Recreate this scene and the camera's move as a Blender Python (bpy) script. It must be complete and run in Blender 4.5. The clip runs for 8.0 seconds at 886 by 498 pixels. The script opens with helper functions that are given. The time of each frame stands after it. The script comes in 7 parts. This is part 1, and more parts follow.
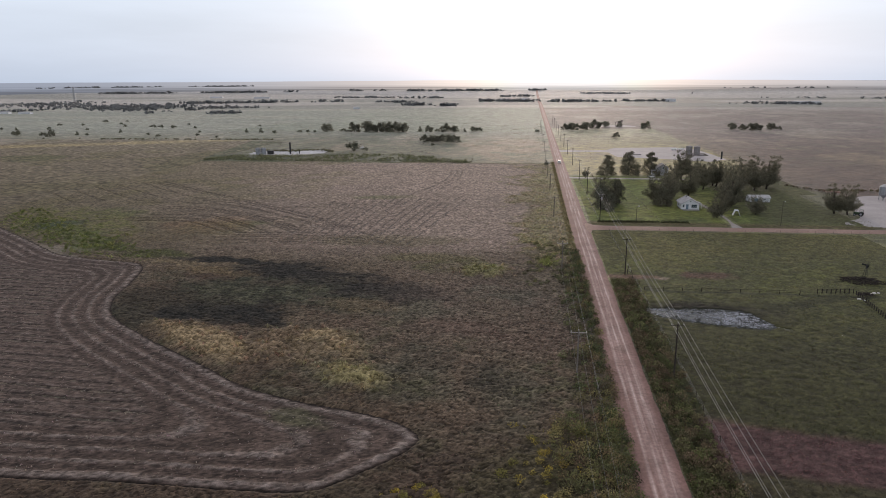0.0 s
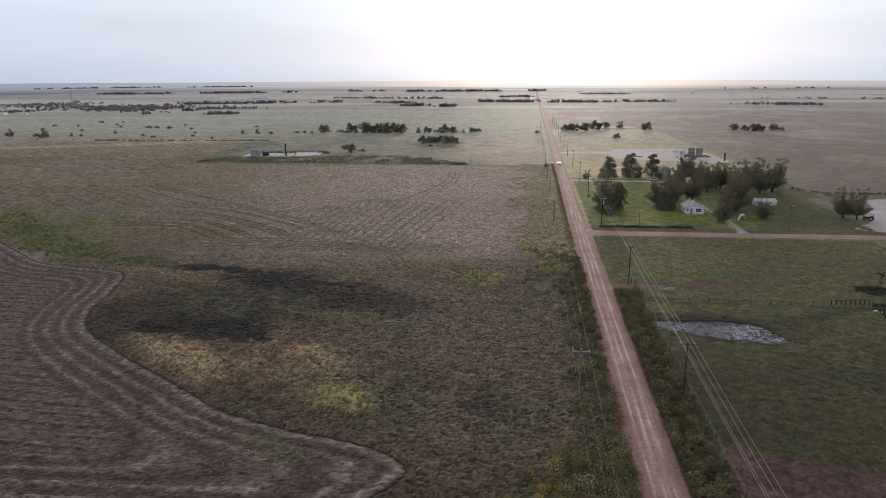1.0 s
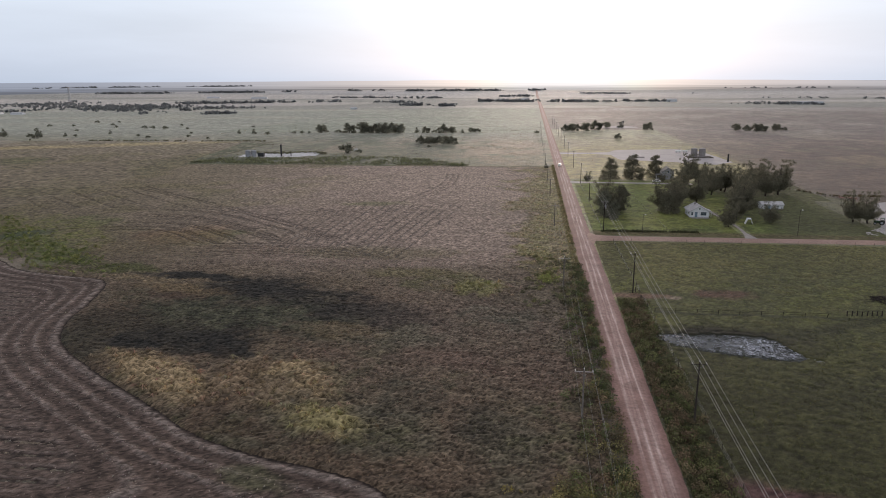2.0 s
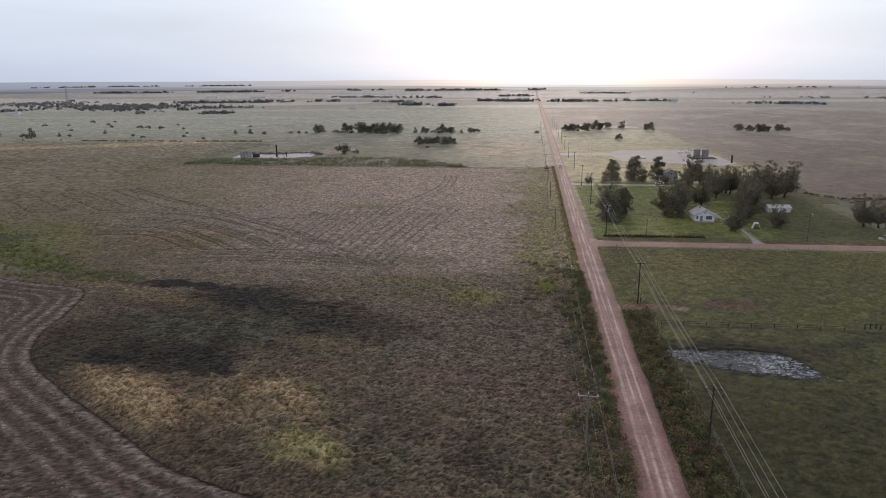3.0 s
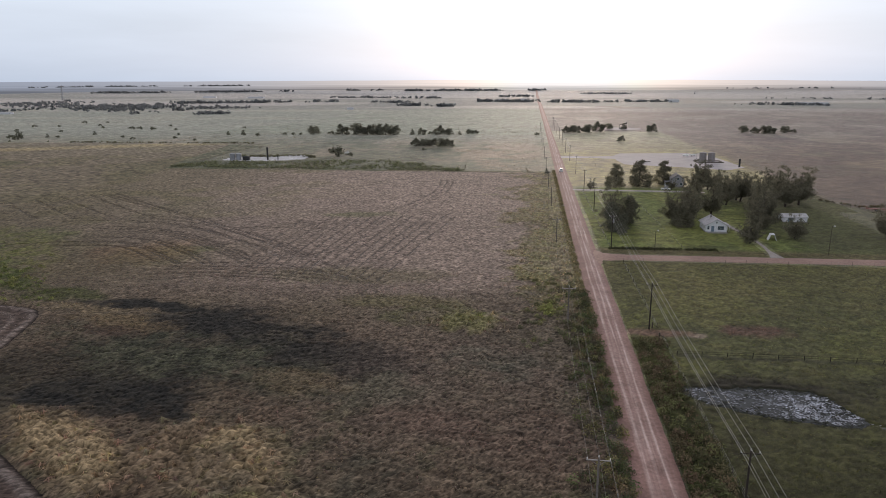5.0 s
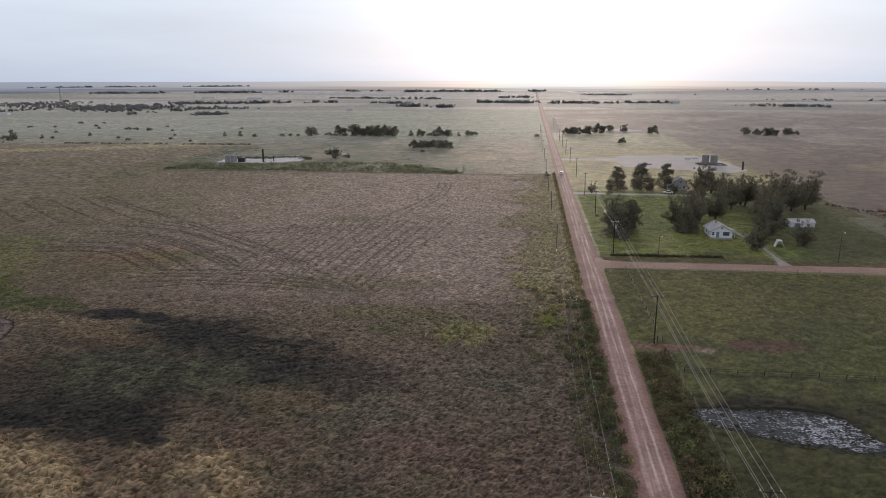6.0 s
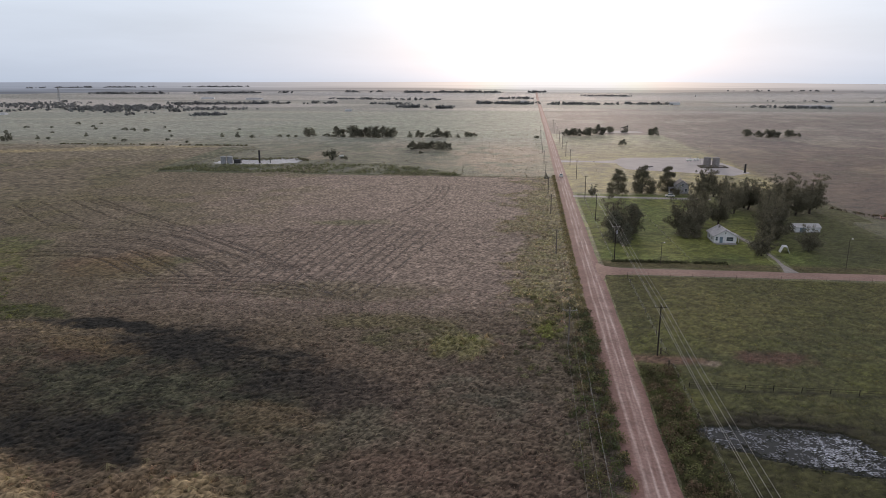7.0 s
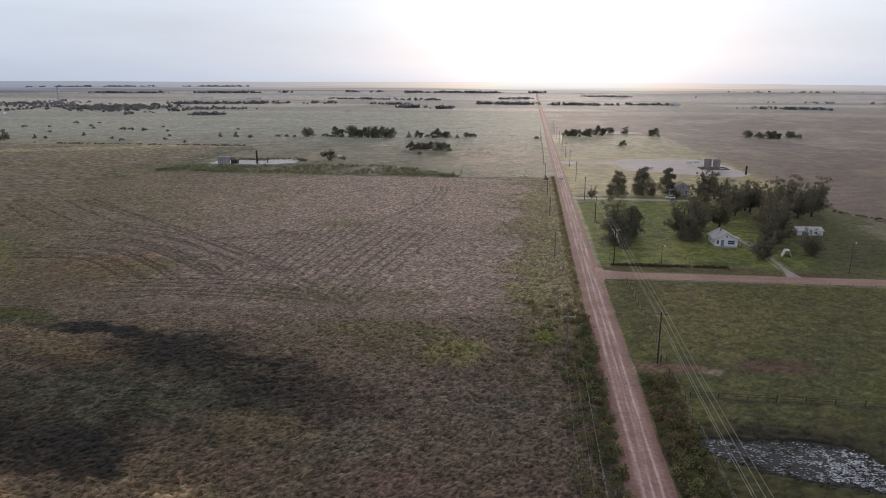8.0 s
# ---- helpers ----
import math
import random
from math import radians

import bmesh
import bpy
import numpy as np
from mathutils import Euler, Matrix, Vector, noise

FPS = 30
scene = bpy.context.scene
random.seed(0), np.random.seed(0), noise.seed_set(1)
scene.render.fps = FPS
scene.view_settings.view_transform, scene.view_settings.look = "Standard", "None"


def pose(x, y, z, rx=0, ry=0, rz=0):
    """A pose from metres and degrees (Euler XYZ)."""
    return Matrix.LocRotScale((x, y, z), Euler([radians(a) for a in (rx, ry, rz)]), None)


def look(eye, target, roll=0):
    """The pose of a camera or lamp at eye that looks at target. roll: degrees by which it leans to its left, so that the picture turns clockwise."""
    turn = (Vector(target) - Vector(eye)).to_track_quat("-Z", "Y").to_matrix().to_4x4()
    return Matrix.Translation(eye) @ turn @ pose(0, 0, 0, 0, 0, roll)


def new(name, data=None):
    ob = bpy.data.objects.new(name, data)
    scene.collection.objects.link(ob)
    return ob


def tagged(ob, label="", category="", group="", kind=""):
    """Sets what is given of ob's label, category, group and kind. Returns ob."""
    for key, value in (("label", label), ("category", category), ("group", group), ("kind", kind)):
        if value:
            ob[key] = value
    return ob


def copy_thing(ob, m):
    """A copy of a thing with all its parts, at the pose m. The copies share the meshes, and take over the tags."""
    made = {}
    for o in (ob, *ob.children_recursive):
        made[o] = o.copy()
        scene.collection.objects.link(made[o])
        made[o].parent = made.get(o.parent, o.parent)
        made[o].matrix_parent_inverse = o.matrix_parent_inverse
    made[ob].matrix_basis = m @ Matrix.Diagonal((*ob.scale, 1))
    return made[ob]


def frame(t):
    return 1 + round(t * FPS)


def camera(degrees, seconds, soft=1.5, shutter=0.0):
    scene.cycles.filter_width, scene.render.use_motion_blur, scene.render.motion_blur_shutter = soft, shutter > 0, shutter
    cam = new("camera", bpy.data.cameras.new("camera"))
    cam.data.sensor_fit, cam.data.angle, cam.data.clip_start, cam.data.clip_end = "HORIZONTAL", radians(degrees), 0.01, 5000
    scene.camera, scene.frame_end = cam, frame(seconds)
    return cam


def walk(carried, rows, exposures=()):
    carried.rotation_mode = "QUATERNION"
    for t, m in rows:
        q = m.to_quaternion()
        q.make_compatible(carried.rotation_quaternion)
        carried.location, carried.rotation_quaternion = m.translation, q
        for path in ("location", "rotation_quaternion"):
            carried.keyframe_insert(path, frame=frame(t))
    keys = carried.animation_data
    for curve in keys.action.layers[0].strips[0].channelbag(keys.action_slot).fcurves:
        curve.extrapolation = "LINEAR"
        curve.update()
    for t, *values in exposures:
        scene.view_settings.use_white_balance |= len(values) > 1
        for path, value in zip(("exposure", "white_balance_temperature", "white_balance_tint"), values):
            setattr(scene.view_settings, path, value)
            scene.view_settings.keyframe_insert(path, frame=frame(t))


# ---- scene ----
cam = camera(66.0, 8.0, soft=0.8)
PATH = [
    (0, (1.176, -1.691, 53.594), (-0.067, 7.936, 51.192), -0.380),
    (0.5, (1.287, 2.845, 53.567), (0.046, 12.474, 51.170), -0.385),
    (1, (1.363, 7.273, 53.544), (0.122, 16.902, 51.148), -0.390),
    (1.5, (1.408, 11.663, 53.525), (0.168, 21.292, 51.126), -0.390),
    (3, (1.433, 24.948, 53.486), (0.196, 34.574, 51.077), -0.375),
    (3.5, (1.427, 29.411, 53.479), (0.191, 39.037, 51.068), -0.360),
    (4, (1.426, 33.842, 53.474), (0.191, 43.469, 51.063), -0.335),
    (4.5, (1.437, 38.187, 53.471), (0.202, 47.814, 51.062), -0.310),
    (6, (1.605, 49.977, 53.473), (0.373, 59.608, 51.079), -0.190),
    (6.5, (1.730, 53.207, 53.476), (0.498, 62.839, 51.089), -0.135),
    (7, (1.900, 55.930, 53.480), (0.670, 65.564, 51.098), -0.075),
    (7.5, (2.123, 58.050, 53.485), (0.894, 67.685, 51.106), 0.010),
    (8, (2.406, 59.470, 53.491), (1.177, 69.105, 51.111), 0.100),
]
walk(cam, [(t, look(e, g, r)) for t, e, g, r in PATH], exposures=[(0.0, 0.0, 6800, 15), (4.5, 0.0, 6800, 15), (8.0, -0.12, 6800, 15)])

# ---- sky, sun ----
SUN_AZ, SUN_EL = radians(2.4), radians(4.5)
SUN = Vector((math.sin(SUN_AZ) * math.cos(SUN_EL), math.cos(SUN_AZ) * math.cos(SUN_EL), math.sin(SUN_EL)))


def make_world():
    w = bpy.data.worlds.new("sky")
    scene.world = w
    w.use_nodes = True
    nt = w.node_tree
    nt.nodes.clear()
    N, L = nt.nodes.new, nt.links.new
    out, bg = N("ShaderNodeOutputWorld"), N("ShaderNodeBackground")
    sky = N("ShaderNodeTexSky")
    sky.sky_type, sky.sun_disc = "NISHITA", False
    sky.sun_elevation, sky.sun_rotation = SUN_EL, SUN_AZ
    sky.dust_density, sky.altitude = 3.0, 400
    co = N("ShaderNodeTexCoord")
    sep = N("ShaderNodeSeparateXYZ")
    L(co.outputs["Generated"], sep.inputs[0])
    # cloud veil: blue-grey near the ground, paler above
    veil = N("ShaderNodeValToRGB")
    veil.color_ramp.elements[0].position, veil.color_ramp.elements[0].color = 0.0, VEIL_LOW
    veil.color_ramp.elements[1].position, veil.color_ramp.elements[1].color = 0.17, VEIL_MID
    e = veil.color_ramp.elements.new(0.6)
    e.color = VEIL_TOP
    L(sep.outputs[2], veil.inputs[0])
    # streaks in the veil
    mp = N("ShaderNodeMapping")
    mp.inputs["Scale"].default_value = (2.0, 2.0, 14.0)
    L(co.outputs["Generated"], mp.inputs[0])
    nz = N("ShaderNodeTexNoise")
    nz.inputs["Scale"].default_value, nz.inputs["Detail"].default_value = 1.6, 5
    L(mp.outputs[0], nz.inputs[0])
    streak = N("ShaderNodeMapRange")
    streak.inputs[1].default_value, streak.inputs[2].default_value = 0.3, 0.7
    streak.inputs[3].default_value, streak.inputs[4].default_value = 0.94, 1.06
    L(nz.outputs[0], streak.inputs[0])
    vm = N("ShaderNodeVectorMath")
    vm.operation = "SCALE"
    L(veil.outputs[0], vm.inputs[0])
    L(streak.outputs[0], vm.inputs[3])
    # bright haze round the low sun
    dot = N("ShaderNodeVectorMath")
    dot.operation = "DOT_PRODUCT"
    dot.inputs[1].default_value = SUN
    L(co.outputs["Generated"], dot.inputs[0])
    total = vm.outputs[0]
    for power, colour in AUREOLE:
        mx = N("ShaderNodeMath")
        mx.operation = "MAXIMUM"
        mx.inputs[1].default_value = 0.0
        L(dot.outputs["Value"], mx.inputs[0])
        pw = N("ShaderNodeMath")
        pw.operation = "POWER"
        pw.inputs[1].default_value = power
        L(mx.outputs[0], pw.inputs[0])
        sc = N("ShaderNodeVectorMath")
        sc.operation = "SCALE"
        sc.inputs[0].default_value = colour
        L(pw.outputs[0], sc.inputs[3])
        ad = N("ShaderNodeVectorMath")
        ad.operation = "ADD"
        L(total, ad.inputs[0])
        L(sc.outputs[0], ad.inputs[1])
        total = ad.outputs[0]
    ns = N("ShaderNodeVectorMath")
    ns.operation = "SCALE"
    ns.inputs[3].default_value = 0.009
    L(sky.outputs[0], ns.inputs[0])
    ad = N("ShaderNodeVectorMath")
    ad.operation = "ADD"
    L(total, ad.inputs[0])
    L(ns.outputs[0], ad.inputs[1])
    L(ad.outputs[0], bg.inputs[0])
    bg.inputs[1].default_value = 1.0
    L(bg.outputs[0], out.inputs[0])


VEIL_LOW, VEIL_MID, VEIL_TOP = (0.50, 0.615, 0.765, 1), (0.735, 0.86, 1.0, 1), (0.50, 0.52, 0.57, 1)
AUREOLE = [(10.0, (0.12, 0.145, 0.155)), (42.0, (0.25, 0.285, 0.30)), (260.0, (0.85, 0.81, 0.72)), (1600.0, (0.9, 0.62, 0.3))]
make_world()
sun_data = bpy.data.lights.new("sun", "SUN")
sun_data.energy, sun_data.angle, sun_data.color = 2.4, radians(14), (1.0, 0.86, 0.72)
sun = new("sun", sun_data)
sun.matrix_world = look(SUN * 100, (0, 0, 0))

# ---- materials ----
MATS = {}


def shade(name, base, vary=0.18, grain=3.0, coarse=0.35, rough=0.85, metal=0.0, bump=0.3, bump_size=0.05,
          spec=0.3, tint="", leafy=0.0, island=0.0, per_object=0.0, fuzz=0.0):
    """A matt surface with grain and stains at two scales, in metres; tint: a colour attribute in place of base."""
    m = bpy.data.materials.new(name)
    m.use_nodes = True
    nt = m.node_tree
    nt.nodes.clear()
    N, L = nt.nodes.new, nt.links.new
    out, bs = N("ShaderNodeOutputMaterial"), N("ShaderNodeBsdfPrincipled")
    bs.inputs["Roughness"].default_value, bs.inputs["Metallic"].default_value = rough, metal
    bs.inputs["Specular IOR Level"].default_value = spec
    bs.inputs["Sheen Weight"].default_value, bs.inputs["Sheen Roughness"].default_value = fuzz, 0.5
    geo = N("ShaderNodeNewGeometry")
    if tint:
        at = N("ShaderNodeAttribute")
        at.attribute_name = tint
        col = at.outputs["Color"]
    else:
        rgb = N("ShaderNodeRGB")
        rgb.outputs[0].default_value = (*base, 1)
        col = rgb.outputs[0]
    fac = None
    grains = []
    for scale, amount in ((grain, vary), (coarse, vary * 0.8)):
        nz = N("ShaderNodeTexNoise")
        nz.inputs["Scale"].default_value, nz.inputs["Detail"].default_value = scale, 6
        nz.inputs["Roughness"].default_value = 0.65
        L(geo.outputs["Position"], nz.inputs["Vector"])
        grains.append(nz.outputs[0])
        mr = N("ShaderNodeMapRange")
        mr.inputs[1].default_value, mr.inputs[2].default_value = 0.25, 0.75
        mr.inputs[3].default_value, mr.inputs[4].default_value = 1 - 2 * amount, 1 + 2 * amount
        L(nz.outputs[0], mr.inputs[0])
        fac = times(nt, fac, mr.outputs[0])
    for amount, socket in ((island, geo.outputs["Random Per Island"]), (per_object, None)):
        if amount:
            if socket is None:
                socket = N("ShaderNodeObjectInfo").outputs["Random"]
            mr = N("ShaderNodeMapRange")
            mr.inputs[3].default_value, mr.inputs[4].default_value = 1 - amount, 1 + amount
            L(socket, mr.inputs[0])
            fac = times(nt, fac, mr.outputs[0])
    sc = N("ShaderNodeVectorMath")
    sc.operation = "SCALE"
    L(col, sc.inputs[0])
    L(fac, sc.inputs[3])
    L(sc.outputs[0], bs.inputs["Base Color"])
    if bump:
        bp = N("ShaderNodeBump")
        bp.inputs["Strength"].default_value, bp.inputs["Distance"].default_value = bump, bump_size
        L(grains[0], bp.inputs["Height"])
        L(bp.outputs[0], bs.inputs["Normal"])
    last = bs.outputs[0]
    if leafy:
        tr, mix = N("ShaderNodeBsdfTranslucent"), N("ShaderNodeMixShader")
        L(sc.outputs[0], tr.inputs[0])
        mix.inputs[0].default_value = leafy
        L(bs.outputs[0], mix.inputs[1])
        L(tr.outputs[0], mix.inputs[2])
        last = mix.outputs[0]
    L(last, out.inputs[0])
    MATS[name] = m
    return m


def times(nt, a, b):
    if a is None:
        return b
    n = nt.nodes.new("ShaderNodeMath")
    n.operation = "MULTIPLY"
    nt.links.new(a, n.inputs[0])
    nt.links.new(b, n.inputs[1])
    return n.outputs[0]


shade("bark", (0.075, 0.06, 0.05), 0.25, 6, 1, bump=0.6)
shade("leaf_elm", (0.158, 0.148, 0.104), 0.12, 1.2, 0.3, rough=0.7, bump=0, leafy=0.27, island=0.45, per_object=0.18)
shade("leaf_cedar", (0.135, 0.134, 0.095), 0.12, 1.2, 0.3, rough=0.75, bump=0, leafy=0.12, island=0.4, per_object=0.15)
# leaves farther off: haze mixed into the base colour, paler and bluer
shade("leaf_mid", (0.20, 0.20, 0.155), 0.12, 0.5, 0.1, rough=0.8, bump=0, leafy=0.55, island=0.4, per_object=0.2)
shade("leaf_far_haze", (0.225, 0.24, 0.25), 0.12, 0.5, 0.1, rough=0.8, bump=0, leafy=0.68, island=0.4, per_object=0.2)
shade("grass", (0, 0, 0), 0.12, 1.5, 0.3, rough=0.85, bump=0, leafy=0.3, tint="tint", island=0.15, spec=0.15, fuzz=0.05)
shade("mat_grass", (0, 0, 0), 0.22, 5.0, 0.3, rough=0.9, bump=0.7, bump_size=0.12, tint="tint", spec=0.08, fuzz=0.04)
shade("stubble_soil", (0, 0, 0), 0.3, 7.0, 0.5, rough=0.95, bump=1.0, bump_size=0.14, tint="tint", spec=0.1, fuzz=0.03)
shade("brush", (0, 0, 0), 0.12, 1.5, 0.3, rough=0.8, bump=0, leafy=0.2, tint="tint", island=0.3, spec=0.2)
shade("track_soil", (0.08, 0.066, 0.058), 0.25, 2, 0.3, bump=0.5)
shade("gravel_white", (0.38, 0.35, 0.35), 0.12, 1.4, 0.08, bump=0.4)
shade("caliche", (0.5, 0.5, 0.51), 0.22, 0.6, 0.05, bump=0.3)
shade("gravel_drive", (0.31, 0.28, 0.26), 0.15, 2, 0.3, bump=0.4)
shade("side_dirt", (0.31, 0.20, 0.165), 0.14, 1.2, 0.12, bump=0.4)
shade("pole_wood", (0.045, 0.036, 0.03), 0.25, 4, 0.8, bump=0.5)
shade("post_wood", (0.09, 0.075, 0.062), 0.25, 5, 0.8, bump=0.5)
shade("weathered_wood", (0.17, 0.15, 0.135), 0.2, 5, 0.8, bump=0.4)
shade("arm_wood", (0.42, 0.39, 0.37), 0.15, 5, 0.8)
shade("porcelain", (0.7, 0.7, 0.68), 0.05, 5, 1, rough=0.25, spec=0.5, bump=0)
shade("wire", (0.52, 0.51, 0.49), 0.08, 2, 0.3, rough=0.5, metal=0.3, bump=0)
shade("wire_dark", (0.26, 0.25, 0.24), 0.08, 2, 0.3, rough=0.5, metal=0.3, bump=0)
shade("steel_grey", (0.33, 0.34, 0.36), 0.12, 2, 0.4, rough=0.45, metal=0.6, bump=0.1)
shade("tank_grey", (0.24, 0.22, 0.215), 0.12, 1, 0.3, rough=0.6, bump=0.1)
shade("black_steel", (0.03, 0.03, 0.032), 0.2, 2, 0.5, rough=0.6, bump=0.1)
shade("white_siding", (0.66, 0.67, 0.70), 0.06, 2, 0.4, rough=0.7, bump=0.15)
shade("grey_siding", (0.34, 0.34, 0.36), 0.08, 2, 0.4, rough=0.7, bump=0.15)
shade("shingle_grey", (0.42, 0.41, 0.42), 0.14, 3, 0.5, rough=0.9, bump=0.3)
shade("shingle_dark", (0.16, 0.155, 0.16), 0.14, 3, 0.5, rough=0.9, bump=0.3)
shade("metal_roof", (0.42, 0.42, 0.43), 0.1, 1, 0.4, rough=0.5, metal=0.4, bump=0.1)
shade("trim_white", (0.75, 0.75, 0.75), 0.05, 3, 0.5, rough=0.6, bump=0.05)
shade("door_blue", (0.16, 0.22, 0.27), 0.1, 3, 0.5, rough=0.5, bump=0.05)
shade("concrete", (0.3, 0.29, 0.28), 0.15, 3, 0.4, bump=0.3)
shade("white_paint", (0.75, 0.75, 0.74), 0.04, 3, 0.5, rough=0.3, spec=0.5, bump=0)
shade("red_paint", (0.18, 0.06, 0.045), 0.15, 3, 0.5, rough=0.6)
shade("green_paint", (0.03, 0.07, 0.03), 0.15, 3, 0.5, rough=0.4, bump=0)
shade("rubber", (0.02, 0.02, 0.02), 0.2, 5, 1, rough=0.8)
shade("rock_white", (0.6, 0.58, 0.55), 0.15, 4, 1, bump=0.6)
shade("dead_wood", (0.045, 0.036, 0.032), 0.25, 4, 1, bump=0.4)


def glass_mat():
    m = bpy.data.materials.new("window_glass")
    m.use_nodes = True
    b = m.node_tree.nodes["Principled BSDF"]
    b.inputs["Base Color"].default_value = (0.05, 0.075, 0.095, 1)
    b.inputs["Roughness"].default_value = 0.06
    b.inputs["Specular IOR Level"].default_value = 0.8
    MATS["window_glass"] = m


def water_mat():
    m = bpy.data.materials.new("pond_water")
    m.use_nodes = True
    nt = m.node_tree
    b = nt.nodes["Principled BSDF"]
    b.inputs["Base Color"].default_value = (0.02, 0.021, 0.02, 1)
    b.inputs["Roughness"].default_value = 0.18
    b.inputs["Specular IOR Level"].default_value = 0.25
    b.inputs["IOR"].default_value = 1.33
    geo, nz, bp = nt.nodes.new("ShaderNodeNewGeometry"), nt.nodes.new("ShaderNodeTexNoise"), nt.nodes.new("ShaderNodeBump")
    nz.inputs["Scale"].default_value = 1.8
    bp.inputs["Strength"].default_value, bp.inputs["Distance"].default_value = 0.25, 0.03
    nt.links.new(geo.outputs["Position"], nz.inputs["Vector"])
    nt.links.new(nz.outputs[0], bp.inputs["Height"])
    nt.links.new(bp.outputs[0], b.inputs["Normal"])
    MATS["pond_water"] = m


def backdrop_mat():
    """Far land, haze painted as emission: paler with distance, bright towards the low sun."""
    m = bpy.data.materials.new("far_haze_land")
    m.use_nodes = True
    nt = m.node_tree
    N, L = nt.nodes.new, nt.links.new
    b = nt.nodes["Principled BSDF"]
    b.inputs["Base Color"].default_value = (0.06, 0.06, 0.06, 1)
    b.inputs["Roughness"].default_value = 1.0
    b.inputs["Specular IOR Level"].default_value = 0.0
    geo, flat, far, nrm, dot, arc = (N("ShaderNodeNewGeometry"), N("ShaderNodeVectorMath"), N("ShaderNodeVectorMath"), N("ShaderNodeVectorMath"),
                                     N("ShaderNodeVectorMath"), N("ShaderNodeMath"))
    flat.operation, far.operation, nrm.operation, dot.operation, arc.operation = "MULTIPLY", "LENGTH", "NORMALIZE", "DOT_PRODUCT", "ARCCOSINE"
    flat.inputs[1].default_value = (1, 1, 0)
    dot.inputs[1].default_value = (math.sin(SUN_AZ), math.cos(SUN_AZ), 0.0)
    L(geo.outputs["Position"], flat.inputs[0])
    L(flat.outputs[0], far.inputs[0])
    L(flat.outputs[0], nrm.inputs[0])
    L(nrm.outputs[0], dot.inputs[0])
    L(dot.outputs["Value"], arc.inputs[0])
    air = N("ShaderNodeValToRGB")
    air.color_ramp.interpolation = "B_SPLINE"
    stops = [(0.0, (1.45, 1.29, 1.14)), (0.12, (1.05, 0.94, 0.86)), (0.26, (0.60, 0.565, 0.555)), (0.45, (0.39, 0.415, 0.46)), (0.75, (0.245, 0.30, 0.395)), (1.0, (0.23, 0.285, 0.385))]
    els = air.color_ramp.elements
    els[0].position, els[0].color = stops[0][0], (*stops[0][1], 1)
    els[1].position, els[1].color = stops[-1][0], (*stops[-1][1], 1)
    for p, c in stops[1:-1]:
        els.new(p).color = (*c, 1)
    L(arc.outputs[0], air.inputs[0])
    # strips of woods and pale fields, fading with distance
    mp, nz, band, depth, mul = N("ShaderNodeMapping"), N("ShaderNodeTexNoise"), N("ShaderNodeMapRange"), N("ShaderNodeMapRange"), N("ShaderNodeMath")
    mp.inputs["Scale"].default_value = (0.0012, 0.006, 0)
    L(geo.outputs["Position"], mp.inputs[0])
    L(mp.outputs[0], nz.inputs["Vector"])
    nz.inputs["Scale"].default_value, nz.inputs["Detail"].default_value = 1.0, 4
    band.inputs[1].default_value, band.inputs[2].default_value, band.inputs[3].default_value, band.inputs[4].default_value = 0.35, 0.65, 0.55, 1.12
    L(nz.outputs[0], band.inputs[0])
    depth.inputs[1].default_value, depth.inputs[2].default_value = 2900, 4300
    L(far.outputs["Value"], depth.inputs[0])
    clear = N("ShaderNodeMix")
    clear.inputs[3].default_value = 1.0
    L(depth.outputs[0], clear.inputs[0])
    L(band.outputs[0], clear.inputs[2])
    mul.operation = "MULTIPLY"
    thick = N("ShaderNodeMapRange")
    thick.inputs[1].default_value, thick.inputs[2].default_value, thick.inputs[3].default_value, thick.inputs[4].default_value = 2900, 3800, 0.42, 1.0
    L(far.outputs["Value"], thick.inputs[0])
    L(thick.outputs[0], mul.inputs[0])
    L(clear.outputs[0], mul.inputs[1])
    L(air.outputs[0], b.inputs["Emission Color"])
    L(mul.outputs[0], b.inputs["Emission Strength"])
    MATS["far_haze_land"] = m


glass_mat()
water_mat()
backdrop_mat()


# ---- tools of the builder ----
def hash2(ix, iy, seed):
    h = np.sin(ix * 127.1 + iy * 311.7 + seed * 74.7) * 43758.5453
    return h - np.floor(h)


def vnoise(x, y, size, seed=0, octaves=3):
    """Smooth noise from 0 to 1, with features of that size in metres."""
    total, amp, norm = 0.0, 1.0, 0.0
    for o in range(octaves):
        u, v = x / size * 2 ** o, y / size * 2 ** o
        iu, iv = np.floor(u), np.floor(v)
        fu, fv = u - iu, v - iv
        fu, fv = fu * fu * (3 - 2 * fu), fv * fv * (3 - 2 * fv)
        s = seed + o * 17
        a, b = hash2(iu, iv, s), hash2(iu + 1, iv, s)
        c, d = hash2(iu, iv + 1, s), hash2(iu + 1, iv + 1, s)
        total = total + amp * ((a + (b - a) * fu) * (1 - fv) + (c + (d - c) * fu) * fv)
        norm += amp
        amp *= 0.5
    return total / norm


def step(a, b, v):
    k = np.clip((v - a) / (b - a), 0, 1)
    return k * k * (3 - 2 * k)


def smooth_loop(points, each=6):
    """A closed smooth outline through a few corner points."""
    p = np.array(points, float)
    a, b, c, d = np.roll(p, 1, 0), p, np.roll(p, -1, 0), np.roll(p, -2, 0)
    rows = []
    for k in range(each):
        t = k / each
        rows.append(0.5 * (2 * b + (c - a) * t + (2 * a - 5 * b + 4 * c - d) * t * t + (3 * b - a - 3 * c + d) * t ** 3))
    return np.stack(rows, 1).reshape(-1, 2)


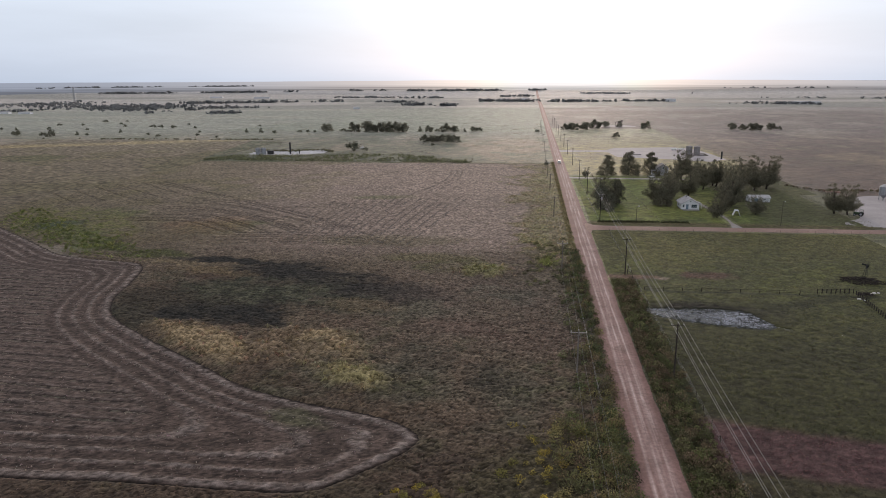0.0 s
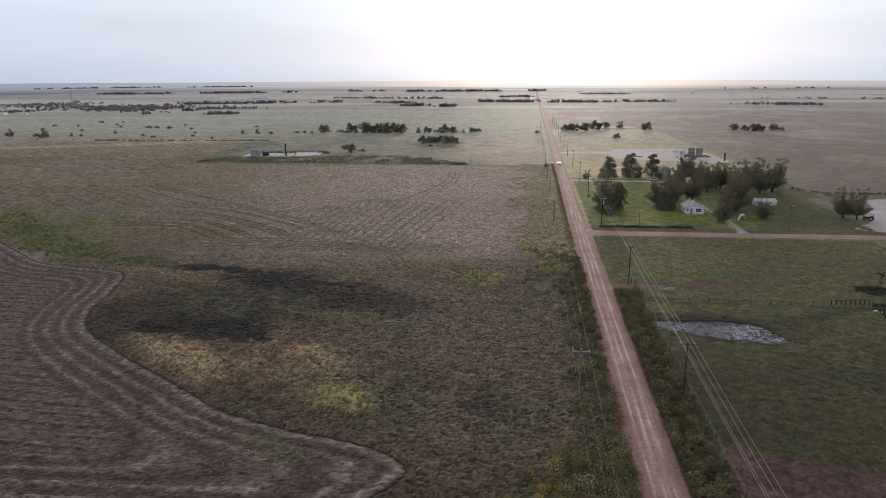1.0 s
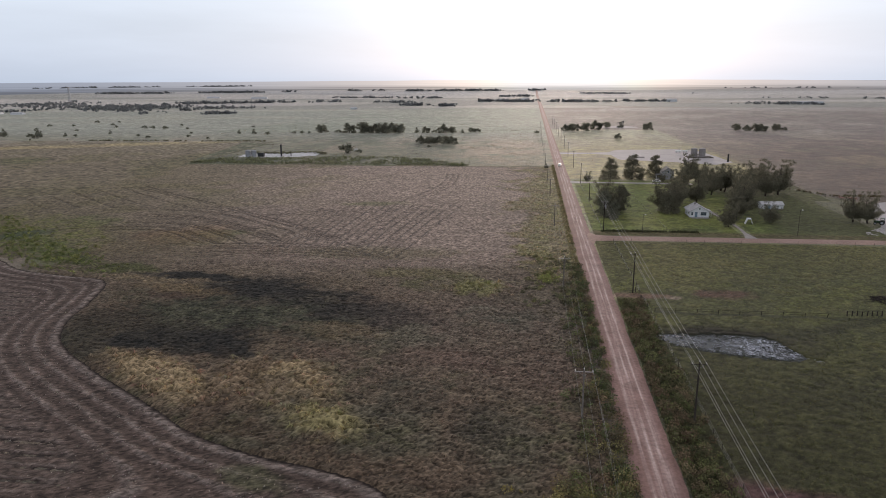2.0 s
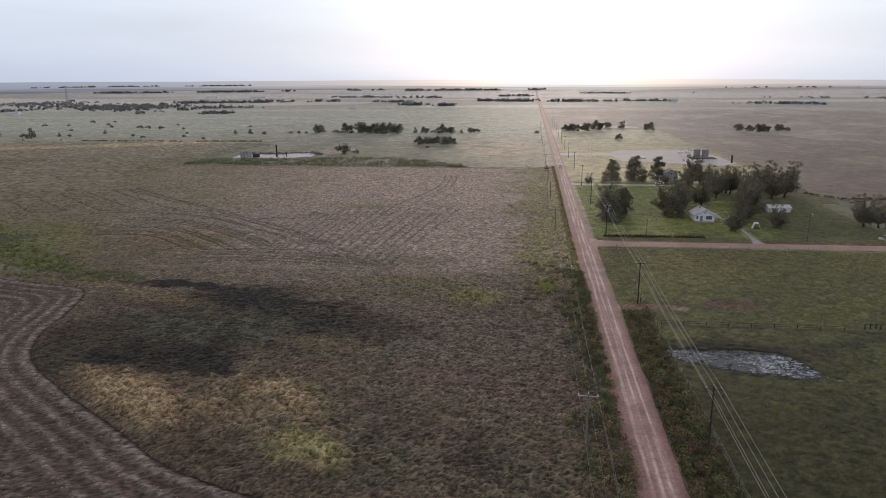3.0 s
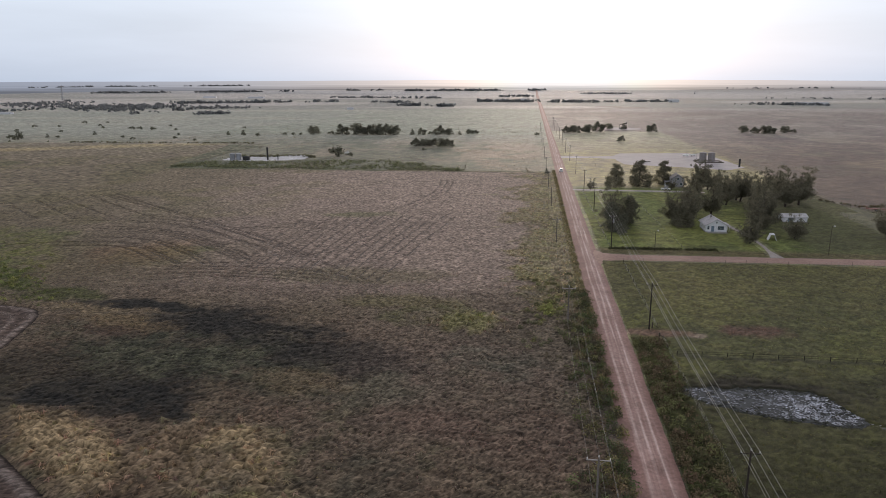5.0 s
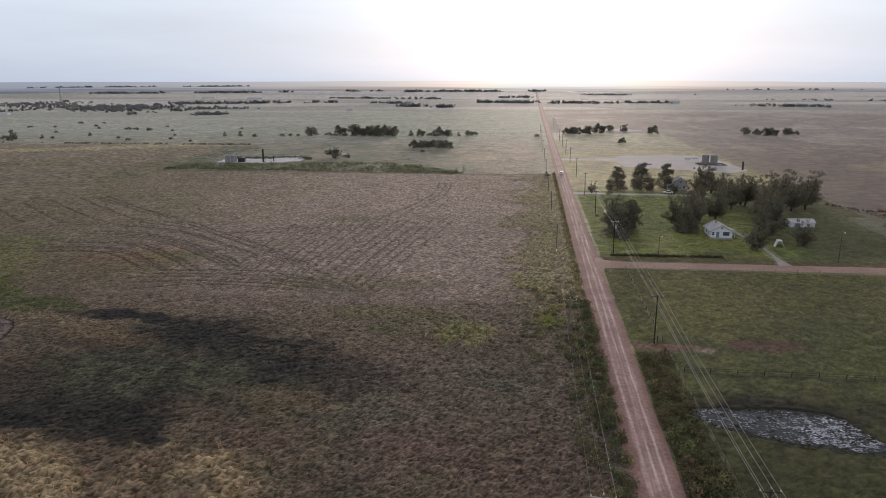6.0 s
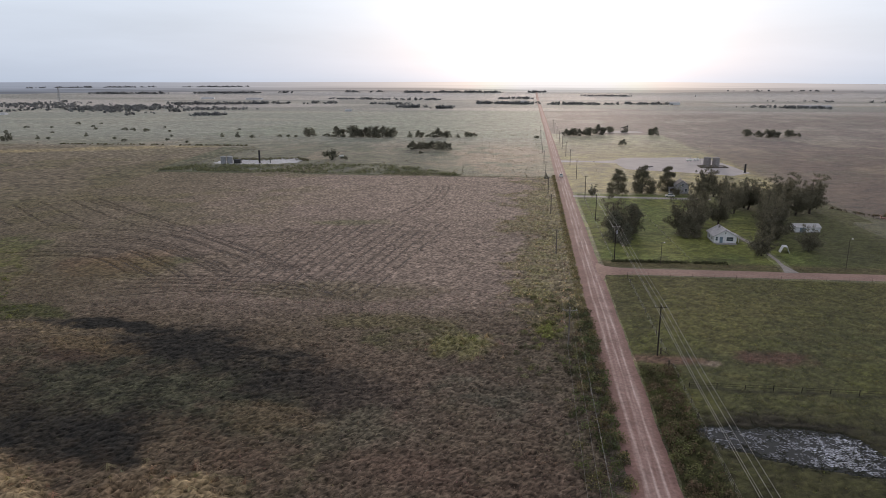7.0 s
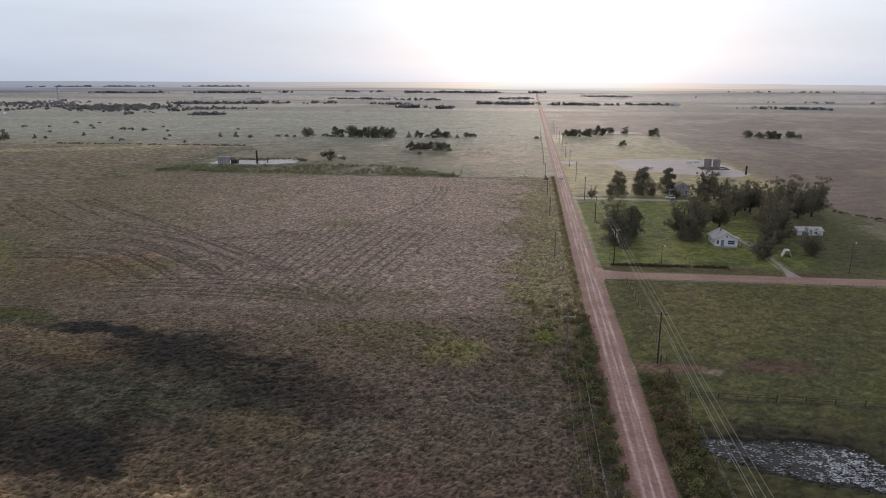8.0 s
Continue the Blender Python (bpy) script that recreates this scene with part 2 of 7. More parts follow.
def poly_mesh(name, V, F, material, tint=None, smooth=False):
    """A mesh from arrays: V n x 3, F m x k."""
    V, F = np.asarray(V, np.float32), np.asarray(F, np.int32)
    me = bpy.data.meshes.new(name)
    m, k = F.shape
    me.vertices.add(len(V))
    me.vertices.foreach_set("co", V.ravel())
    me.loops.add(m * k)
    me.loops.foreach_set("vertex_index", F.ravel())
    me.polygons.add(m)
    me.polygons.foreach_set("loop_start", np.arange(0, m * k, k, dtype=np.int32))
    if smooth:
        me.polygons.foreach_set("use_smooth", np.ones(m, bool))
    me.update(calc_edges=True)
    if tint is not None:
        at = me.attributes.new("tint", "FLOAT_COLOR", "POINT")
        at.data.foreach_set("color", np.concatenate([tint, np.ones((len(tint), 1))], 1).astype(np.float32).ravel())
    me.materials.append(MATS[material])
    return me


def under(ob, parent):
    if parent is not None:
        ob.parent = parent
    return ob


def part(name, bm, material, parent=None, label=""):
    me = bpy.data.meshes.new(name)
    bm.to_mesh(me)
    bm.free()
    me.materials.append(MATS[material])
    ob = under(new(name, me), parent)
    return tagged(ob, label) if label else ob


def thing(name, m, label, category, group="", kind=""):
    ob = new(name)
    ob.matrix_world = m
    return tagged(ob, label, category, group, kind)


def box(bm, x0, x1, y0, y1, z0, z1, bevel=0.0):
    r = bmesh.ops.create_cube(bm, size=1.0, matrix=Matrix.Translation(((x0 + x1) / 2, (y0 + y1) / 2, (z0 + z1) / 2)) @ Matrix.Diagonal((x1 - x0, y1 - y0, z1 - z0, 1)))
    if bevel:
        bmesh.ops.bevel(bm, geom=list({e for v in r["verts"] for e in v.link_edges}), offset=bevel, segments=1, affect="EDGES")
    return bm


def boxed(*a, bevel=0.0):
    return box(bmesh.new(), *a, bevel=bevel)


def rod(bm, a, b, r0, r1=None, sides=8):
    a, b = Vector(a), Vector(b)
    m = Matrix.Translation((a + b) / 2) @ (b - a).to_track_quat("Z", "Y").to_matrix().to_4x4()
    bmesh.ops.create_cone(bm, cap_ends=True, segments=sides, radius1=r0, radius2=r0 if r1 is None else r1, depth=(b - a).length, matrix=m)
    return bm


def rodded(*a, sides=8):
    return rod(bmesh.new(), *a, sides=sides)


def prism(bm, profile, y0, y1):
    """A solid of the x-z profile between two y."""
    f = [bm.verts.new((x, y0, z)) for x, z in profile]
    g = [bm.verts.new((x, y1, z)) for x, z in profile]
    bm.faces.new(f)
    bm.faces.new(g[::-1])
    n = len(f)
    for i in range(n):
        bm.faces.new((f[i], g[i], g[(i + 1) % n], f[(i + 1) % n]))
    bmesh.ops.recalc_face_normals(bm, faces=bm.faces)
    return bm


# ---- the lie of the land ----
def road_x(y):
    """The middle of the dirt road."""
    return 19.85 + 0.0 * y


FIELD_EDGE = smooth_loop([(-320.3, 313), (-203, 232.5), (-187, 221), (-168.2, 207.6), (-148, 193), (-130, 188.2), (-114.5, 184), (-107.3, 166.7), (-103.6, 153), (-96.1, 140.2),
                          (-80.5, 127.7), (-63, 116), (-50, 107), (-38.5, 102.3), (-29.8, 100.1), (-20.5, 97.2), (-15.3, 93), (-15.8, 89), (-18.1, 85.5), (-23.9, 79.1),
                          (-28.5, 76.2), (-38.8, 75.6), (-55.2, 75.6), (-96.7, 75), (-316, 80)], 6)


def field_depth(x, y):
    """How far a place lies inside the cut field's edge (negative: outside)."""
    near = (x > -340) & (x < 0) & (y > 20) & (y < 330)
    out = np.full(x.shape, -30.0)
    px, py = x[near], y[near]
    best = np.full(px.shape, 1e9)
    inside = np.zeros(px.shape, bool)
    E = FIELD_EDGE
    for (ax, ay), (bx, by) in zip(E, np.roll(E, -1, 0)):
        dx, dy = bx - ax, by - ay
        k = np.clip(((px - ax) * dx + (py - ay) * dy) / (dx * dx + dy * dy + 1e-9), 0, 1)
        best = np.minimum(best, (px - ax - k * dx) ** 2 + (py - ay - k * dy) ** 2)
        cross = ((ay > py) != (by > py)) & (px < (bx - ax) * (py - ay) / (by - ay + 1e-12) + ax)
        inside ^= cross
    out[near] = np.sqrt(best) * np.where(inside, 1, -1)
    return np.clip(out, -30, 80)


def row_depth(x, y):
    """The same, with the turns rounded off inside, as a mower takes them."""
    d = field_depth(x, y)
    near = d > 2.5
    px, py = x[near], y[near]
    soft = np.zeros(px.shape)
    for k in range(8):
        soft += field_depth(px + 6.0 * math.cos(k * math.pi / 4), py + 6.0 * math.sin(k * math.pi / 4)) / 8
    w = step(2.5, 9.0, d[near])
    d[near] = d[near] * (1 - w) + soft * w
    return d


def spot(x, y, cx, cy, rx, ry, turn=0.0, rag=0.35, seed=3):
    """A ragged oval patch, 0 to 1."""
    c, s = math.cos(radians(turn)), math.sin(radians(turn))
    u, v = ((x - cx) * c + (y - cy) * s) / rx, (-(x - cx) * s + (y - cy) * c) / ry
    r = np.sqrt(u * u + v * v) + (vnoise(x, y, min(rx, ry) * 1.1, seed) - 0.5) * 2 * rag
    r = r + (vnoise(x, y, 1.6, seed + 5) - 0.5) * 0.5
    return 1 - step(0.5, 1.25, r)


def verge(x, y):
    """Where the rough roadside growth takes over from the crop, 0 to 1."""
    return step(-10, 5, x + (vnoise(x, y, 5, 131) - 0.5) * 26 + (vnoise(x, y, 24, 132) - 0.5) * 30)


def cover(x, y):
    """The colour of what grows on, or lies bare at, a place; haze is painted in far off."""
    c = np.empty(x.shape + (3,))
    c[:] = GRASS_OLIVE

    def lay(mask, colour):
        c[:] = c * (1 - mask[..., None]) + np.array(colour) * mask[..., None]

    n1, n2, n3 = vnoise(x, y, 22, 1), vnoise(x, y, 6, 2), vnoise(x * 0.3, y, 60, 5)
    rx = road_x(y)
    left = 1 - step(-1, 1, x - rx)
    right = 1 - left
    wob = (n1 - 0.5) * 14
    # west side, near to far
    lay(left * (1 - step(159, 217, y + wob * 1.5)), ROUGH_BROWN)
    lay(left * (1 - step(159, 217, y)) * step(0.5, 0.72, n1), ROUGH_GREY)
    lay(left * (1 - step(159, 217, y)) * step(0.55, 0.75, n2) * 0.6, ROUGH_PALE)
    n4, n5 = vnoise(x, y, 10, 111), vnoise(x, y, 3.2, 112)
    lay(left * (1 - step(175, 225, y)) * step(0.52, 0.68, n4) * 0.5, (0.138, 0.104, 0.078))
    lay(left * (1 - step(175, 225, y)) * step(0.47, 0.33, n4) * step(0.4, 0.6, n5) * 0.7, (0.108, 0.115, 0.068))
    lay(left * (1 - step(175, 225, y)) * step(0.6, 0.75, n5) * 0.5, (0.085, 0.077, 0.06))
    lay(left * step(145, 195, y + wob) * (1 - step(205, 230, y)) * (0.35 + 0.4 * n2) * (1 - step(-25, -5, x)), (0.20, 0.172, 0.132))
    back = 447 + 170 * step(-224, -262, x) + (n2 - 0.5) * 3
    crop = left * step(185, 221, y + wob) * (1 - step(-1.5, 1.5, y - back)) * (1 - verge(x, y))
    lay(crop, CROP_BROWN)
    lay(crop * step(0.52, 0.7, n1) * step(-60, -170, x) * 0.8, CROP_GREEN)
    n9 = vnoise(x, y * 0.6, 46, 134)
    lay(crop * step(0.5, 0.62, n9) * step(-90, -190, x) * step(250, 330, y) * 0.75, (0.125, 0.13, 0.07))
    lay(crop * step(255, 300, y) * step(-120, -240, x) * step(430, 330, y) * 0.35, (0.13, 0.122, 0.075))
    lay(crop * step(-90, -200, x) * 0.7, (0.118, 0.112, 0.066))
    lay(crop * step(-60, -130, x) * step(310, 230, y) * 0.6, (0.105, 0.092, 0.060))
    lay(crop * spot(x, y, -172, 262, 22, 14, -20, 0.6) * (0.3 + 0.5 * step(0.4, 0.6, n5)), (0.095, 0.115, 0.046))
    lay(crop * spot(x, y, -128, 238, 14, 9, -35, 0.5) * 0.6, (0.135, 0.088, 0.05))
    lay(crop * spot(x, y, -108, 246, 9, 7, 0, 0.6) * 0.6, (0.105, 0.13, 0.055))
    lay(crop * spot(x, y, -62, 312, 14, 5, 0, 0.6) * 0.45, (0.13, 0.145, 0.075))
    straw = np.exp(-((y - 550 - 0.47 * (x + 420) + (n1 - 0.5) * 14) / 19) ** 4) * step(-240, -262, x)
    lay(crop * straw * (0.35 + 0.5 * n2), (0.30, 0.26, 0.125))
    lay(crop * step(0.55, 0.72, n9) * step(-215, -260, x) * step(540, 480, y) * 0.7, (0.10, 0.112, 0.055))
    lay(crop * spot(x, y, -50, 222, 30, 9, 5) * 0.45, (0.13, 0.135, 0.07))
    lay(crop * spot(x, y, -116, 238, 20, 12, 0) * 0.45, (0.125, 0.13, 0.06))
    lay(left * verge(x, y) * step(159, 198, y), VERGE)
    n6 = vnoise(x, y, 2.4, 113)
    lay(left * step(0.5, 0.66, n2) * verge(x, y) * step(175, 215, y) * 0.8, (0.215, 0.222, 0.125))
    lay(left * step(0.5, 0.38, n2) * verge(x, y) * step(175, 215, y) * 0.7, (0.205, 0.19, 0.13))
    lay(left * step(0.54, 0.68, n6) * verge(x, y) * step(159, 198, y) * 0.5, (0.13, 0.135, 0.078))
    lay(left * step(0.46, 0.34, n6) * verge(x, y) * step(175, 215, y) * 0.4, (0.23, 0.225, 0.105))
    lay(left * step(-1.5, 1.5, y - back), (0.118, 0.13, 0.085))
    lay(left * step(-1.5, 1.5, y - back) * (1 - step(471, 483, y)) * step(-250, -235, x) * (1 - step(-30, 0, x)), (0.085, 0.10, 0.056))
    lay(left * spot(x, y, -22.2, 569.7, 38, 89.6), (0.19, 0.165, 0.115))
    lay(left * step(487, 622, y) * step(0.5, 0.7, n1) * 0.5, (0.165, 0.145, 0.11))
    n7, n8 = vnoise(x, y, 13, 114), vnoise(x, y * 0.6, 38, 115)
    beyond = left * step(-1.5, 1.5, y - back)
    lay(beyond * step(0.52, 0.66, n7) * 0.8, (0.072, 0.09, 0.052))
    lay(beyond * step(0.55, 0.7, n8) * 0.7, (0.17, 0.152, 0.105))
    flat = left * step(725, 733, y) * (1 - step(1317, 1369, y)) * step(-350, -345, x + 0.19 * (y - 725) * -1)
    lay(left * step(622, 725, y), (0.125, 0.142, 0.10))
    lay(left * step(622, 1163, y) * step(0.5, 0.66, n3) * 0.7, (0.185, 0.18, 0.12))
    lay(flat, (0.115, 0.14, 0.09))
    lay(flat * step(0.5, 0.64, vnoise(x * 0.4, y, 45, 116)) * 0.5, (0.145, 0.155, 0.11))
    hedge = np.exp(-((y - 722 - 4 * (n8 - 0.5)) / 3.0) ** 2) * step(-900, -700, x)
    lay(left * hedge * 0.7, (0.055, 0.065, 0.045))
    far = step(1330, 1446, y)
    lay(left * far, (0.17, 0.165, 0.125))
    lay(left * step(-16, 2, x + wob) * step(120, 150, y) * (1 - step(196, 214, y)) * 0.6, (0.098, 0.098, 0.07))
    # dark wet hollows, pale tall grass, weeds
    wx = x + (vnoise(x, y, 15, 101) - 0.5) * 14 + (vnoise(x, y, 4, 103) - 0.5) * 7
    wy = y + (vnoise(x, y, 15, 102) - 0.5) * 9 + (vnoise(x, y, 4, 104) - 0.5) * 6
    lay(spot(wx, wy, -91, 160, 12, 15, -20) * 0.45, (0.12, 0.085, 0.064))
    lay(spot(wx, wy, -80, 151, 30, 18, 0) * 0.78, (0.046, 0.046, 0.034))
    lay(spot(wx, wy, -62, 163, 40, 15, -14) * (0.55 + 0.4 * step(0.35, 0.6, n5)), (0.052, 0.061, 0.042))
    lay(spot(wx, wy, -50, 173.5, 38, 12.5, -24) * (0.6 + 0.32 * step(0.62, 0.45, n5)), HOLLOW)
    lay(spot(wx, wy, -30, 163, 17, 6.5, -24) * 0.75, HOLLOW)
    lay(spot(wx, wy, -72, 181, 17, 7, -10) * 0.9, HOLLOW)
    lay(spot(wx, wy, -92, 190.6, 20, 3.4, -5), HOLLOW)
    lay(spot(wx, wy, -79.5, 145.0, 9.5, 7.0, 5) * (0.7 + 0.3 * step(0.62, 0.45, n5)), HOLLOW)
    lay(spot(wx, wy, -64.5, 145.0, 10, 10, 25) * (0.7 + 0.3 * step(0.62, 0.45, n5)), HOLLOW)
    lay(spot(wx, wy, -60, 137.5, 8, 5.5, -35) * (0.65 + 0.3 * step(0.62, 0.45, n5)), HOLLOW)
    # drifts of other grasses: grey-brown, grey-green, straw, rust
    lay(left * step(-48, -15, x) * step(118, 140, y) * (1 - step(195, 215, y)) * (0.25 + 0.3 * n4), (0.185, 0.152, 0.13))
    lay(spot(wx, wy, -22, 148.5, 6.5, 8, 0) * 0.6, (0.125, 0.132, 0.098))
    lay(spot(wx, wy, -5, 165, 11, 7.5, -12) * (0.4 + 0.35 * step(0.45, 0.6, n5)), (0.105, 0.115, 0.09))
    lay(spot(wx, wy, -37, 151.5, 11, 3.5, -10) * 0.6, (0.165, 0.138, 0.088))
    lay(spot(wx, wy, -90, 179, 13, 4.5, -12) * 0.6, (0.19, 0.15, 0.085))
    lay(spot(wx, wy, -91, 173.5, 9, 3, -8) * 0.6, (0.08, 0.052, 0.042))
    lay(spot(wx, wy, 4, 143, 8, 14, 10) * 0.5, (0.132, 0.098, 0.078))
    lay(spot(wx, wy, -10, 139, 11, 7, -15) * 0.45, (0.13, 0.094, 0.076))
    lay(spot(wx, wy, -19, 121, 8, 11, -20) * (0.35 + 0.35 * step(0.45, 0.6, n5)), (0.068, 0.074, 0.056))
    lay(spot(wx, wy, -3, 112, 6, 6, 0) * 0.6, (0.05, 0.052, 0.04))
    lay(spot(wx, wy, -47, 112, 12, 5, -30) * 0.55, (0.092, 0.068, 0.05))
    lay(spot(wx, wy, -78, 163, 15, 9, -14) * step(0.5, 0.62, n6) * 0.6, (0.115, 0.128, 0.085))
    lay(spot(wx, wy, -58, 158, 16, 7, -14) * step(0.5, 0.62, n6) * 0.55, (0.105, 0.12, 0.08))
    lay(spot(x, y, -67, 127.0, 17, 6.2, -32) * (0.4 + 0.6 * step(0.4, 0.6, n2)), TALL_PALE)
    lay(spot(x, y, -43.5, 125.0, 14.5, 11.0, -25) * (0.3 + 0.7 * step(0.42, 0.6, n2)), TALL_PALE)
    lay(spot(x, y, -30.5, 113.0, 8.0, 5.8, -20), TALL_YELLOW)
    lay(spot(wx, wy, -103, 187.5, 16, 2.2, -4) * 0.6, TALL_PALE)
    lay(spot(wx, wy, -22, 193, 16, 6.5, -8) * (0.3 + 0.4 * step(0.4, 0.6, n5)), (0.115, 0.128, 0.062))
    lay(spot(wx, wy, -11.7, 188.3, 8, 7.5, -13) * 0.7, (0.18, 0.195, 0.085))
    lay(spot(x, y, -29.5, 200.8, 18, 6.4, 0) * 0.6, (0.14, 0.145, 0.06))
    lay(spot(wx, wy, -178, 240, 44, 20, -39) * (0.35 + 0.65 * step(0.4, 0.6, n5)), (0.125, 0.14, 0.05))
    lay(spot(wx, wy, -150, 214, 34, 8.5, -36) * (0.5 + 0.5 * step(0.42, 0.6, n5)), (0.10, 0.128, 0.048))
    lay(spot(wx, wy, -118, 198, 13, 6, -10) * 0.9, (0.09, 0.11, 0.044))
    lay(spot(x, y, -180.7, 234.9, 10, 10.2, -47), (0.06, 0.085, 0.045))
    lay(spot(x, y, -115.9, 243.7, 13, 18, 13) * 0.5, (0.175, 0.125, 0.075))
    lay(left * step(96, 84, y) * 0.6, (0.078, 0.058, 0.047))
    lay(spot(x, y, 4.8, 82.6, 12, 12.8, 0) * 0.7, (0.085, 0.086, 0.048))
    # east side
    lay(right * (1 - step(247, 262, y)), PASTURE)
    lay(right * (1 - step(247, 262, y)) * step(0.5, 0.68, n1), (0.105, 0.125, 0.044))
    lay(right * (1 - step(247, 262, y)) * step(0.58, 0.75, n2) * 0.5, (0.125, 0.13, 0.055))
    lay(right * (1 - step(247, 262, y)) * step(0.56, 0.7, vnoise(x, y, 2.5, 117)) * 0.4, (0.062, 0.066, 0.034))
    lay(right * spot(x, y, 48, 214, 17, 13, 30, 0.6) * (0.25 + 0.4 * n2), (0.15, 0.152, 0.062))
    lay(right * step(192, 235, y) * (1 - step(247, 262, y)) * (0.3 + 0.5 * n2), (0.135, 0.138, 0.058))
    # darker grass towards the pond, deepened to stand for lens vignetting
    lay(right * (1 - step(128, 176, y)) * 0.85, (0.048, 0.054, 0.026))
    bare = y + 0.26 * (x - 29) - 104.5 + (n2 - 0.5) * 4
    lay(right * (1 - step(-2, 1.5, bare)) * step(28, 31, x + (n2 - 0.5) * 3) * step(87, 89.5, y + 0.12 * (x - 29) + (n2 - 0.5) * 3), BARE_RED)
    lay(right * (1 - step(86, 90, y + 0.12 * (x - 29))) * step(27, 30, x), (0.062, 0.062, 0.038))
    lay(right * spot(x, y, 50.9, 189.2, 8, 3.8) * 0.85, (0.125, 0.078, 0.07))
    lay(right * step(29, 33, x) * np.exp(-((y - 173.4 - 2 * (n2 - 0.5)) / 0.9) ** 2) * 0.8, (0.03, 0.034, 0.02))
    lay(right * spot(x, y, 37.8, 185.0, 2.6, 1.6) * 0.8, (0.34, 0.30, 0.27))
    lay(right * spot(x, y, 29.5, 186.0, 9, 2.4, 0, 0.2) * 0.9, (0.19, 0.13, 0.11))
    lay(right * spot(x, y, 45.9, 156.4, 21, 10.5), (0.058, 0.066, 0.03))
    lay(right * spot(x, y, 42, 158.5, 16, 7.0, -3, 0.3), (0.03, 0.031, 0.023))
    lay(right * spot(x, y, 62, 163, 13, 3.0, 26, 0.3) * 0.7, (0.04, 0.046, 0.026))
    lay(right * spot(x, y, 74, 169.5, 9, 2.2, 24, 0.3) * 0.6, (0.045, 0.05, 0.028))
    lawn = right * step(261, 267, y) * (1 - step(391, 404, y))
    lay(lawn, LAWN)
    lay(lawn * step(0.5, 0.7, n1) * 0.8, (0.155, 0.188, 0.06))
    lay(lawn * step(0.52, 0.68, vnoise(x, y, 4, 118)) * 0.6, (0.07, 0.084, 0.036))
    # east lawn painted darker for shade and lens vignetting
    lay(lawn * step(80, 98, x) * 0.85, (0.068, 0.078, 0.04))
    lay(right * step(391, 406, y), (0.205, 0.205, 0.085))
    lay(right * step(552, 610, y), (0.175, 0.172, 0.09))
    brown = right * np.maximum(step(-5, 5, y - (366 - 1.7 * (x - 127)) + (n2 - 0.5) * 3) * step(130, 140, x + (n2 - 0.5) * 4), step(777, 797, y))
    lay(brown * (1 - 0.5 * step(180, 60, x) * step(674, 648, y)), (0.080, 0.056, 0.048))
    lay(brown * step(0.5, 0.68, n3) * 0.6, (0.094, 0.069, 0.057))
    lay(brown * step(1446, 1549, y), (0.15, 0.13, 0.10))
    lay(right * step(404, 500, y) * step(0.52, 0.66, n7) * 0.5, (0.105, 0.10, 0.07))
    lay(right * step(404, 500, y) * step(0.52, 0.66, n8) * 0.4, (0.19, 0.17, 0.115))
    # distant strips of fields
    strip = vnoise(x * 0.25, y, 180, 9, 2)
    lay(step(1150, 1500, y) * step(0.52, 0.57, strip) * 0.9, (0.205, 0.19, 0.16))
    lay(step(1150, 1500, y) * step(0.48, 0.43, strip) * 0.9, (0.105, 0.112, 0.09))
    # farthest land: haze laid into the base colour as pale grey
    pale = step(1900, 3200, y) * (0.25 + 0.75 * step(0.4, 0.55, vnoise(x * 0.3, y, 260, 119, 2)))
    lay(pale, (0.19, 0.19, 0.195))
    lane = y - (438 - 0.22 * (x - 8)) - 2 * (n2 - 0.5)
    lay(left * np.exp(-(lane / 1.3) ** 2) * step(-70, -35, x) * 0.8, (0.075, 0.07, 0.05))
    lay(left * np.exp(-((lane - 3) / 1.3) ** 2) * step(-45, -20, x) * 0.6, (0.27, 0.235, 0.18))
    lay(left * spot(x, y, -69.7, 308.9, 13, 5) * 0.5, (0.13, 0.15, 0.07))
    lay(left * spot(x, y, 7, 199, 4, 5) * 0.7, (0.17, 0.18, 0.075))
    # a dry season: greens run to brown; far colours are paled to imitate haze
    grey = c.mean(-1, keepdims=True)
    haze_mix = step(449, 803, y)[..., None]
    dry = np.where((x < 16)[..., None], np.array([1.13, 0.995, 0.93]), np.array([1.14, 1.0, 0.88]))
    c = (grey + (c - grey) * (1.0 - 0.29 * haze_mix)) * (dry * (1 - haze_mix) + np.array([1.01, 0.99, 1.02]) * haze_mix)
    return c * (1 + 0.85 * haze_mix)


GRASS_OLIVE, ROUGH_BROWN, ROUGH_GREY, ROUGH_PALE = (0.105, 0.10, 0.055), (0.138, 0.117, 0.086), (0.115, 0.111, 0.081), (0.168, 0.143, 0.101)
CROP_BROWN, CROP_GREEN, VERGE, HOLLOW = (0.245, 0.212, 0.184), (0.18, 0.172, 0.10), (0.225, 0.213, 0.145), (0.025, 0.027, 0.025)
TALL_PALE, TALL_YELLOW, PASTURE, BARE_RED, LAWN = (0.245, 0.208, 0.13), (0.212, 0.205, 0.108), (0.086, 0.103, 0.045), (0.112, 0.070, 0.076), (0.128, 0.176, 0.058)


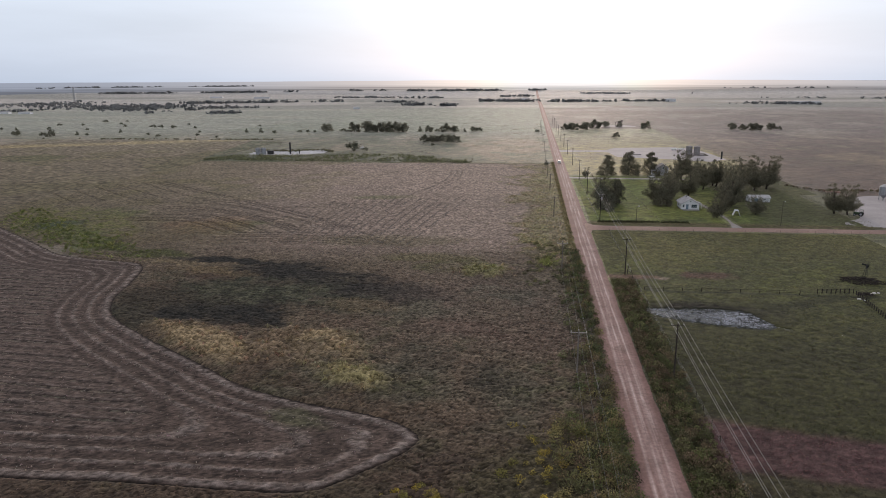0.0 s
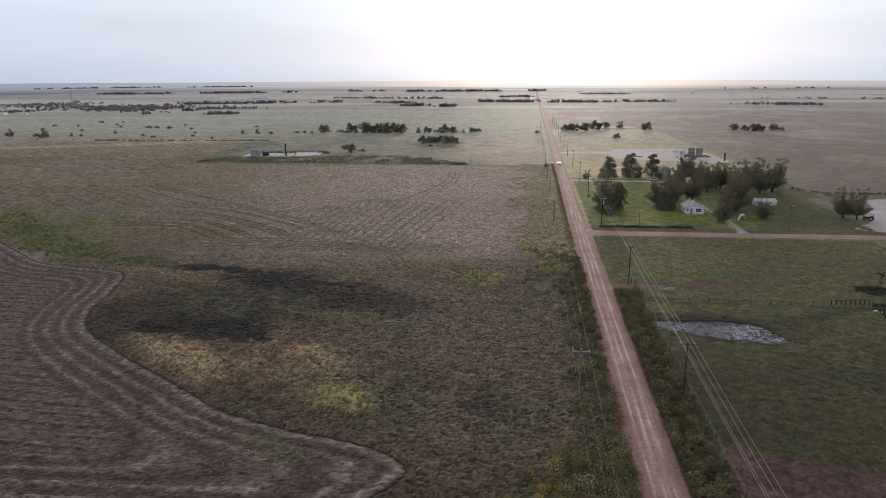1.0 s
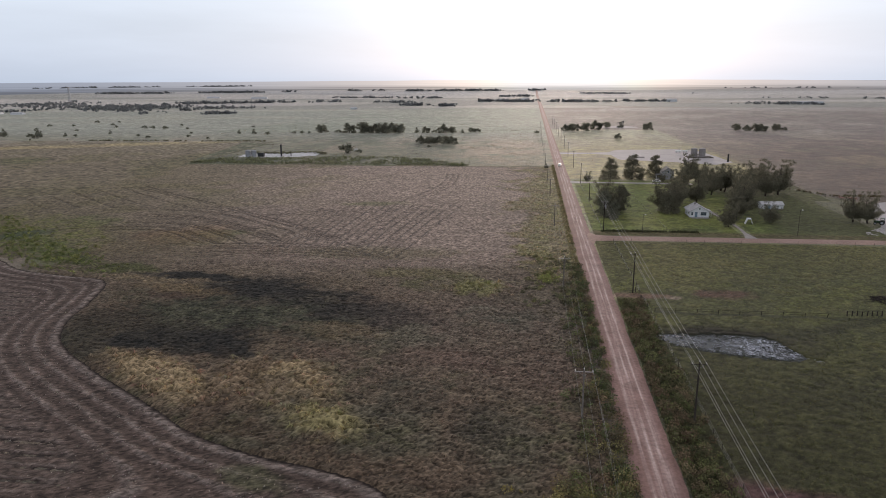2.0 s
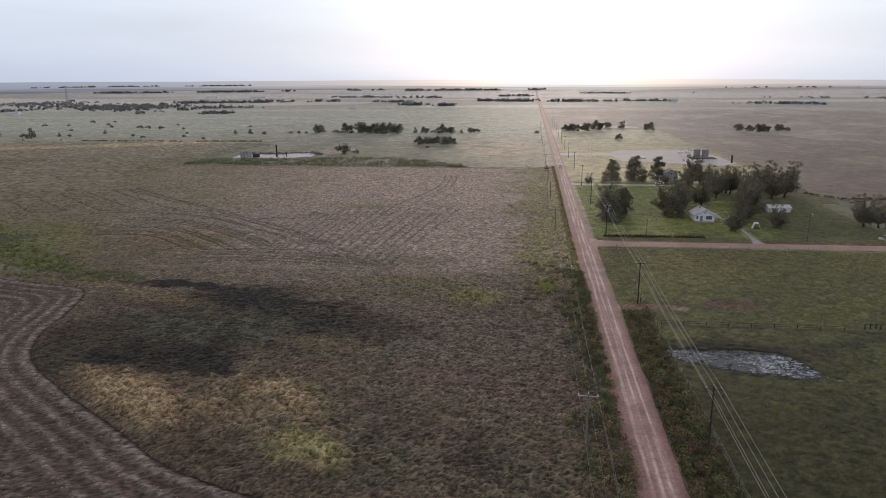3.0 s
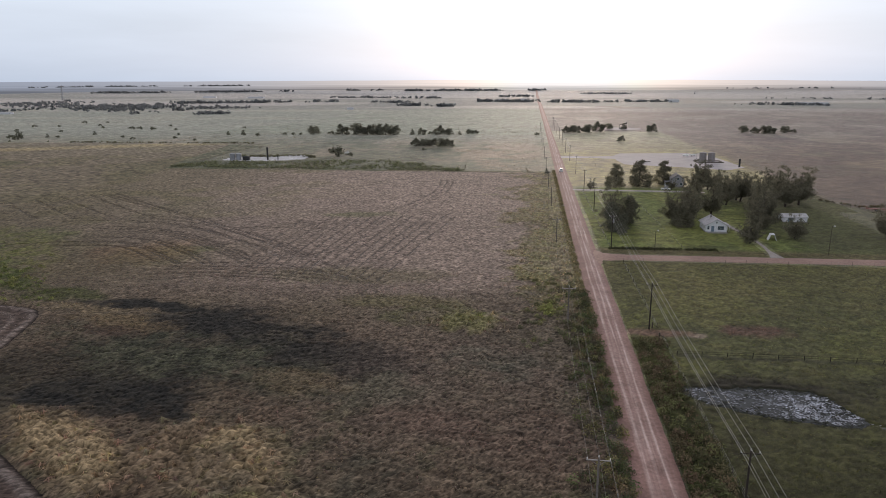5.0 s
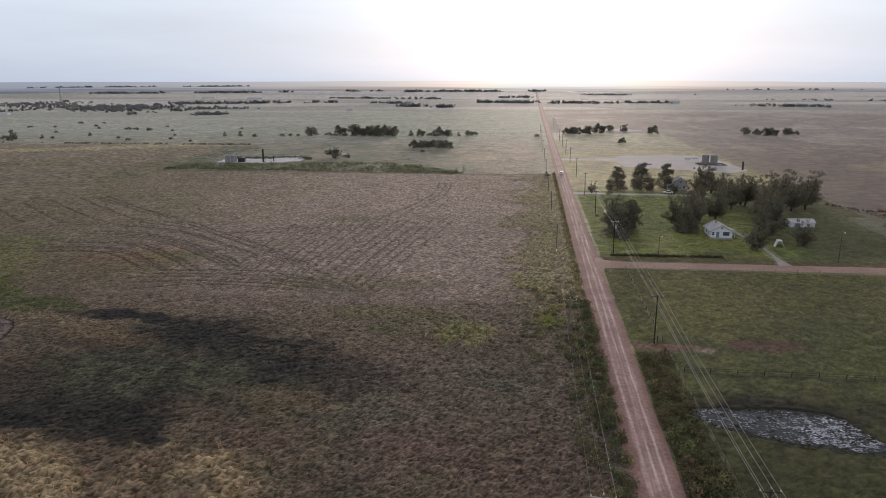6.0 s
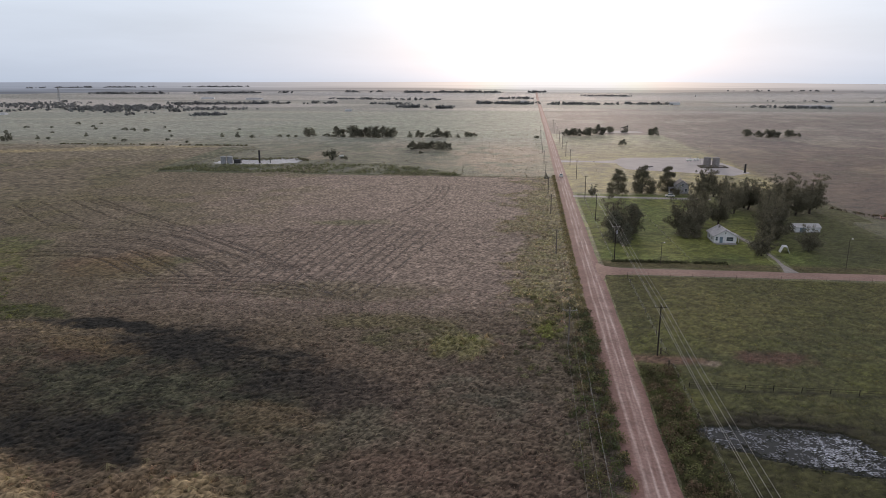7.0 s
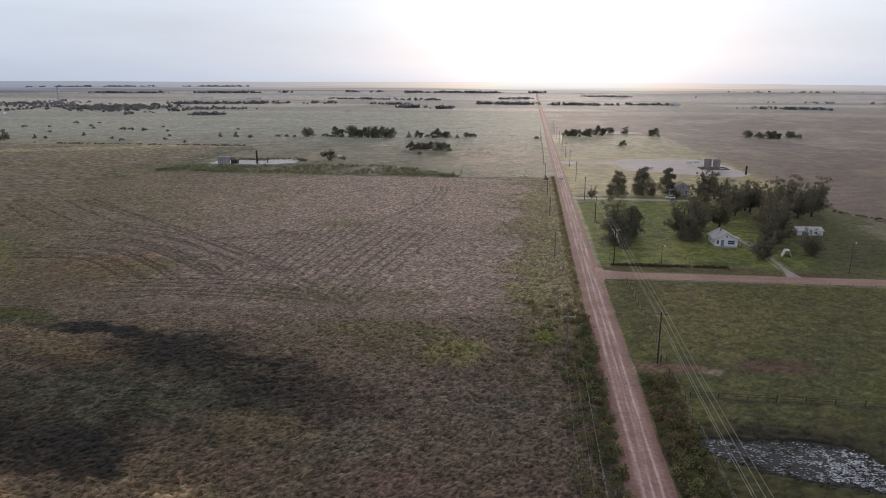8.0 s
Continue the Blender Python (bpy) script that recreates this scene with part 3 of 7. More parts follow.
def ground_mat():
    """Soil and short growth, speckled at four scales."""
    m = bpy.data.materials.new("ground_cover")
    m.use_nodes = True
    nt = m.node_tree
    nt.nodes.clear()
    N, L = nt.nodes.new, nt.links.new

    def op(kind, a, b=0.0, c=None):
        n = N("ShaderNodeMath")
        n.operation = kind
        for i, v in enumerate((a, b, c)):
            if v is None:
                continue
            if isinstance(v, (int, float)):
                n.inputs[i].default_value = v
            else:
                L(v, n.inputs[i])
        return n.outputs[0]

    def noise_at(scale, detail=5, vec=None):
        n = N("ShaderNodeTexNoise")
        n.inputs["Scale"].default_value, n.inputs["Detail"].default_value = scale, detail
        n.inputs["Roughness"].default_value = 0.65
        L(vec or geo.outputs["Position"], n.inputs["Vector"])
        return n.outputs[0]

    def span(v, a, b, lo=0.0, hi=1.0, smooth=True):
        n = N("ShaderNodeMapRange")
        n.interpolation_type = "SMOOTHSTEP" if smooth else "LINEAR"
        for i, x in zip((1, 2, 3, 4), (a, b, lo, hi)):
            n.inputs[i].default_value = x
        L(v, n.inputs[0])
        return n.outputs[0]

    geo = N("ShaderNodeNewGeometry")
    tint = N("ShaderNodeAttribute")
    tint.attribute_name = "tint"
    fine, mid, broad, lumps = noise_at(3.2, 8), noise_at(0.5, 6), noise_at(0.05, 5), noise_at(0.15, 6)
    speck = op("MULTIPLY", span(fine, 0.37, 0.63, 0.4, 1.6, False), op("MULTIPLY", op("MULTIPLY", span(mid, 0.3, 0.7, 0.66, 1.34, False), span(lumps, 0.36, 0.64, 0.58, 1.42, False)), span(broad, 0.35, 0.65, 0.78, 1.22, False)))
    sc = N("ShaderNodeVectorMath")
    sc.operation = "SCALE"
    L(tint.outputs["Color"], sc.inputs[0])
    L(speck, sc.inputs[3])
    bs, out, bp = N("ShaderNodeBsdfPrincipled"), N("ShaderNodeOutputMaterial"), N("ShaderNodeBump")
    bs.inputs["Roughness"].default_value, bs.inputs["Specular IOR Level"].default_value = 0.77, 0.27
    bs.inputs["Sheen Weight"].default_value, bs.inputs["Sheen Roughness"].default_value = 0.11, 0.45
    bs.inputs["Sheen Tint"].default_value = (1.0, 0.95, 0.9, 1)
    bp.inputs["Strength"].default_value, bp.inputs["Distance"].default_value = 1.0, 0.4
    height = op("ADD", op("MULTIPLY", fine, 0.8), op("MULTIPLY", mid, 1.6))
    L(height, bp.inputs["Height"])
    L(bp.outputs[0], bs.inputs["Normal"])
    L(sc.outputs[0], bs.inputs["Base Color"])
    L(bs.outputs[0], out.inputs[0])
    MATS["ground_cover"] = m


ground_mat()


def spread(fine0, fine1, gap, far, grow=1.09):
    """Grid lines, close between fine0 and fine1, and ever wider out to far."""
    lines = list(np.arange(fine0, fine1 + gap / 2, gap))
    g, v = gap, lines[-1]
    while v < far:
        g *= grow
        v += g
        lines.append(min(v, far))
    g, v = gap, lines[0]
    while v > -far:
        g *= grow
        v -= g
        lines.insert(0, max(v, -far))
    return np.array(lines)


def rise(x, y):
    """The land rolls gently far out and is level near the road."""
    r = np.maximum(np.abs(x), np.abs(y))
    out = np.hypot(x, y)
    top = np.interp(np.degrees(np.arctan2(x, np.maximum(y, 1))), [-60, -20, 0, 12, 25, 60], [51, 50, 50, 46, 34, 32])
    swell = top * np.clip((out - 2300) / 2400, 0, 1) ** 1.3
    return (vnoise(x, y, 900, 21, 2) - 0.5) * 14 * step(1100, 2600, r) * (1 - step(3800, 4700, out)) + swell


def make_ground():
    xs, ys = spread(-210, 130, 1.8, 4900, 1.06), spread(66, 462, 2.0, 4900, 1.04)
    X, Y = np.meshgrid(xs, ys)
    Z = rise(X, Y)
    V = np.stack([X, Y, Z], -1).reshape(-1, 3)
    nx, ny = len(xs), len(ys)
    i = (np.arange(ny - 1)[:, None] * nx + np.arange(nx - 1)[None]).ravel()
    F = np.stack([i, i + 1, i + 1 + nx, i + nx], 1)
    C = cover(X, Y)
    # dark thatch and soil between tussocks near the road, with their shade painted in
    thatch_shade = np.where(X < 16, np.where(Y < 198, 0.66, 0.85), 0.95)
    thatch_shade = 1 - (1 - thatch_shade) * (1 - step(326, 442, Y)) * (1 - step(180, 260, np.abs(X)))
    me = poly_mesh("ground", V, F, "ground_cover", (C * thatch_shade[..., None]).reshape(-1, 3))
    tagged(new("ground", me), "wide flat prairie of brown crop fields and green pasture", "ground", kind="structure")


make_ground()


def strip_mesh(name, material, xc, half, y0, y1, gap, crown, cols=9, rag=0.35, along_x=False, seed=4):
    """A dirt strip with ragged edges and a low crown."""
    ys = np.arange(y0, y1 + gap / 2, gap) if gap < 3 else y0 + (y1 - y0) * np.linspace(0, 1, int((y1 - y0) / gap)) ** 1.6
    u = np.linspace(-1, 1, cols)
    half = half(ys) if callable(half) else half
    eL = half + (vnoise(ys, ys * 0, 2.5, seed) - 0.5) * 2 * rag
    eL = eL - (0.0 if along_x else 0.15)
    eR = half + (vnoise(ys, ys * 0, 2.5, seed + 9) - 0.5) * 2 * rag
    ext = np.where(u[None] < 0, eL[:, None], eR[:, None])
    X = xc(ys)[:, None] + u[None] * ext
    Y = np.repeat(ys[:, None], cols, 1)
    Z = 0.02 + crown * (1 - u[None] ** 2) + 0 * Y
    Z = Z + (rise(X, Y) + 0.1 * step(800, 2000, Y) if not along_x else 0)
    V = np.stack([Y, X, Z] if along_x else [X, Y, Z], -1).reshape(-1, 3)
    n = len(ys)
    i = (np.arange(n - 1)[:, None] * cols + np.arange(cols - 1)[None]).ravel()
    F = np.stack([i, i + 1, i + 1 + cols, i + cols], 1)
    if along_x:
        F = F[:, ::-1]
    me = poly_mesh(name, V, F, material, smooth=True)
    at = me.attributes.new("across", "FLOAT", "POINT")
    at.data.foreach_set("value", (u[None] * np.broadcast_to(half, (n,))[:, None]).astype(np.float32).ravel())
    return new(name, me)


def road_mat():
    """Red dirt with paler, compacted wheel lines."""
    m = shade("road_dirt", (0.235, 0.138, 0.122), 0.17, 1.6, 0.15, bump=0.4, spec=0.25)
    nt = m.node_tree
    N, L = nt.nodes.new, nt.links.new
    sc = [n for n in nt.nodes if n.type == "VECT_MATH"][0]
    rgb = [n for n in nt.nodes if n.type == "RGB"][0]
    at, geo = N("ShaderNodeAttribute"), N("ShaderNodeNewGeometry")
    at.attribute_name = "across"
    mp, nz = N("ShaderNodeMapping"), N("ShaderNodeTexNoise")
    mp.inputs["Scale"].default_value = (0.6, 0.06, 1)
    L(geo.outputs["Position"], mp.inputs[0])
    L(mp.outputs[0], nz.inputs["Vector"])
    nz.inputs["Scale"].default_value, nz.inputs["Detail"].default_value = 1.0, 6
    off = N("ShaderNodeMath")
    off.operation = "MULTIPLY_ADD"
    off.inputs[1].default_value = 0.7
    L(nz.outputs[0], off.inputs[0])
    L(at.outputs["Fac"], off.inputs[2])
    ramp = N("ShaderNodeValToRGB")
    els = ramp.color_ramp.elements
    stops = [(0.0, 0), (0.25, 0.0), (0.32, 0.75), (0.38, 0.2), (0.46, 0.25), (0.51, 0.8), (0.55, 0.25), (0.63, 0.3), (0.68, 1.0), (0.73, 0.25), (0.85, 0.0)]
    els[0].position, els[0].color = stops[0][0], (0, 0, 0, 1)
    els[1].position, els[1].color = 1.0, (0, 0, 0, 1)
    for p, v in stops[1:]:
        els.new(p).color = (v, v, v, 1)
    mr = N("ShaderNodeMapRange")
    mr.inputs[1].default_value, mr.inputs[2].default_value = -3.2, 4.3
    L(off.outputs[0], mr.inputs[0])
    L(mr.outputs[0], ramp.inputs[0])
    mix = N("ShaderNodeMix")
    mix.data_type = "RGBA"
    mix.inputs[7].default_value = (0.52, 0.40, 0.37, 1)
    mp2, nz2, mr2, mul = N("ShaderNodeMapping"), N("ShaderNodeTexNoise"), N("ShaderNodeMapRange"), N("ShaderNodeMath")
    mp2.inputs["Scale"].default_value = (1.7, 0.06, 1)
    L(geo.outputs["Position"], mp2.inputs[0])
    L(mp2.outputs[0], nz2.inputs["Vector"])
    nz2.inputs["Scale"].default_value, nz2.inputs["Detail"].default_value = 1.0, 7
    mr2.inputs[1].default_value, mr2.inputs[2].default_value, mr2.inputs[3].default_value, mr2.inputs[4].default_value = 0.35, 0.65, 0.15, 1.3
    L(nz2.outputs[0], mr2.inputs[0])
    mul.operation = "MULTIPLY"
    L(mr2.outputs[0], mul.inputs[0])
    L(ramp.outputs[0], mul.inputs[1])
    L(mul.outputs[0], mix.inputs[0])
    L(rgb.outputs[0], mix.inputs[6])
    L(mix.outputs[2], sc.inputs[0])


road_mat()
road = strip_mesh("road", "road_dirt", road_x, 3.45, -60, 1000, 1.0, 0.16, 13, 0.22)
tagged(road, "straight red dirt county road with pale wheel tracks", "road", kind="structure")
far_road = strip_mesh("road_far", "road_dirt", road_x, 3.9, 998, 4800, 40, 0.2, 5, 0.2)
tagged(far_road, "red dirt road running on to the horizon", "road", kind="structure")


def side_y(x):
    return 251.6 + 0.02 * (x - 24)


def side_half(x):
    """Half its width: it flares where it meets the county road."""
    return 3.4 + 9.0 * np.exp(-(x - 22.0) / 2.2)


side_road = strip_mesh("side_road", "side_dirt", side_y, side_half, 22.0, 320, 1.0, 0.11, 7, 0.25, along_x=True)
tagged(side_road, "narrow tan dirt side road past the farmyard", "road", kind="structure")


def sheet(name, corners, material, label, category="pad", z=0.035, rag=0.5, each=8, straight=False):
    p = smooth_loop(corners, each)
    if straight:
        c = np.array(corners)
        p = np.concatenate([a + (b - a) * np.linspace(0, 1, each, endpoint=False)[:, None] for a, b in zip(c, np.roll(c, -1, 0))])
    p = p + (np.stack([vnoise(p[:, 0], p[:, 1], 3, 31), vnoise(p[:, 0], p[:, 1], 3, 41)], 1) - 0.5) * 2 * rag
    bm = bmesh.new()
    f = bm.faces.new([bm.verts.new((x, y, z)) for x, y in p])
    if f.normal.z < 0:
        f.normal_flip()
    bmesh.ops.triangulate(bm, faces=[f])
    ob = part(name, bm, material)
    return tagged(ob, label, category, kind="structure")


sheet("gravel_pad", [(58.9, 542.2), (66.9, 561.5), (113.6, 569.8), (127.4, 557), (131, 520), (133, 484), (119.4, 469.5), (93.7, 482.5), (62.1, 494.3), (59.6, 516.3)], "gravel_white",
      "pale gravel well pad beside the road", straight=True, rag=0.8)
sheet("gravel_pad_drive", [(21, 538.3), (43.1, 538.8), (64.3, 543.3), (64.4, 525), (43.2, 529.7), (21.1, 527.9)], "gravel_white", "pale gravel drive to the well pad", "driveway", 0.05)
sheet("caliche_pad", [(-207, 493), (-212, 503), (-209, 516), (-200, 523), (-186, 520), (-176, 529), (-163, 531), (-158, 521), (-155.5, 507), (-166, 499), (-178.5, 494.6), (-192, 491)], "caliche",
      "white caliche well pad in the pasture", z=0.04, rag=3.0)
sheet("far_pad", [(80, 818), (82, 838), (100, 846), (116, 838), (122, 824), (110, 812), (92, 810)], "gravel_white", "pale gravel well pad beyond the pasture", z=0.06)
sheet("farm_pad", [(125.6, 262.6), (130.7, 281), (136.7, 301.3), (146.8, 325.3), (165.1, 336.1), (231.5, 335.4), (231.4, 256.2)], "gravel_white", "pale gravel farmyard by the bins", z=0.05)
sheet("farm_drive", [(21.8, 387.5), (48.8, 386.6), (83, 385.3), (83, 381.4), (48.9, 382.7), (21.9, 383.6)], "gravel_white", "pale straight gravel driveway", "driveway", z=0.05, rag=0.2)
sheet("house_drive", [(75.2, 253.3), (76.8, 263.4), (77.4, 274.9), (76.2, 291.6), (74.4, 307.1), (75.8, 308.3), (77.7, 291.5), (78.6, 274.8), (78.3, 263.3), (79.4, 252.9)], "gravel_drive",
      "curved grey gravel drive to the house", "driveway", z=0.05, rag=0.25)
sheet("field_entry", [(-7.4, 435.8), (2.6, 434.7), (15.6, 433.5), (15.6, 440), (2.6, 438.6), (-7.4, 437.7)], "gravel_drive", "pale field entrance beside the road", "driveway", z=0.05, rag=0.3)
sheet("pond", [(28.0, 158.2), (32, 160.6), (40, 160.6), (47, 160.4), (50.8, 161.2), (53.6, 157.6), (55.4, 151), (56.6, 146.8), (54, 146.4), (48, 147.6), (41, 148.8), (34, 152), (29.5, 156)], "pond_water",
      "shallow pasture pond, choked with weeds", "pond", 0.03, 0.5)


def make_hills():
    """The last miles of land, rising gently to low hills along the horizon."""
    an = np.radians(np.linspace(-95, 95, 420))[None]
    r = np.linspace(2850, 4700, 34)[:, None]
    X, Y = r * np.sin(an), r * np.cos(an)
    Z = rise(X, Y) + 2.2 - 6.0 * (1 - step(2850, 3150, r))
    Z[-1] += (vnoise(an[0] * 4000, an[0] * 0, 420, 8) - 0.5) * 5
    ny, nx = X.shape
    i = (np.arange(ny - 1)[:, None] * nx + np.arange(nx - 1)[None]).ravel()
    F = np.stack([i, i + 1, i + 1 + nx, i + nx], 1)
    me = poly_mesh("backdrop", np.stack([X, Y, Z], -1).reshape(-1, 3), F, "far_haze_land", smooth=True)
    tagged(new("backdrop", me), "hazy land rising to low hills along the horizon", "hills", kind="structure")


make_hills()
# ==== things: plants ====
RNG = np.random.default_rng(7)


def leaf_cloud(C, R, count, size, rng, shell=0.55, up=0.35, plume=0.0):
    """Leaf sprays, as bent quads, over round clumps with centres C and radii R."""
    n = len(C)
    k = rng.choice(n, count, p=R ** 2 / (R ** 2).sum())
    d = rng.normal(size=(count, 3))
    d /= np.linalg.norm(d, axis=1)[:, None]
    rad = R[k] * (shell + (1 - shell) * rng.random(count)) * np.where(rng.random(count) < 0.08, 1.25, 1.0)
    P = C[k] + d * rad[:, None] * np.array([1, 1, 0.85])
    nrm = d * 0.7 + rng.normal(size=(count, 3)) * 0.8 + np.array([0, 0, up])
    nrm /= np.linalg.norm(nrm, axis=1)[:, None]
    t = np.cross(nrm, rng.normal(size=(count, 3)))
    t = t + plume * (d + np.array([0, 0, 1.0])) * np.linalg.norm(t, axis=1)[:, None]
    t /= np.linalg.norm(t, axis=1)[:, None]
    b = np.cross(nrm, t)
    s = size * (0.6 + 0.8 * rng.random(count))[:, None]
    V = np.stack([P - t * s * 0.5, P - b * s * 0.32 + nrm * s * 0.1, P + t * s * 0.5, P + b * s * 0.32 + nrm * s * 0.1], 1).reshape(-1, 3)
    return V, np.arange(count * 4).reshape(-1, 4), k


def crown_clumps(kind, h, w, rng):
    """Clump centres and radii of a crown of that height and width."""
    if kind == "cedar":
        n = 58
        t = rng.random(n) ** 1.15
        z = h * (0.05 + 0.92 * t)
        r = w * 0.5 * (1 - t * 0.85) ** 0.8 * np.sqrt(rng.random(n)) * 1.05
        a = rng.random(n) * 2 * math.pi
        R = w * (0.19 - 0.09 * t) * (0.8 + 0.5 * rng.random(n))
    elif kind == "grove":
        n = 34
        t = rng.random(n)
        z = h * (0.07 + 0.85 * t)
        r = w * 0.5 * np.sqrt(np.maximum(0.05, 1 - (1.5 * t - 0.5) ** 2 * 0.8)) * np.sqrt(rng.random(n))
        a = rng.random(n) * 2 * math.pi
        R = w * 0.155 * (0.7 + 0.7 * rng.random(n))
    elif kind == "low":
        n = 12
        a, r = rng.random(n) * 2 * math.pi, w * 0.4 * np.sqrt(rng.random(n))
        z = h * (0.25 + 0.4 * rng.random(n)) * (1 - 0.5 * (r / (w * 0.5)) ** 2)
        R = w * 0.16 * (0.8 + 0.6 * rng.random(n))
    else:
        # plumes: limbs that rise and spread, each with a tapering row of leaf clumps
        limbs, each = 20, 6
        n = limbs * each
        aim = np.repeat(np.arange(limbs) * 2.4 + rng.random(limbs) * 0.9, each)
        tip = np.repeat(h * (0.36 + 0.64 * rng.random(limbs)), each)
        spread_to = np.repeat(w * 0.56 * (0.4 + 0.6 * rng.random(limbs)), each) * np.sqrt(1.25 - 0.75 * (tip / h) ** 2)
        t = np.tile(np.linspace(0.22, 1.0, each), limbs)
        r = spread_to * t ** 0.85 + rng.normal(size=n) * w * 0.025
        z = h * 0.16 + (tip - h * 0.16) * t ** 1.25 + rng.normal(size=n) * h * 0.02
        a = aim + rng.normal(size=n) * 0.12
        R = w * (0.145 - 0.07 * t) * (0.75 + 0.6 * rng.random(n))
    return np.stack([r * np.cos(a), r * np.sin(a), z], 1), R


def tree(name, kind, h, w, leaves, size, leaf_mat, seed, m, label, group, category="tree"):
    rng = np.random.default_rng(seed)
    C, R = crown_clumps(kind, h, w, rng)
    root = thing(name, m, label, category, group)
    bm = bmesh.new()
    lean = Vector((rng.normal() * 0.04 * h, rng.normal() * 0.04 * h, h * 0.38))
    rod(bm, (0, 0, -0.2), lean * 0.5, h * 0.032, h * 0.024, 8)
    rod(bm, lean * 0.5, lean, h * 0.024, h * 0.018, 7)
    top = Vector((lean.x * 1.4, lean.y * 1.4, h * 0.82))
    rod(bm, lean, top, h * 0.018, h * 0.005, 6)
    if kind != "low":
        for c in C[:: 3 if leaves > 900 else 5]:
            at = lean.lerp(top, max(0.0, min(0.9, (c[2] - h * 0.45) / (h * 0.5)))) if c[2] > h * 0.42 else lean * 0.8
            mid = at.lerp(Vector(c), 0.55) + Vector((0, 0, -0.04 * h))
            rod(bm, at, mid, h * 0.011, h * 0.007, 5)
            rod(bm, mid, Vector(c), h * 0.007, h * 0.002, 5)
    part("trunk", bm, "bark", root)
    V, F, _ = leaf_cloud(C, R, leaves, size, rng, 0.25, 0.2, 0.8 if kind == "elm" else 0.3)
    crown = under(new("crown", poly_mesh("crown", V, F, leaf_mat)), root)
    return root


TREES = {}


def grow(kind_key, x, y, scale=1.0, turn=None, wide=1.0, label=""):
    """A tree of a kind already drawn, or its first one."""
    turn = RNG.random() * 360 if turn is None else turn
    m = pose(x, y, float(rise(np.array([x]), np.array([y]))[0]), 0, 0, turn) @ Matrix.Diagonal((scale * wide, scale * wide, scale, 1))
    if kind_key not in TREES:
        TREES[kind_key] = tree(*KINDS[kind_key][:8], Matrix(), *KINDS[kind_key][8:])
        TREES[kind_key].matrix_basis = m
        TREES[kind_key].scale = m.to_scale()
        ob = TREES[kind_key]
    else:
        keep = TREES[kind_key]
        s = keep.scale.copy()
        ob = copy_thing(keep, m @ Matrix.Diagonal((1 / s[0], 1 / s[1], 1 / s[2], 1)))
    if label:
        ob["label"] = label
    return ob


KINDS = {
    "elm_a": ("elm_tree", "elm", 12.4, 12.4, 11000, 0.38, "leaf_elm", 11, "dark green elm with a ragged windblown crown", "farmyard trees"),
    "elm_b": ("elm_tree", "elm", 13.0, 11.0, 10200, 0.38, "leaf_elm", 12, "tall dark elm with an open uneven crown", "farmyard trees"),
    "elm_c": ("elm_tree", "elm", 9.2, 9.6, 7800, 0.36, "leaf_elm", 13, "broad dark green shade tree in the yard", "farmyard trees"),
    "round": ("shade_tree", "cedar", 11.5, 11.5, 8400, 0.42, "leaf_elm", 16, "dense rounded dark shade tree beside the driveway", "farmyard trees"),
    "cedar": ("cedar_tree", "cedar", 10.0, 8.2, 6200, 0.40, "leaf_cedar", 14, "dense dark cedar tree beside the power line", "farmyard trees"),
    "small": ("young_tree", "elm", 5.5, 4.4, 1500, 0.36, "leaf_elm", 15, "small dark green tree on the lawn", "farmyard trees"),
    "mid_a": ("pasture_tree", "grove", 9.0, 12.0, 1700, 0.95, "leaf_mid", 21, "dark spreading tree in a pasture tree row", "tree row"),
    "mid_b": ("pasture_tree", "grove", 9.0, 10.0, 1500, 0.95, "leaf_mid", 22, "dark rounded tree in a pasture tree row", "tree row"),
    "shrub_a": ("pasture_shrub", "low", 4.0, 6.5, 260, 0.7, "leaf_cedar", 31, "low dark juniper shrub in the pasture", "pasture shrubs", "shrub"),
    "shrub_b": ("pasture_shrub", "cedar", 5.0, 5.0, 300, 0.7, "leaf_cedar", 32, "upright dark juniper in the pasture", "pasture shrubs", "shrub"),
}

# yard round the white house
for key, x, y, s in [
    ("elm_b", 33.0, 299, 1.12), ("elm_a", 37.0, 296.2, 0.92), ("cedar", 31.3, 290.4, 1.05), ("cedar", 39.2, 303.5, 1.1), ("cedar", 35, 286.5, 0.75), ("elm_b", 56.2, 305.5, 0.98),
    ("round", 57.5, 299.5, 0.85), ("elm_a", 61.2, 305.8, 1.05), ("elm_c", 74.8, 274.4, 0.95), ("elm_a", 82.3, 291.3, 0.95), ("elm_b", 87.3, 301.3, 1.0), ("elm_c", 91.9, 283.1, 0.9),
    ("elm_a", 123.6, 287.8, 0.98), ("elm_b", 128.1, 286.3, 0.9),
]:
    grow(key, x, y, s)
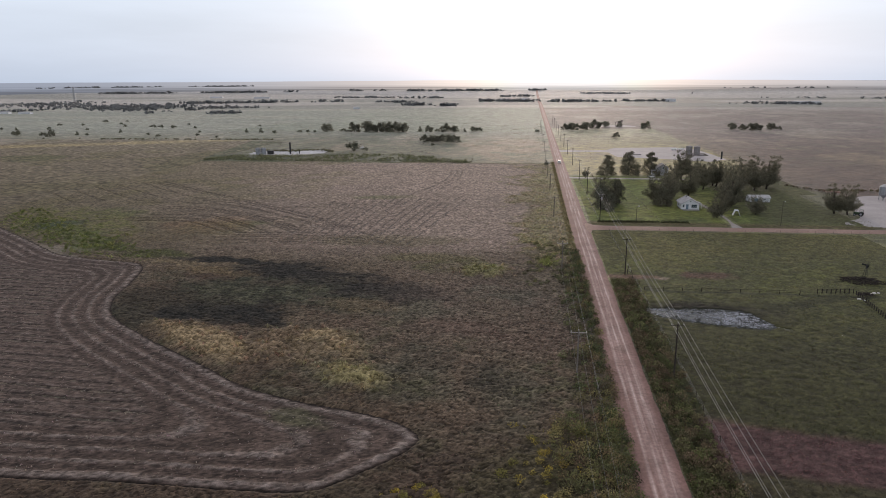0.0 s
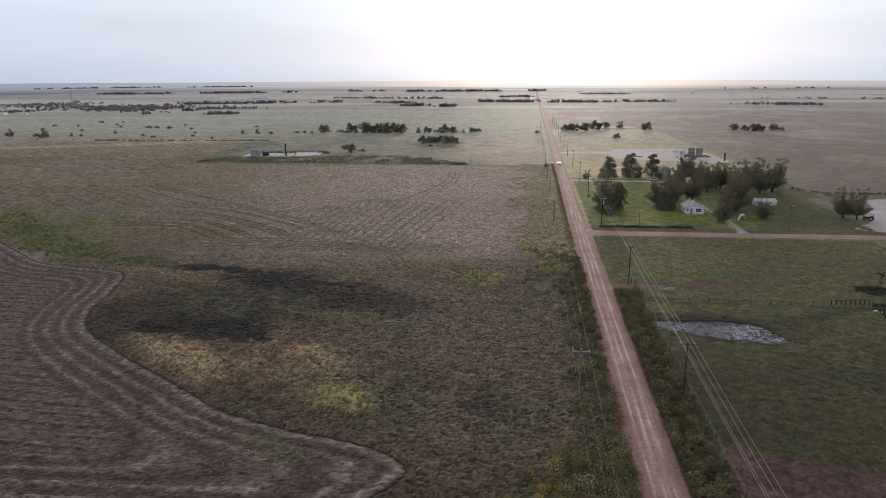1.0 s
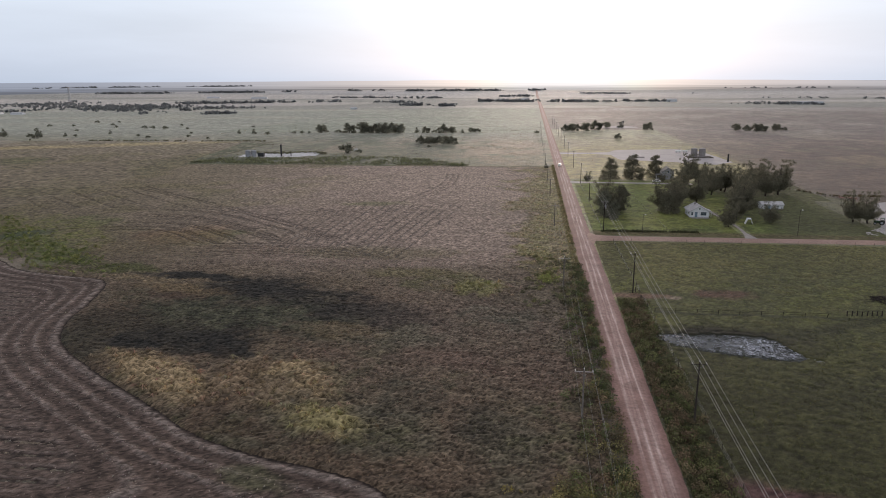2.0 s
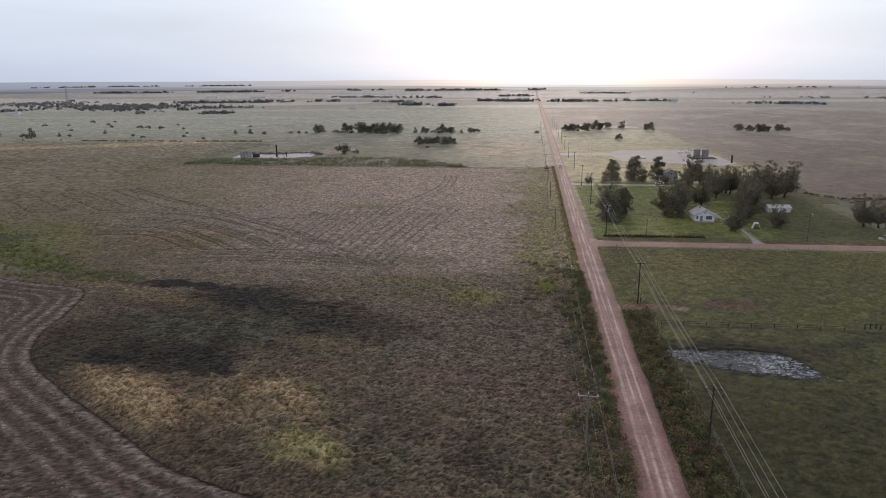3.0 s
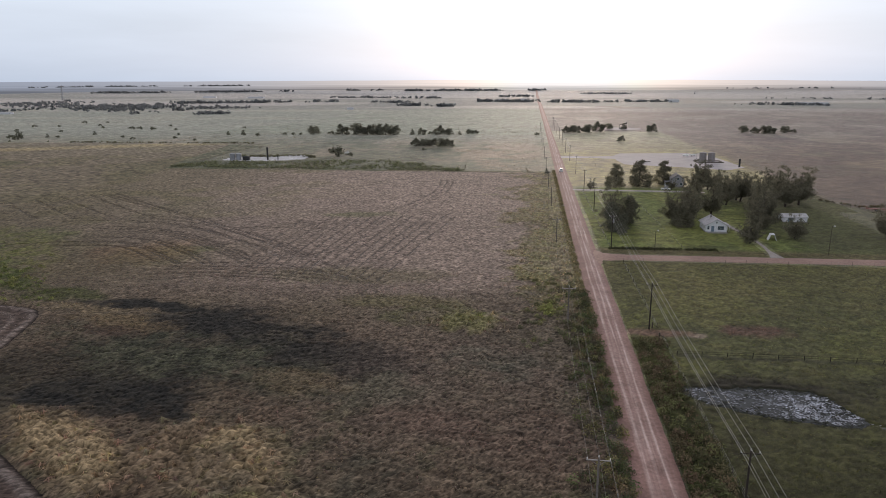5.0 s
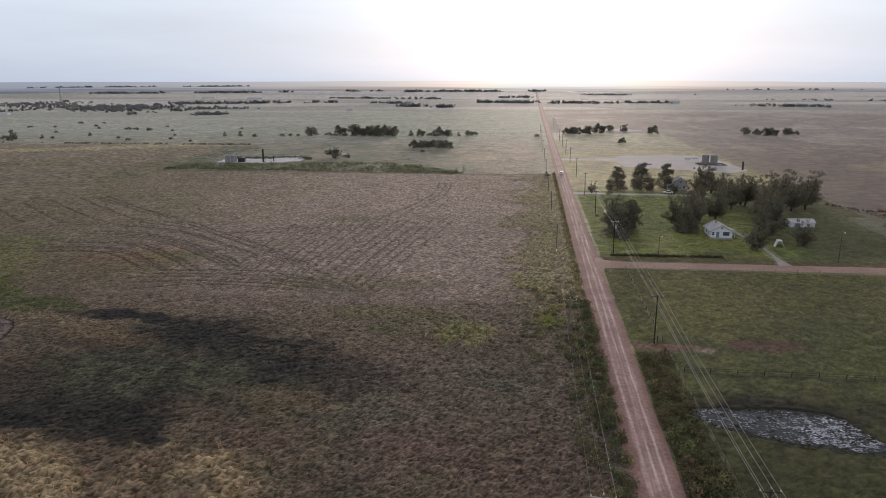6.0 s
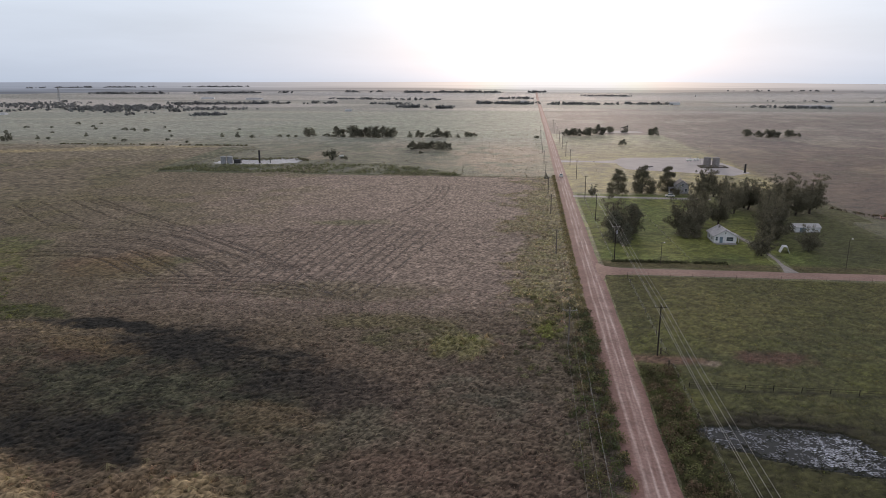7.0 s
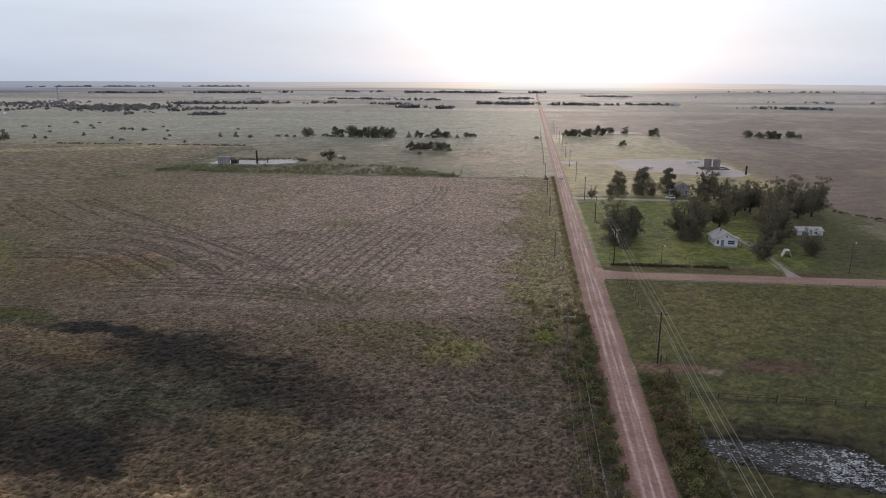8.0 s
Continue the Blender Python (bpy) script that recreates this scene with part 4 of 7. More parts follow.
# trees behind the house and along the driveway
for key, x, y, s in [
    ("small", 31.8, 385.1, 1.15), ("round", 45.3, 398.6, 1.0), ("round", 57.3, 400.7, 1.15), ("round", 70.8, 409, 1.05), ("elm_b", 64.2, 316.6, 0.92), ("elm_a", 74.2, 323.8, 1.08),
    ("elm_b", 69.1, 335.7, 1.1), ("elm_b", 86.4, 348, 1.0), ("elm_a", 88, 365, 1.1), ("elm_b", 95, 358, 1.0), ("elm_b", 83, 384, 1.2), ("elm_a", 89, 391.5, 1.0),
    ("small", 71.5, 389.5, 1.1), ("elm_b", 91.3, 319.1, 1.05), ("elm_a", 97.3, 334.3, 1.05), ("elm_b", 102.3, 350.8, 1.1), ("elm_a", 110.3, 346.5, 1.2), ("elm_b", 117.4, 351.3, 1.25),
    ("elm_a", 121.4, 361.5, 1.05), ("elm_c", 103.2, 372.7, 1.05), ("elm_a", 94.2, 361.5, 1.1), ("elm_b", 112.3, 367.1, 1.15),
]:
    grow(key, x, y, s)

# tree row along the far pasture fence
for key, x, y, s in [
    ("mid_a", -219.3, 725.9, 0.95), ("shrub_a", -200.7, 724.1, 1.3), ("mid_b", -188, 725.1, 1.15), ("mid_a", -174.3, 726.1, 1.2), ("mid_b", -162.5, 724.6, 1.1), ("mid_a", -152.7, 726.9, 1.15),
    ("mid_b", -143.7, 724.1, 1.2), ("mid_a", -134.9, 725.2, 1.05), ("shrub_b", -117.1, 728.8, 1.2), ("mid_b", -107.2, 729.9, 0.75), ("shrub_a", -99.3, 729.7, 1.1), ("mid_b", -89.3, 730.8, 1.0),
    ("mid_a", -79.3, 725.3, 0.72), ("shrub_b", -69.4, 730.3, 0.8), ("shrub_a", -59.5, 736.7, 1.7), ("shrub_a", -53.5, 736.5, 1.5), ("mid_b", -93.1, 608.4, 0.74), ("mid_a", -86.2, 606.9, 0.68),
    ("mid_b", -79.2, 608, 0.76), ("mid_a", -72.3, 606.5, 0.72),
]:
    grow(key, x, y, s, wide=1.15 if key[:3] == "mid" else 1.0)
# scattered rows and single trees in the pastures
for key, x, y, s in [
    ("mid_b", -65.3, 607.6, 0.72), ("shrub_a", -80.9, 571.6, 0.7), ("mid_b", 38, 767.7, 0.75), ("mid_a", 45.1, 768.9, 0.8), ("mid_b", 51.2, 767.4, 0.75), ("mid_a", 60.4, 767.2, 0.9),
    ("mid_b", 72.6, 785.6, 1.1), ("mid_a", 85.7, 817.4, 0.7), ("shrub_b", 102.1, 814.5, 1.4), ("mid_b", 125.8, 782, 0.95), ("mid_b", 81.1, 667.5, 0.55), ("mid_a", 215.9, 779, 0.75),
    ("mid_b", 225.2, 772.2, 0.7), ("mid_a", 232.5, 764, 0.85), ("mid_b", 239.8, 767.8, 0.8), ("mid_a", 255.5, 777, 0.75), ("shrub_a", 262.9, 776.9, 1.3), ("shrub_b", 11.1, 441.4, 0.7),
    ("shrub_a", 6.9, 726, 1.0), ("shrub_a", -138.6, 528.5, 2.3), ("shrub_a", -128.7, 526.9, 0.9),
]:
    grow(key, x, y, s, wide=1.15 if key[:3] == "mid" else 1.0)
for x, y, s in [(-485.3, 645.7, 2.2), (-500.4, 652.5, 1.5), (-470.8, 666.8, 0.9), (-459.5, 666.5, 0.9), (-593.9, 810.3, 1.2), (-568.1, 818.8, 0.9), (-583.1, 889.2, 1.3), (-445.3, 704.2, 0.9),
                (-496.5, 795.9, 1.1), (-558.2, 900.4, 0.8), (-453.8, 784.9, 1.4), (-443.4, 784.7, 1.3), (-421.3, 774, 1.4), (-395.5, 673.6, 0.9), (-371.3, 651.3, 1.0), (-393.8, 773.4, 0.9),
                (-306.1, 644.3, 0.8), (-303.4, 709.7, 1.0), (-287, 709.3, 1.2), (-268.5, 701.2, 1.2), (-337.2, 665.7, 0.9), (-246.5, 716.1, 1.0), (-236.7, 715.9, 1.1), (-229, 717, 0.9),
                (-508.1, 737.5, 0.9), (-529.5, 839.9, 1.0), (-435.1, 838.5, 0.8), (-356.2, 708.4, 0.8), (-329.3, 811, 0.8), (-619.5, 740, 1.2), (-543.6, 668.8, 1.4), (-536, 662.3, 1.8)]:
    grow("shrub_a" if RNG.random() < 0.85 else "shrub_b", x, y, s * 0.9)


def far_woods():
    """Belts of distant trees and thickets."""
    belts = [
        (-971, 1417, -637, 1320, 90, 8), (-1274, 1652, -981, 1429, 60, 7), (-1006, 1179, -869, 1110, 26, 7), (-557, 1157, -504, 1151, 16, 6),
        (-862, 1644, -436, 1773, 46, 9), (-638, 1373, -428, 1402, 12, 6), (-406, 1719, -296, 1711, 12, 7), (-278, 1538, -136, 1454, 48, 8),
        (-161, 1837, 6, 1804, 44, 9), (28, 1792, 192, 1761, 30, 9), (192, 1850, 344, 1807, 26, 8)]
    belts += [
        (446, 1605, 597, 1533, 30, 8), (-1641, 2444, -930, 2664, 60, 10), (-742, 2833, 48, 3014, 50, 11), (148, 2638, 543, 2524, 26, 9),
        (-2256, 2907, -1439, 3469, 50, 12), (-624, 2195, -273, 2151, 24, 9), (652, 2072, 1242, 1800, 22, 8), (789, 3032, 1811, 2822, 30, 10),
        (-140, 2308, 8, 2351, 20, 9)]
    rng = np.random.default_rng(3)
    Cs, Rs = [], []
    for x0, y0, x1, y1, n, h in belts:
        n, h, deep = int(n * (3.6 if x0 < -300 else 1.9)), h * 0.8, 75 if x1 < -600 and y1 < 1500 else 16
        t = rng.random(n * 3)
        t = t[vnoise(t * math.hypot(x1 - x0, y1 - y0), t * 0 + y0, 60, 133) > 0.46][:n]
        n = len(t)
        x, y = x0 + (x1 - x0) * t + rng.normal(size=n) * 9, y0 + (y1 - y0) * t + rng.normal(size=n) * deep
        hh = h * (0.45 + 0.9 * rng.random(n) ** 1.3)
        for k in range(3):
            Cs.append(np.stack([x + rng.normal(size=n) * hh * 0.4, y + rng.normal(size=n) * hh * 0.3, rise(x, y) + hh * (0.28 + 0.17 * k)], 1))
            Rs.append(hh * (0.42 - 0.07 * k))
    C, R = np.concatenate(Cs), np.concatenate(Rs)
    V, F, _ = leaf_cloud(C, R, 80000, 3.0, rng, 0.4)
    tagged(new("distant_woods", poly_mesh("distant_woods", V, F, "leaf_far_haze")), "hazy grey-green belts of distant trees", "woods", kind="stuff")


far_woods()


def blades(P, size, per, col, rng, width=0.11, lean=0.75):
    """Grass tufts: per blades; some stand up, others arch over and lie out to the side."""
    n = len(P)
    a = rng.random((n, per)) * 2 * math.pi
    arch = rng.random((n, per)) < 0.6
    out = lean * (0.25 + 0.75 * rng.random((n, per)))
    ln = size[:, None] * (0.6 + 0.6 * rng.random((n, per)))
    d = np.stack([np.cos(a), np.sin(a)], -1)
    root = np.where(arch, 0.1, 0.22) * rng.random((n, per))
    base = P[:, None, :2] + d * (size[:, None] * root)[..., None]
    wide = width * (0.7 + 0.6 * rng.random((n, per))) * np.where(arch, 1.35, 1.0)
    side = np.stack([-d[..., 1], d[..., 0]], -1) * (wide * 0.5)[..., None]
    tip = base + d * (ln * np.where(arch, 0.75 + 0.35 * rng.random((n, per)), out))[..., None]
    ground = np.repeat(P[:, None, 2], per, 1)
    z0 = ground + np.where(arch, ln * (0.45 + 0.4 * rng.random((n, per))), -0.02)
    zt = ground + np.where(arch, ln * (0.1 + 0.35 * rng.random((n, per))), ln * np.sqrt(np.maximum(0.1, 1 - 0.6 * out ** 2)))
    V = np.stack([np.concatenate([base - side, z0[..., None]], -1), np.concatenate([base + side, z0[..., None]], -1),
                  np.concatenate([tip, zt[..., None]], -1)], 2).reshape(-1, 3)
    T = np.repeat(col[:, None], per * 3, 1).reshape(-1, 3)
    return V, np.arange(n * per * 3).reshape(-1, 3), T


def scatter(n, x0, x1, y0, y1, rng, near=0.0):
    """Random places; near > 0 packs them towards y0."""
    return x0 + (x1 - x0) * rng.random(n), y0 + (y1 - y0) * rng.random(n) ** (1 + near)


def tufts(name, x, y, size, per, label, rng, width=0.11, lean=0.75, vary=0.4, col=None, z=0.0, pale=2.4):
    c = cover(x, y) * pale if col is None else col
    c = c * (1 + vary * rng.normal(size=len(x)))[:, None].clip(0.35, 2.0) * (1 + 0.08 * rng.normal(size=(len(x), 3)))
    V, F, T = blades(np.stack([x, y, np.full_like(x, z)], 1), size, per, c.clip(0.005, 0.8), rng, width, lean)
    tagged(new(name, poly_mesh(name, V, F, "grass", T)), label, "grass", kind="stuff")


def track_lines():
    """The runs of wheel tracks and furrows across the brown field."""
    rng = np.random.default_rng(13)
    lines = []
    u = np.linspace(0, 1, 60)
    # slanting drill rows
    for k in range(15):
        x0 = -84.5 + 3.15 * k + rng.normal() * 0.3
        x1 = -87 + 4.13 * k + rng.normal() * 0.3
        y0, y1 = 222 - 0.5 * k + rng.normal() * 2.5, 298 + 0.9 * k + rng.normal() * 4
        lines.append((x0 + (x1 - x0) * u + 2.5 * (u - 0.5) ** 2, y0 + (y1 - y0) * u))
    # the double track that crosses them
    for off in (0.0, 2.1):
        lines.append((np.interp(u, [0, 0.3, 0.6, 0.85, 1], [-205, -135, -102, -72, -42]) + off, np.interp(u, [0, 0.3, 0.6, 0.85, 1], [346, 298, 271, 243.5, 214]) + off * 0.8))
    # passes that come in from the west and bend to the south-east, nested in one another
    v = np.array([0, 0.18, 0.34, 0.5, 0.66, 0.83, 1])
    outer = np.array([(-182, 301), (-150, 298), (-129, 292), (-111, 281), (-92, 266), (-75, 252), (-59, 236)]).T
    inner = np.array([(-186, 240), (-160, 246), (-139, 250), (-129, 246), (-120, 239), (-111, 231), (-102, 223)]).T
    bend = np.linspace(0, 1, 90)
    for k in range(13):
        f = (k + 0.35 * rng.normal()) / 12
        at = outer * (1 - f) + inner * f
        go = np.clip(bend, 0.05 + 0.3 * rng.random(), 1.0 - 0.12 * rng.random())
        w = np.ones(15) / 15
        lx, ly = (np.convolve(np.pad(np.interp(go, v, at[n]), 7, "edge"), w, "valid") for n in (0, 1))
        lines.append((lx, ly))
    for k in range(6):
        lines.append((-201 - 9 * k + (58 - 4 * k) * u + 4 * np.sin(3 * u), 352 - 7 * k - (47 - 3 * k) * u - 4 * np.sin(3 * u)))
    # the turn at the head of the drill rows
    for k in range(4):
        lines.append((-71 + 4.2 * k - (34 - 5 * k) * u, 304 - 2.6 * k - (33 - 4 * k) * u + (9 - k) * u * u))
    # the headland along the lower edge
    for k in range(5):
        w = np.linspace(0, 1, 120)
        lines.append((-104 + 66 * w, 211 + 3.3 * k + 9 * np.sin(2.6 * w + 0.2 * k) - 7 * w * w + 1.2 * np.sin(7 * w + k)))
    for k in range(3):
        lines.append((-52 + 3.2 * k + 7 * np.sin(2.5 * u), 330 + 85 * u))
    return [(lx + (vnoise(lx, ly, 7, 91) - 0.5) * (0.7 if k < 14 else 1.0), ly + (vnoise(lx, ly, 7, 92) - 0.5) * 1.2) for k, (lx, ly) in enumerate(lines)]


TRACKS = track_lines()


def tracked(x, y):
    """Whether a place lies in a wheel track."""
    gap = 0.4
    grid = np.zeros((760, 720), bool)
    for row, (lx, ly) in enumerate(TRACKS):
        t = np.linspace(0, len(lx) - 1, len(lx) * 8)
        px, py = np.interp(t, np.arange(len(lx)), lx), np.interp(t, np.arange(len(lx)), ly)
        i, j = ((px + 270) / gap).astype(int), ((py - 190) / gap).astype(int)
        for di, dj in ((0, 0), (1, 0), (0, -1), (1, -1), (0, -2), (1, -2))[:6 if row < 15 else 3]:
            ok = (i + di >= 0) & (i + di < 760) & (j + dj >= 0) & (j + dj < 720)
            grid[i[ok] + di, j[ok] + dj] = True
    i, j = np.clip(((x + 270) / gap).astype(int), 0, 759), np.clip(((y - 190) / gap).astype(int), 0, 719)
    return grid[i, j]


def tracks():
    V, F = [], []
    for row, (lx, ly) in enumerate(TRACKS):
        lift = 0.010 + 0.002 * row
        run = np.concatenate([[0], np.cumsum(np.hypot(np.diff(lx), np.diff(ly)))])
        at = np.arange(0, run[-1], 0.55)
        lx, ly = np.interp(at, run, lx), np.interp(at, run, ly)
        lx, ly = lx + (hash2(at, at * 0 + row, 3) - 0.5) * 0.12, ly + (hash2(at, at * 0 + row, 4) - 0.5) * 0.12
        tx, ty = np.gradient(lx), np.gradient(ly)
        ln = np.hypot(tx, ty)
        w = (0.42 if row < 15 else 0.2) * (0.3 + hash2(at, at * 0 + row, 5)) * np.clip(4.0 * (vnoise(lx, ly, 5.0, 93) - 0.3), 0.0, 1)
        px, py = -ty / ln * w, tx / ln * w
        n0 = len(V)
        for i in range(len(lx)):
            V += [(lx[i] - px[i], ly[i] - py[i], lift), (lx[i] + px[i], ly[i] + py[i], lift)]
        F += [(n0 + 2 * i, n0 + 2 * i + 2, n0 + 2 * i + 3, n0 + 2 * i + 1) for i in range(len(lx) - 1)]
    tagged(new("wheel_tracks", poly_mesh("wheel_tracks", V, F, "track_soil")), "dark curving wheel tracks through the brown field", "tracks", kind="stuff")


tracks()


def lumps(x, y, size, seed, wave=3.0):
    """Tussocks that lean into one another: winding crests and pits, about 0 to 1."""
    wx = x + (vnoise(x, y, wave, seed) - 0.5) * wave
    wy = y + (vnoise(x, y, wave, seed + 1) - 0.5) * wave
    n = vnoise(wx * 0.85, wy, size, seed + 2, 2)
    crest = 1 - np.abs(2 * n - 1)
    return np.clip(0.62 * crest ** 1.8 + 0.55 * vnoise(x, y, size * 0.42, seed + 3, 1) - 0.1, 0, 1.2)


def relief(name, X, Y, Z, C, keep, label, category="grass", material="mat_grass"):
    """A sheet of growth over the soil: a grid with heights, colours and the places where it grows."""
    ny, nx = X.shape
    i = (np.arange(ny - 1)[:, None] * nx + np.arange(nx - 1)[None]).ravel()
    F = np.stack([i, i + 1, i + 1 + nx, i + nx], 1)
    F = F[keep.ravel()[F].any(1)]
    V = np.stack([X, Y, Z], -1).reshape(-1, 3)
    used, F = np.unique(F, return_inverse=True)
    me = poly_mesh(name, V[used], F.reshape(-1, 4), material, C.reshape(-1, 3)[used])
    tagged(new(name, me), label, category, kind="stuff")


def jittered(xs, ys, seed):
    X, Y = np.meshgrid(xs, ys)
    rng = np.random.default_rng(seed)
    gx, gy = np.gradient(X, axis=1), np.gradient(Y, axis=0)
    return X + (rng.random(X.shape) - 0.5) * gx * 0.7, Y + (rng.random(X.shape) - 0.5) * gy * 0.7, rng


def tall_spots(x, y):
    return np.maximum.reduce([spot(x, y, -67, 127.0, 17, 6.2, -32), spot(x, y, -43.5, 125.0, 14.5, 11.0, -25), spot(x, y, -30.5, 113.0, 8.0, 5.8, -20), 0.7 * spot(x, y, -11.7, 188.3, 9, 7.7, -13)])


def tussocks(x, y, tall):
    """Fine tufts in the rough grass, broad waves where it stands tall."""
    w = step(0.1, 0.6, tall)
    return lumps(x, y, 1.5, 81) * w + lumps(x, y, 0.8, 91, 2.0) * (1 - w)


def grow_rows(y0, y1, gap, more):
    """Lines across the view, a little wider apart with distance."""
    rows = [y0]
    while rows[-1] < y1:
        rows.append(rows[-1] + gap + more * (rows[-1] - y0))
    return np.array(rows)


def grass_mat():
    """The lodged, wavy mat of rough grass west of the road."""
    X, Y, rng = jittered(np.arange(-140, 14.6, 0.33), grow_rows(58, 232, 0.27, 0.0010), 17)
    tall = tall_spots(X, Y)
    lump = tussocks(X, Y, tall)
    broad = vnoise(X, Y, 5, 85)
    fade = step(-0.2, 0.7, -field_depth(X, Y)) * (1 - step(200, 228, Y + (vnoise(X, Y, 22, 1) - 0.5) * 22 + (vnoise(X, Y, 5, 86) - 0.5) * 8)) * (1 - step(13.0, 14.4, X))
    Z = -0.06 + fade * (0.08 + (0.44 + 0.85 * tall) * lump + 0.16 * broad)
    # pale tips and dark thatch, with the shade of the pits painted in
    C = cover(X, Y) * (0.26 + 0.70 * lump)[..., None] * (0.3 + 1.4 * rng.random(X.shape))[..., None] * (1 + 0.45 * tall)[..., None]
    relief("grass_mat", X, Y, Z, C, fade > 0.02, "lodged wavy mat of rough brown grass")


def crop_mat():
    """Short crop plants in clods and rows, broken by the wheel tracks."""
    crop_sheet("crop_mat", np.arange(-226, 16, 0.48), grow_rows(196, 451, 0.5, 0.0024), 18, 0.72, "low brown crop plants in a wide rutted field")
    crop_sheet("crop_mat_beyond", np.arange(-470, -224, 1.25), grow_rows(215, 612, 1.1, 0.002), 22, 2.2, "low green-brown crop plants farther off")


def crop_sheet(name, xs, ys, seed, size, label):
    X, Y, rng = jittered(xs, ys, seed)
    lump = lumps(X, Y, size, 181)
    rows = 0.5 + 0.5 * np.sin((Y + 0.05 * X + 5 * (vnoise(X, Y, 40, 186) - 0.5)) * 2 * math.pi / 2.3)
    lump = lump * (0.75 + 0.5 * vnoise(X, Y, 9, 185)) + 0.22 * rows * step(290, 360, Y)
    fade = step(0.0, 0.8, -field_depth(X, Y)) * (1 - step(14.6, 15.6, X)) * step(196, 222, Y + (vnoise(X, Y, 8, 187) - 0.5) * 14)
    rut = tracked(X, Y)
    Z = -0.07 + fade * (0.09 + (0.34 + 0.2 * verge(X, Y)) * lump)
    Z = np.where(rut, -0.05 + 0.1 * rng.random(X.shape), Z)
    # colour follows the lumps: shade between the crop plants is painted in
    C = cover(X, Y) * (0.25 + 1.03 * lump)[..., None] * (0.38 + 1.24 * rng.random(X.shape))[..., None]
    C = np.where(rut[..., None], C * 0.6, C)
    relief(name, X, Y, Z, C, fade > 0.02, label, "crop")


def pasture_mat():
    """Grazed pasture and lawn east of the road."""
    X, Y, rng = jittered(np.arange(23.2, 116, 0.52), grow_rows(76, 248.5, 0.42, 0.0016), 19)
    lump = lumps(X, Y, 1.4, 281, 5.0) * (0.7 + 0.5 * vnoise(X, Y, 11, 285))
    dry = ~((X > 27) & (X < 59) & (Y > 144) & (Y < 165) & POND(X, Y, 1.15))
    fade = step(23.3, 24.3, X) * (1 - step(246.6, 248.2, Y)) * step(0.9, 1.3, np.where(dry, 1.4, 0.5))
    Z = -0.07 + fade * (0.09 + 0.22 * lump)
    # pits between the pasture tussocks tinted darker as painted shade
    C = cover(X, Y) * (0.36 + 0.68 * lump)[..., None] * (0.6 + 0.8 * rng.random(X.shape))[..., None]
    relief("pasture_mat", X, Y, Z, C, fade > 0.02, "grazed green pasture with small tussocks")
    X, Y, rng = jittered(np.arange(24.8, 136, 0.8), grow_rows(256.6, 392, 0.62, 0.002), 20)
    lump = lumps(X, Y, 1.7, 381, 6.0) * (0.4 + 0.8 * vnoise(X, Y, 12, 385))
    drive = step(1.6, 2.6, np.abs(X - np.interp(Y, [253, 263, 275, 291, 308], [77.2, 77.5, 78.0, 77.0, 75.2]))) + step(306, 309, Y)
    yard = (1 - step(124, 128, X)) + step(330, 340, Y) + (1 - step(256, 257, Y))
    fade = np.clip(drive, 0, 1) * np.clip(yard, 0, 1) * (step(388.5, 389.5, Y) + 1 - step(379.5, 380.5, Y) + step(84, 86, X)).clip(0, 1) * step(255.4, 257.4, Y)
    Z = -0.07 + fade * (0.08 + 0.16 * lump)
    # dips in the lawn get shade in their colour too
    C = cover(X, Y) * (0.6 + 0.7 * lump)[..., None] * (0.7 + 0.6 * rng.random(X.shape))[..., None]
    relief("lawn_mat", X, Y, Z, C, fade > 0.02, "uneven green lawn round the farmhouse", "lawn")


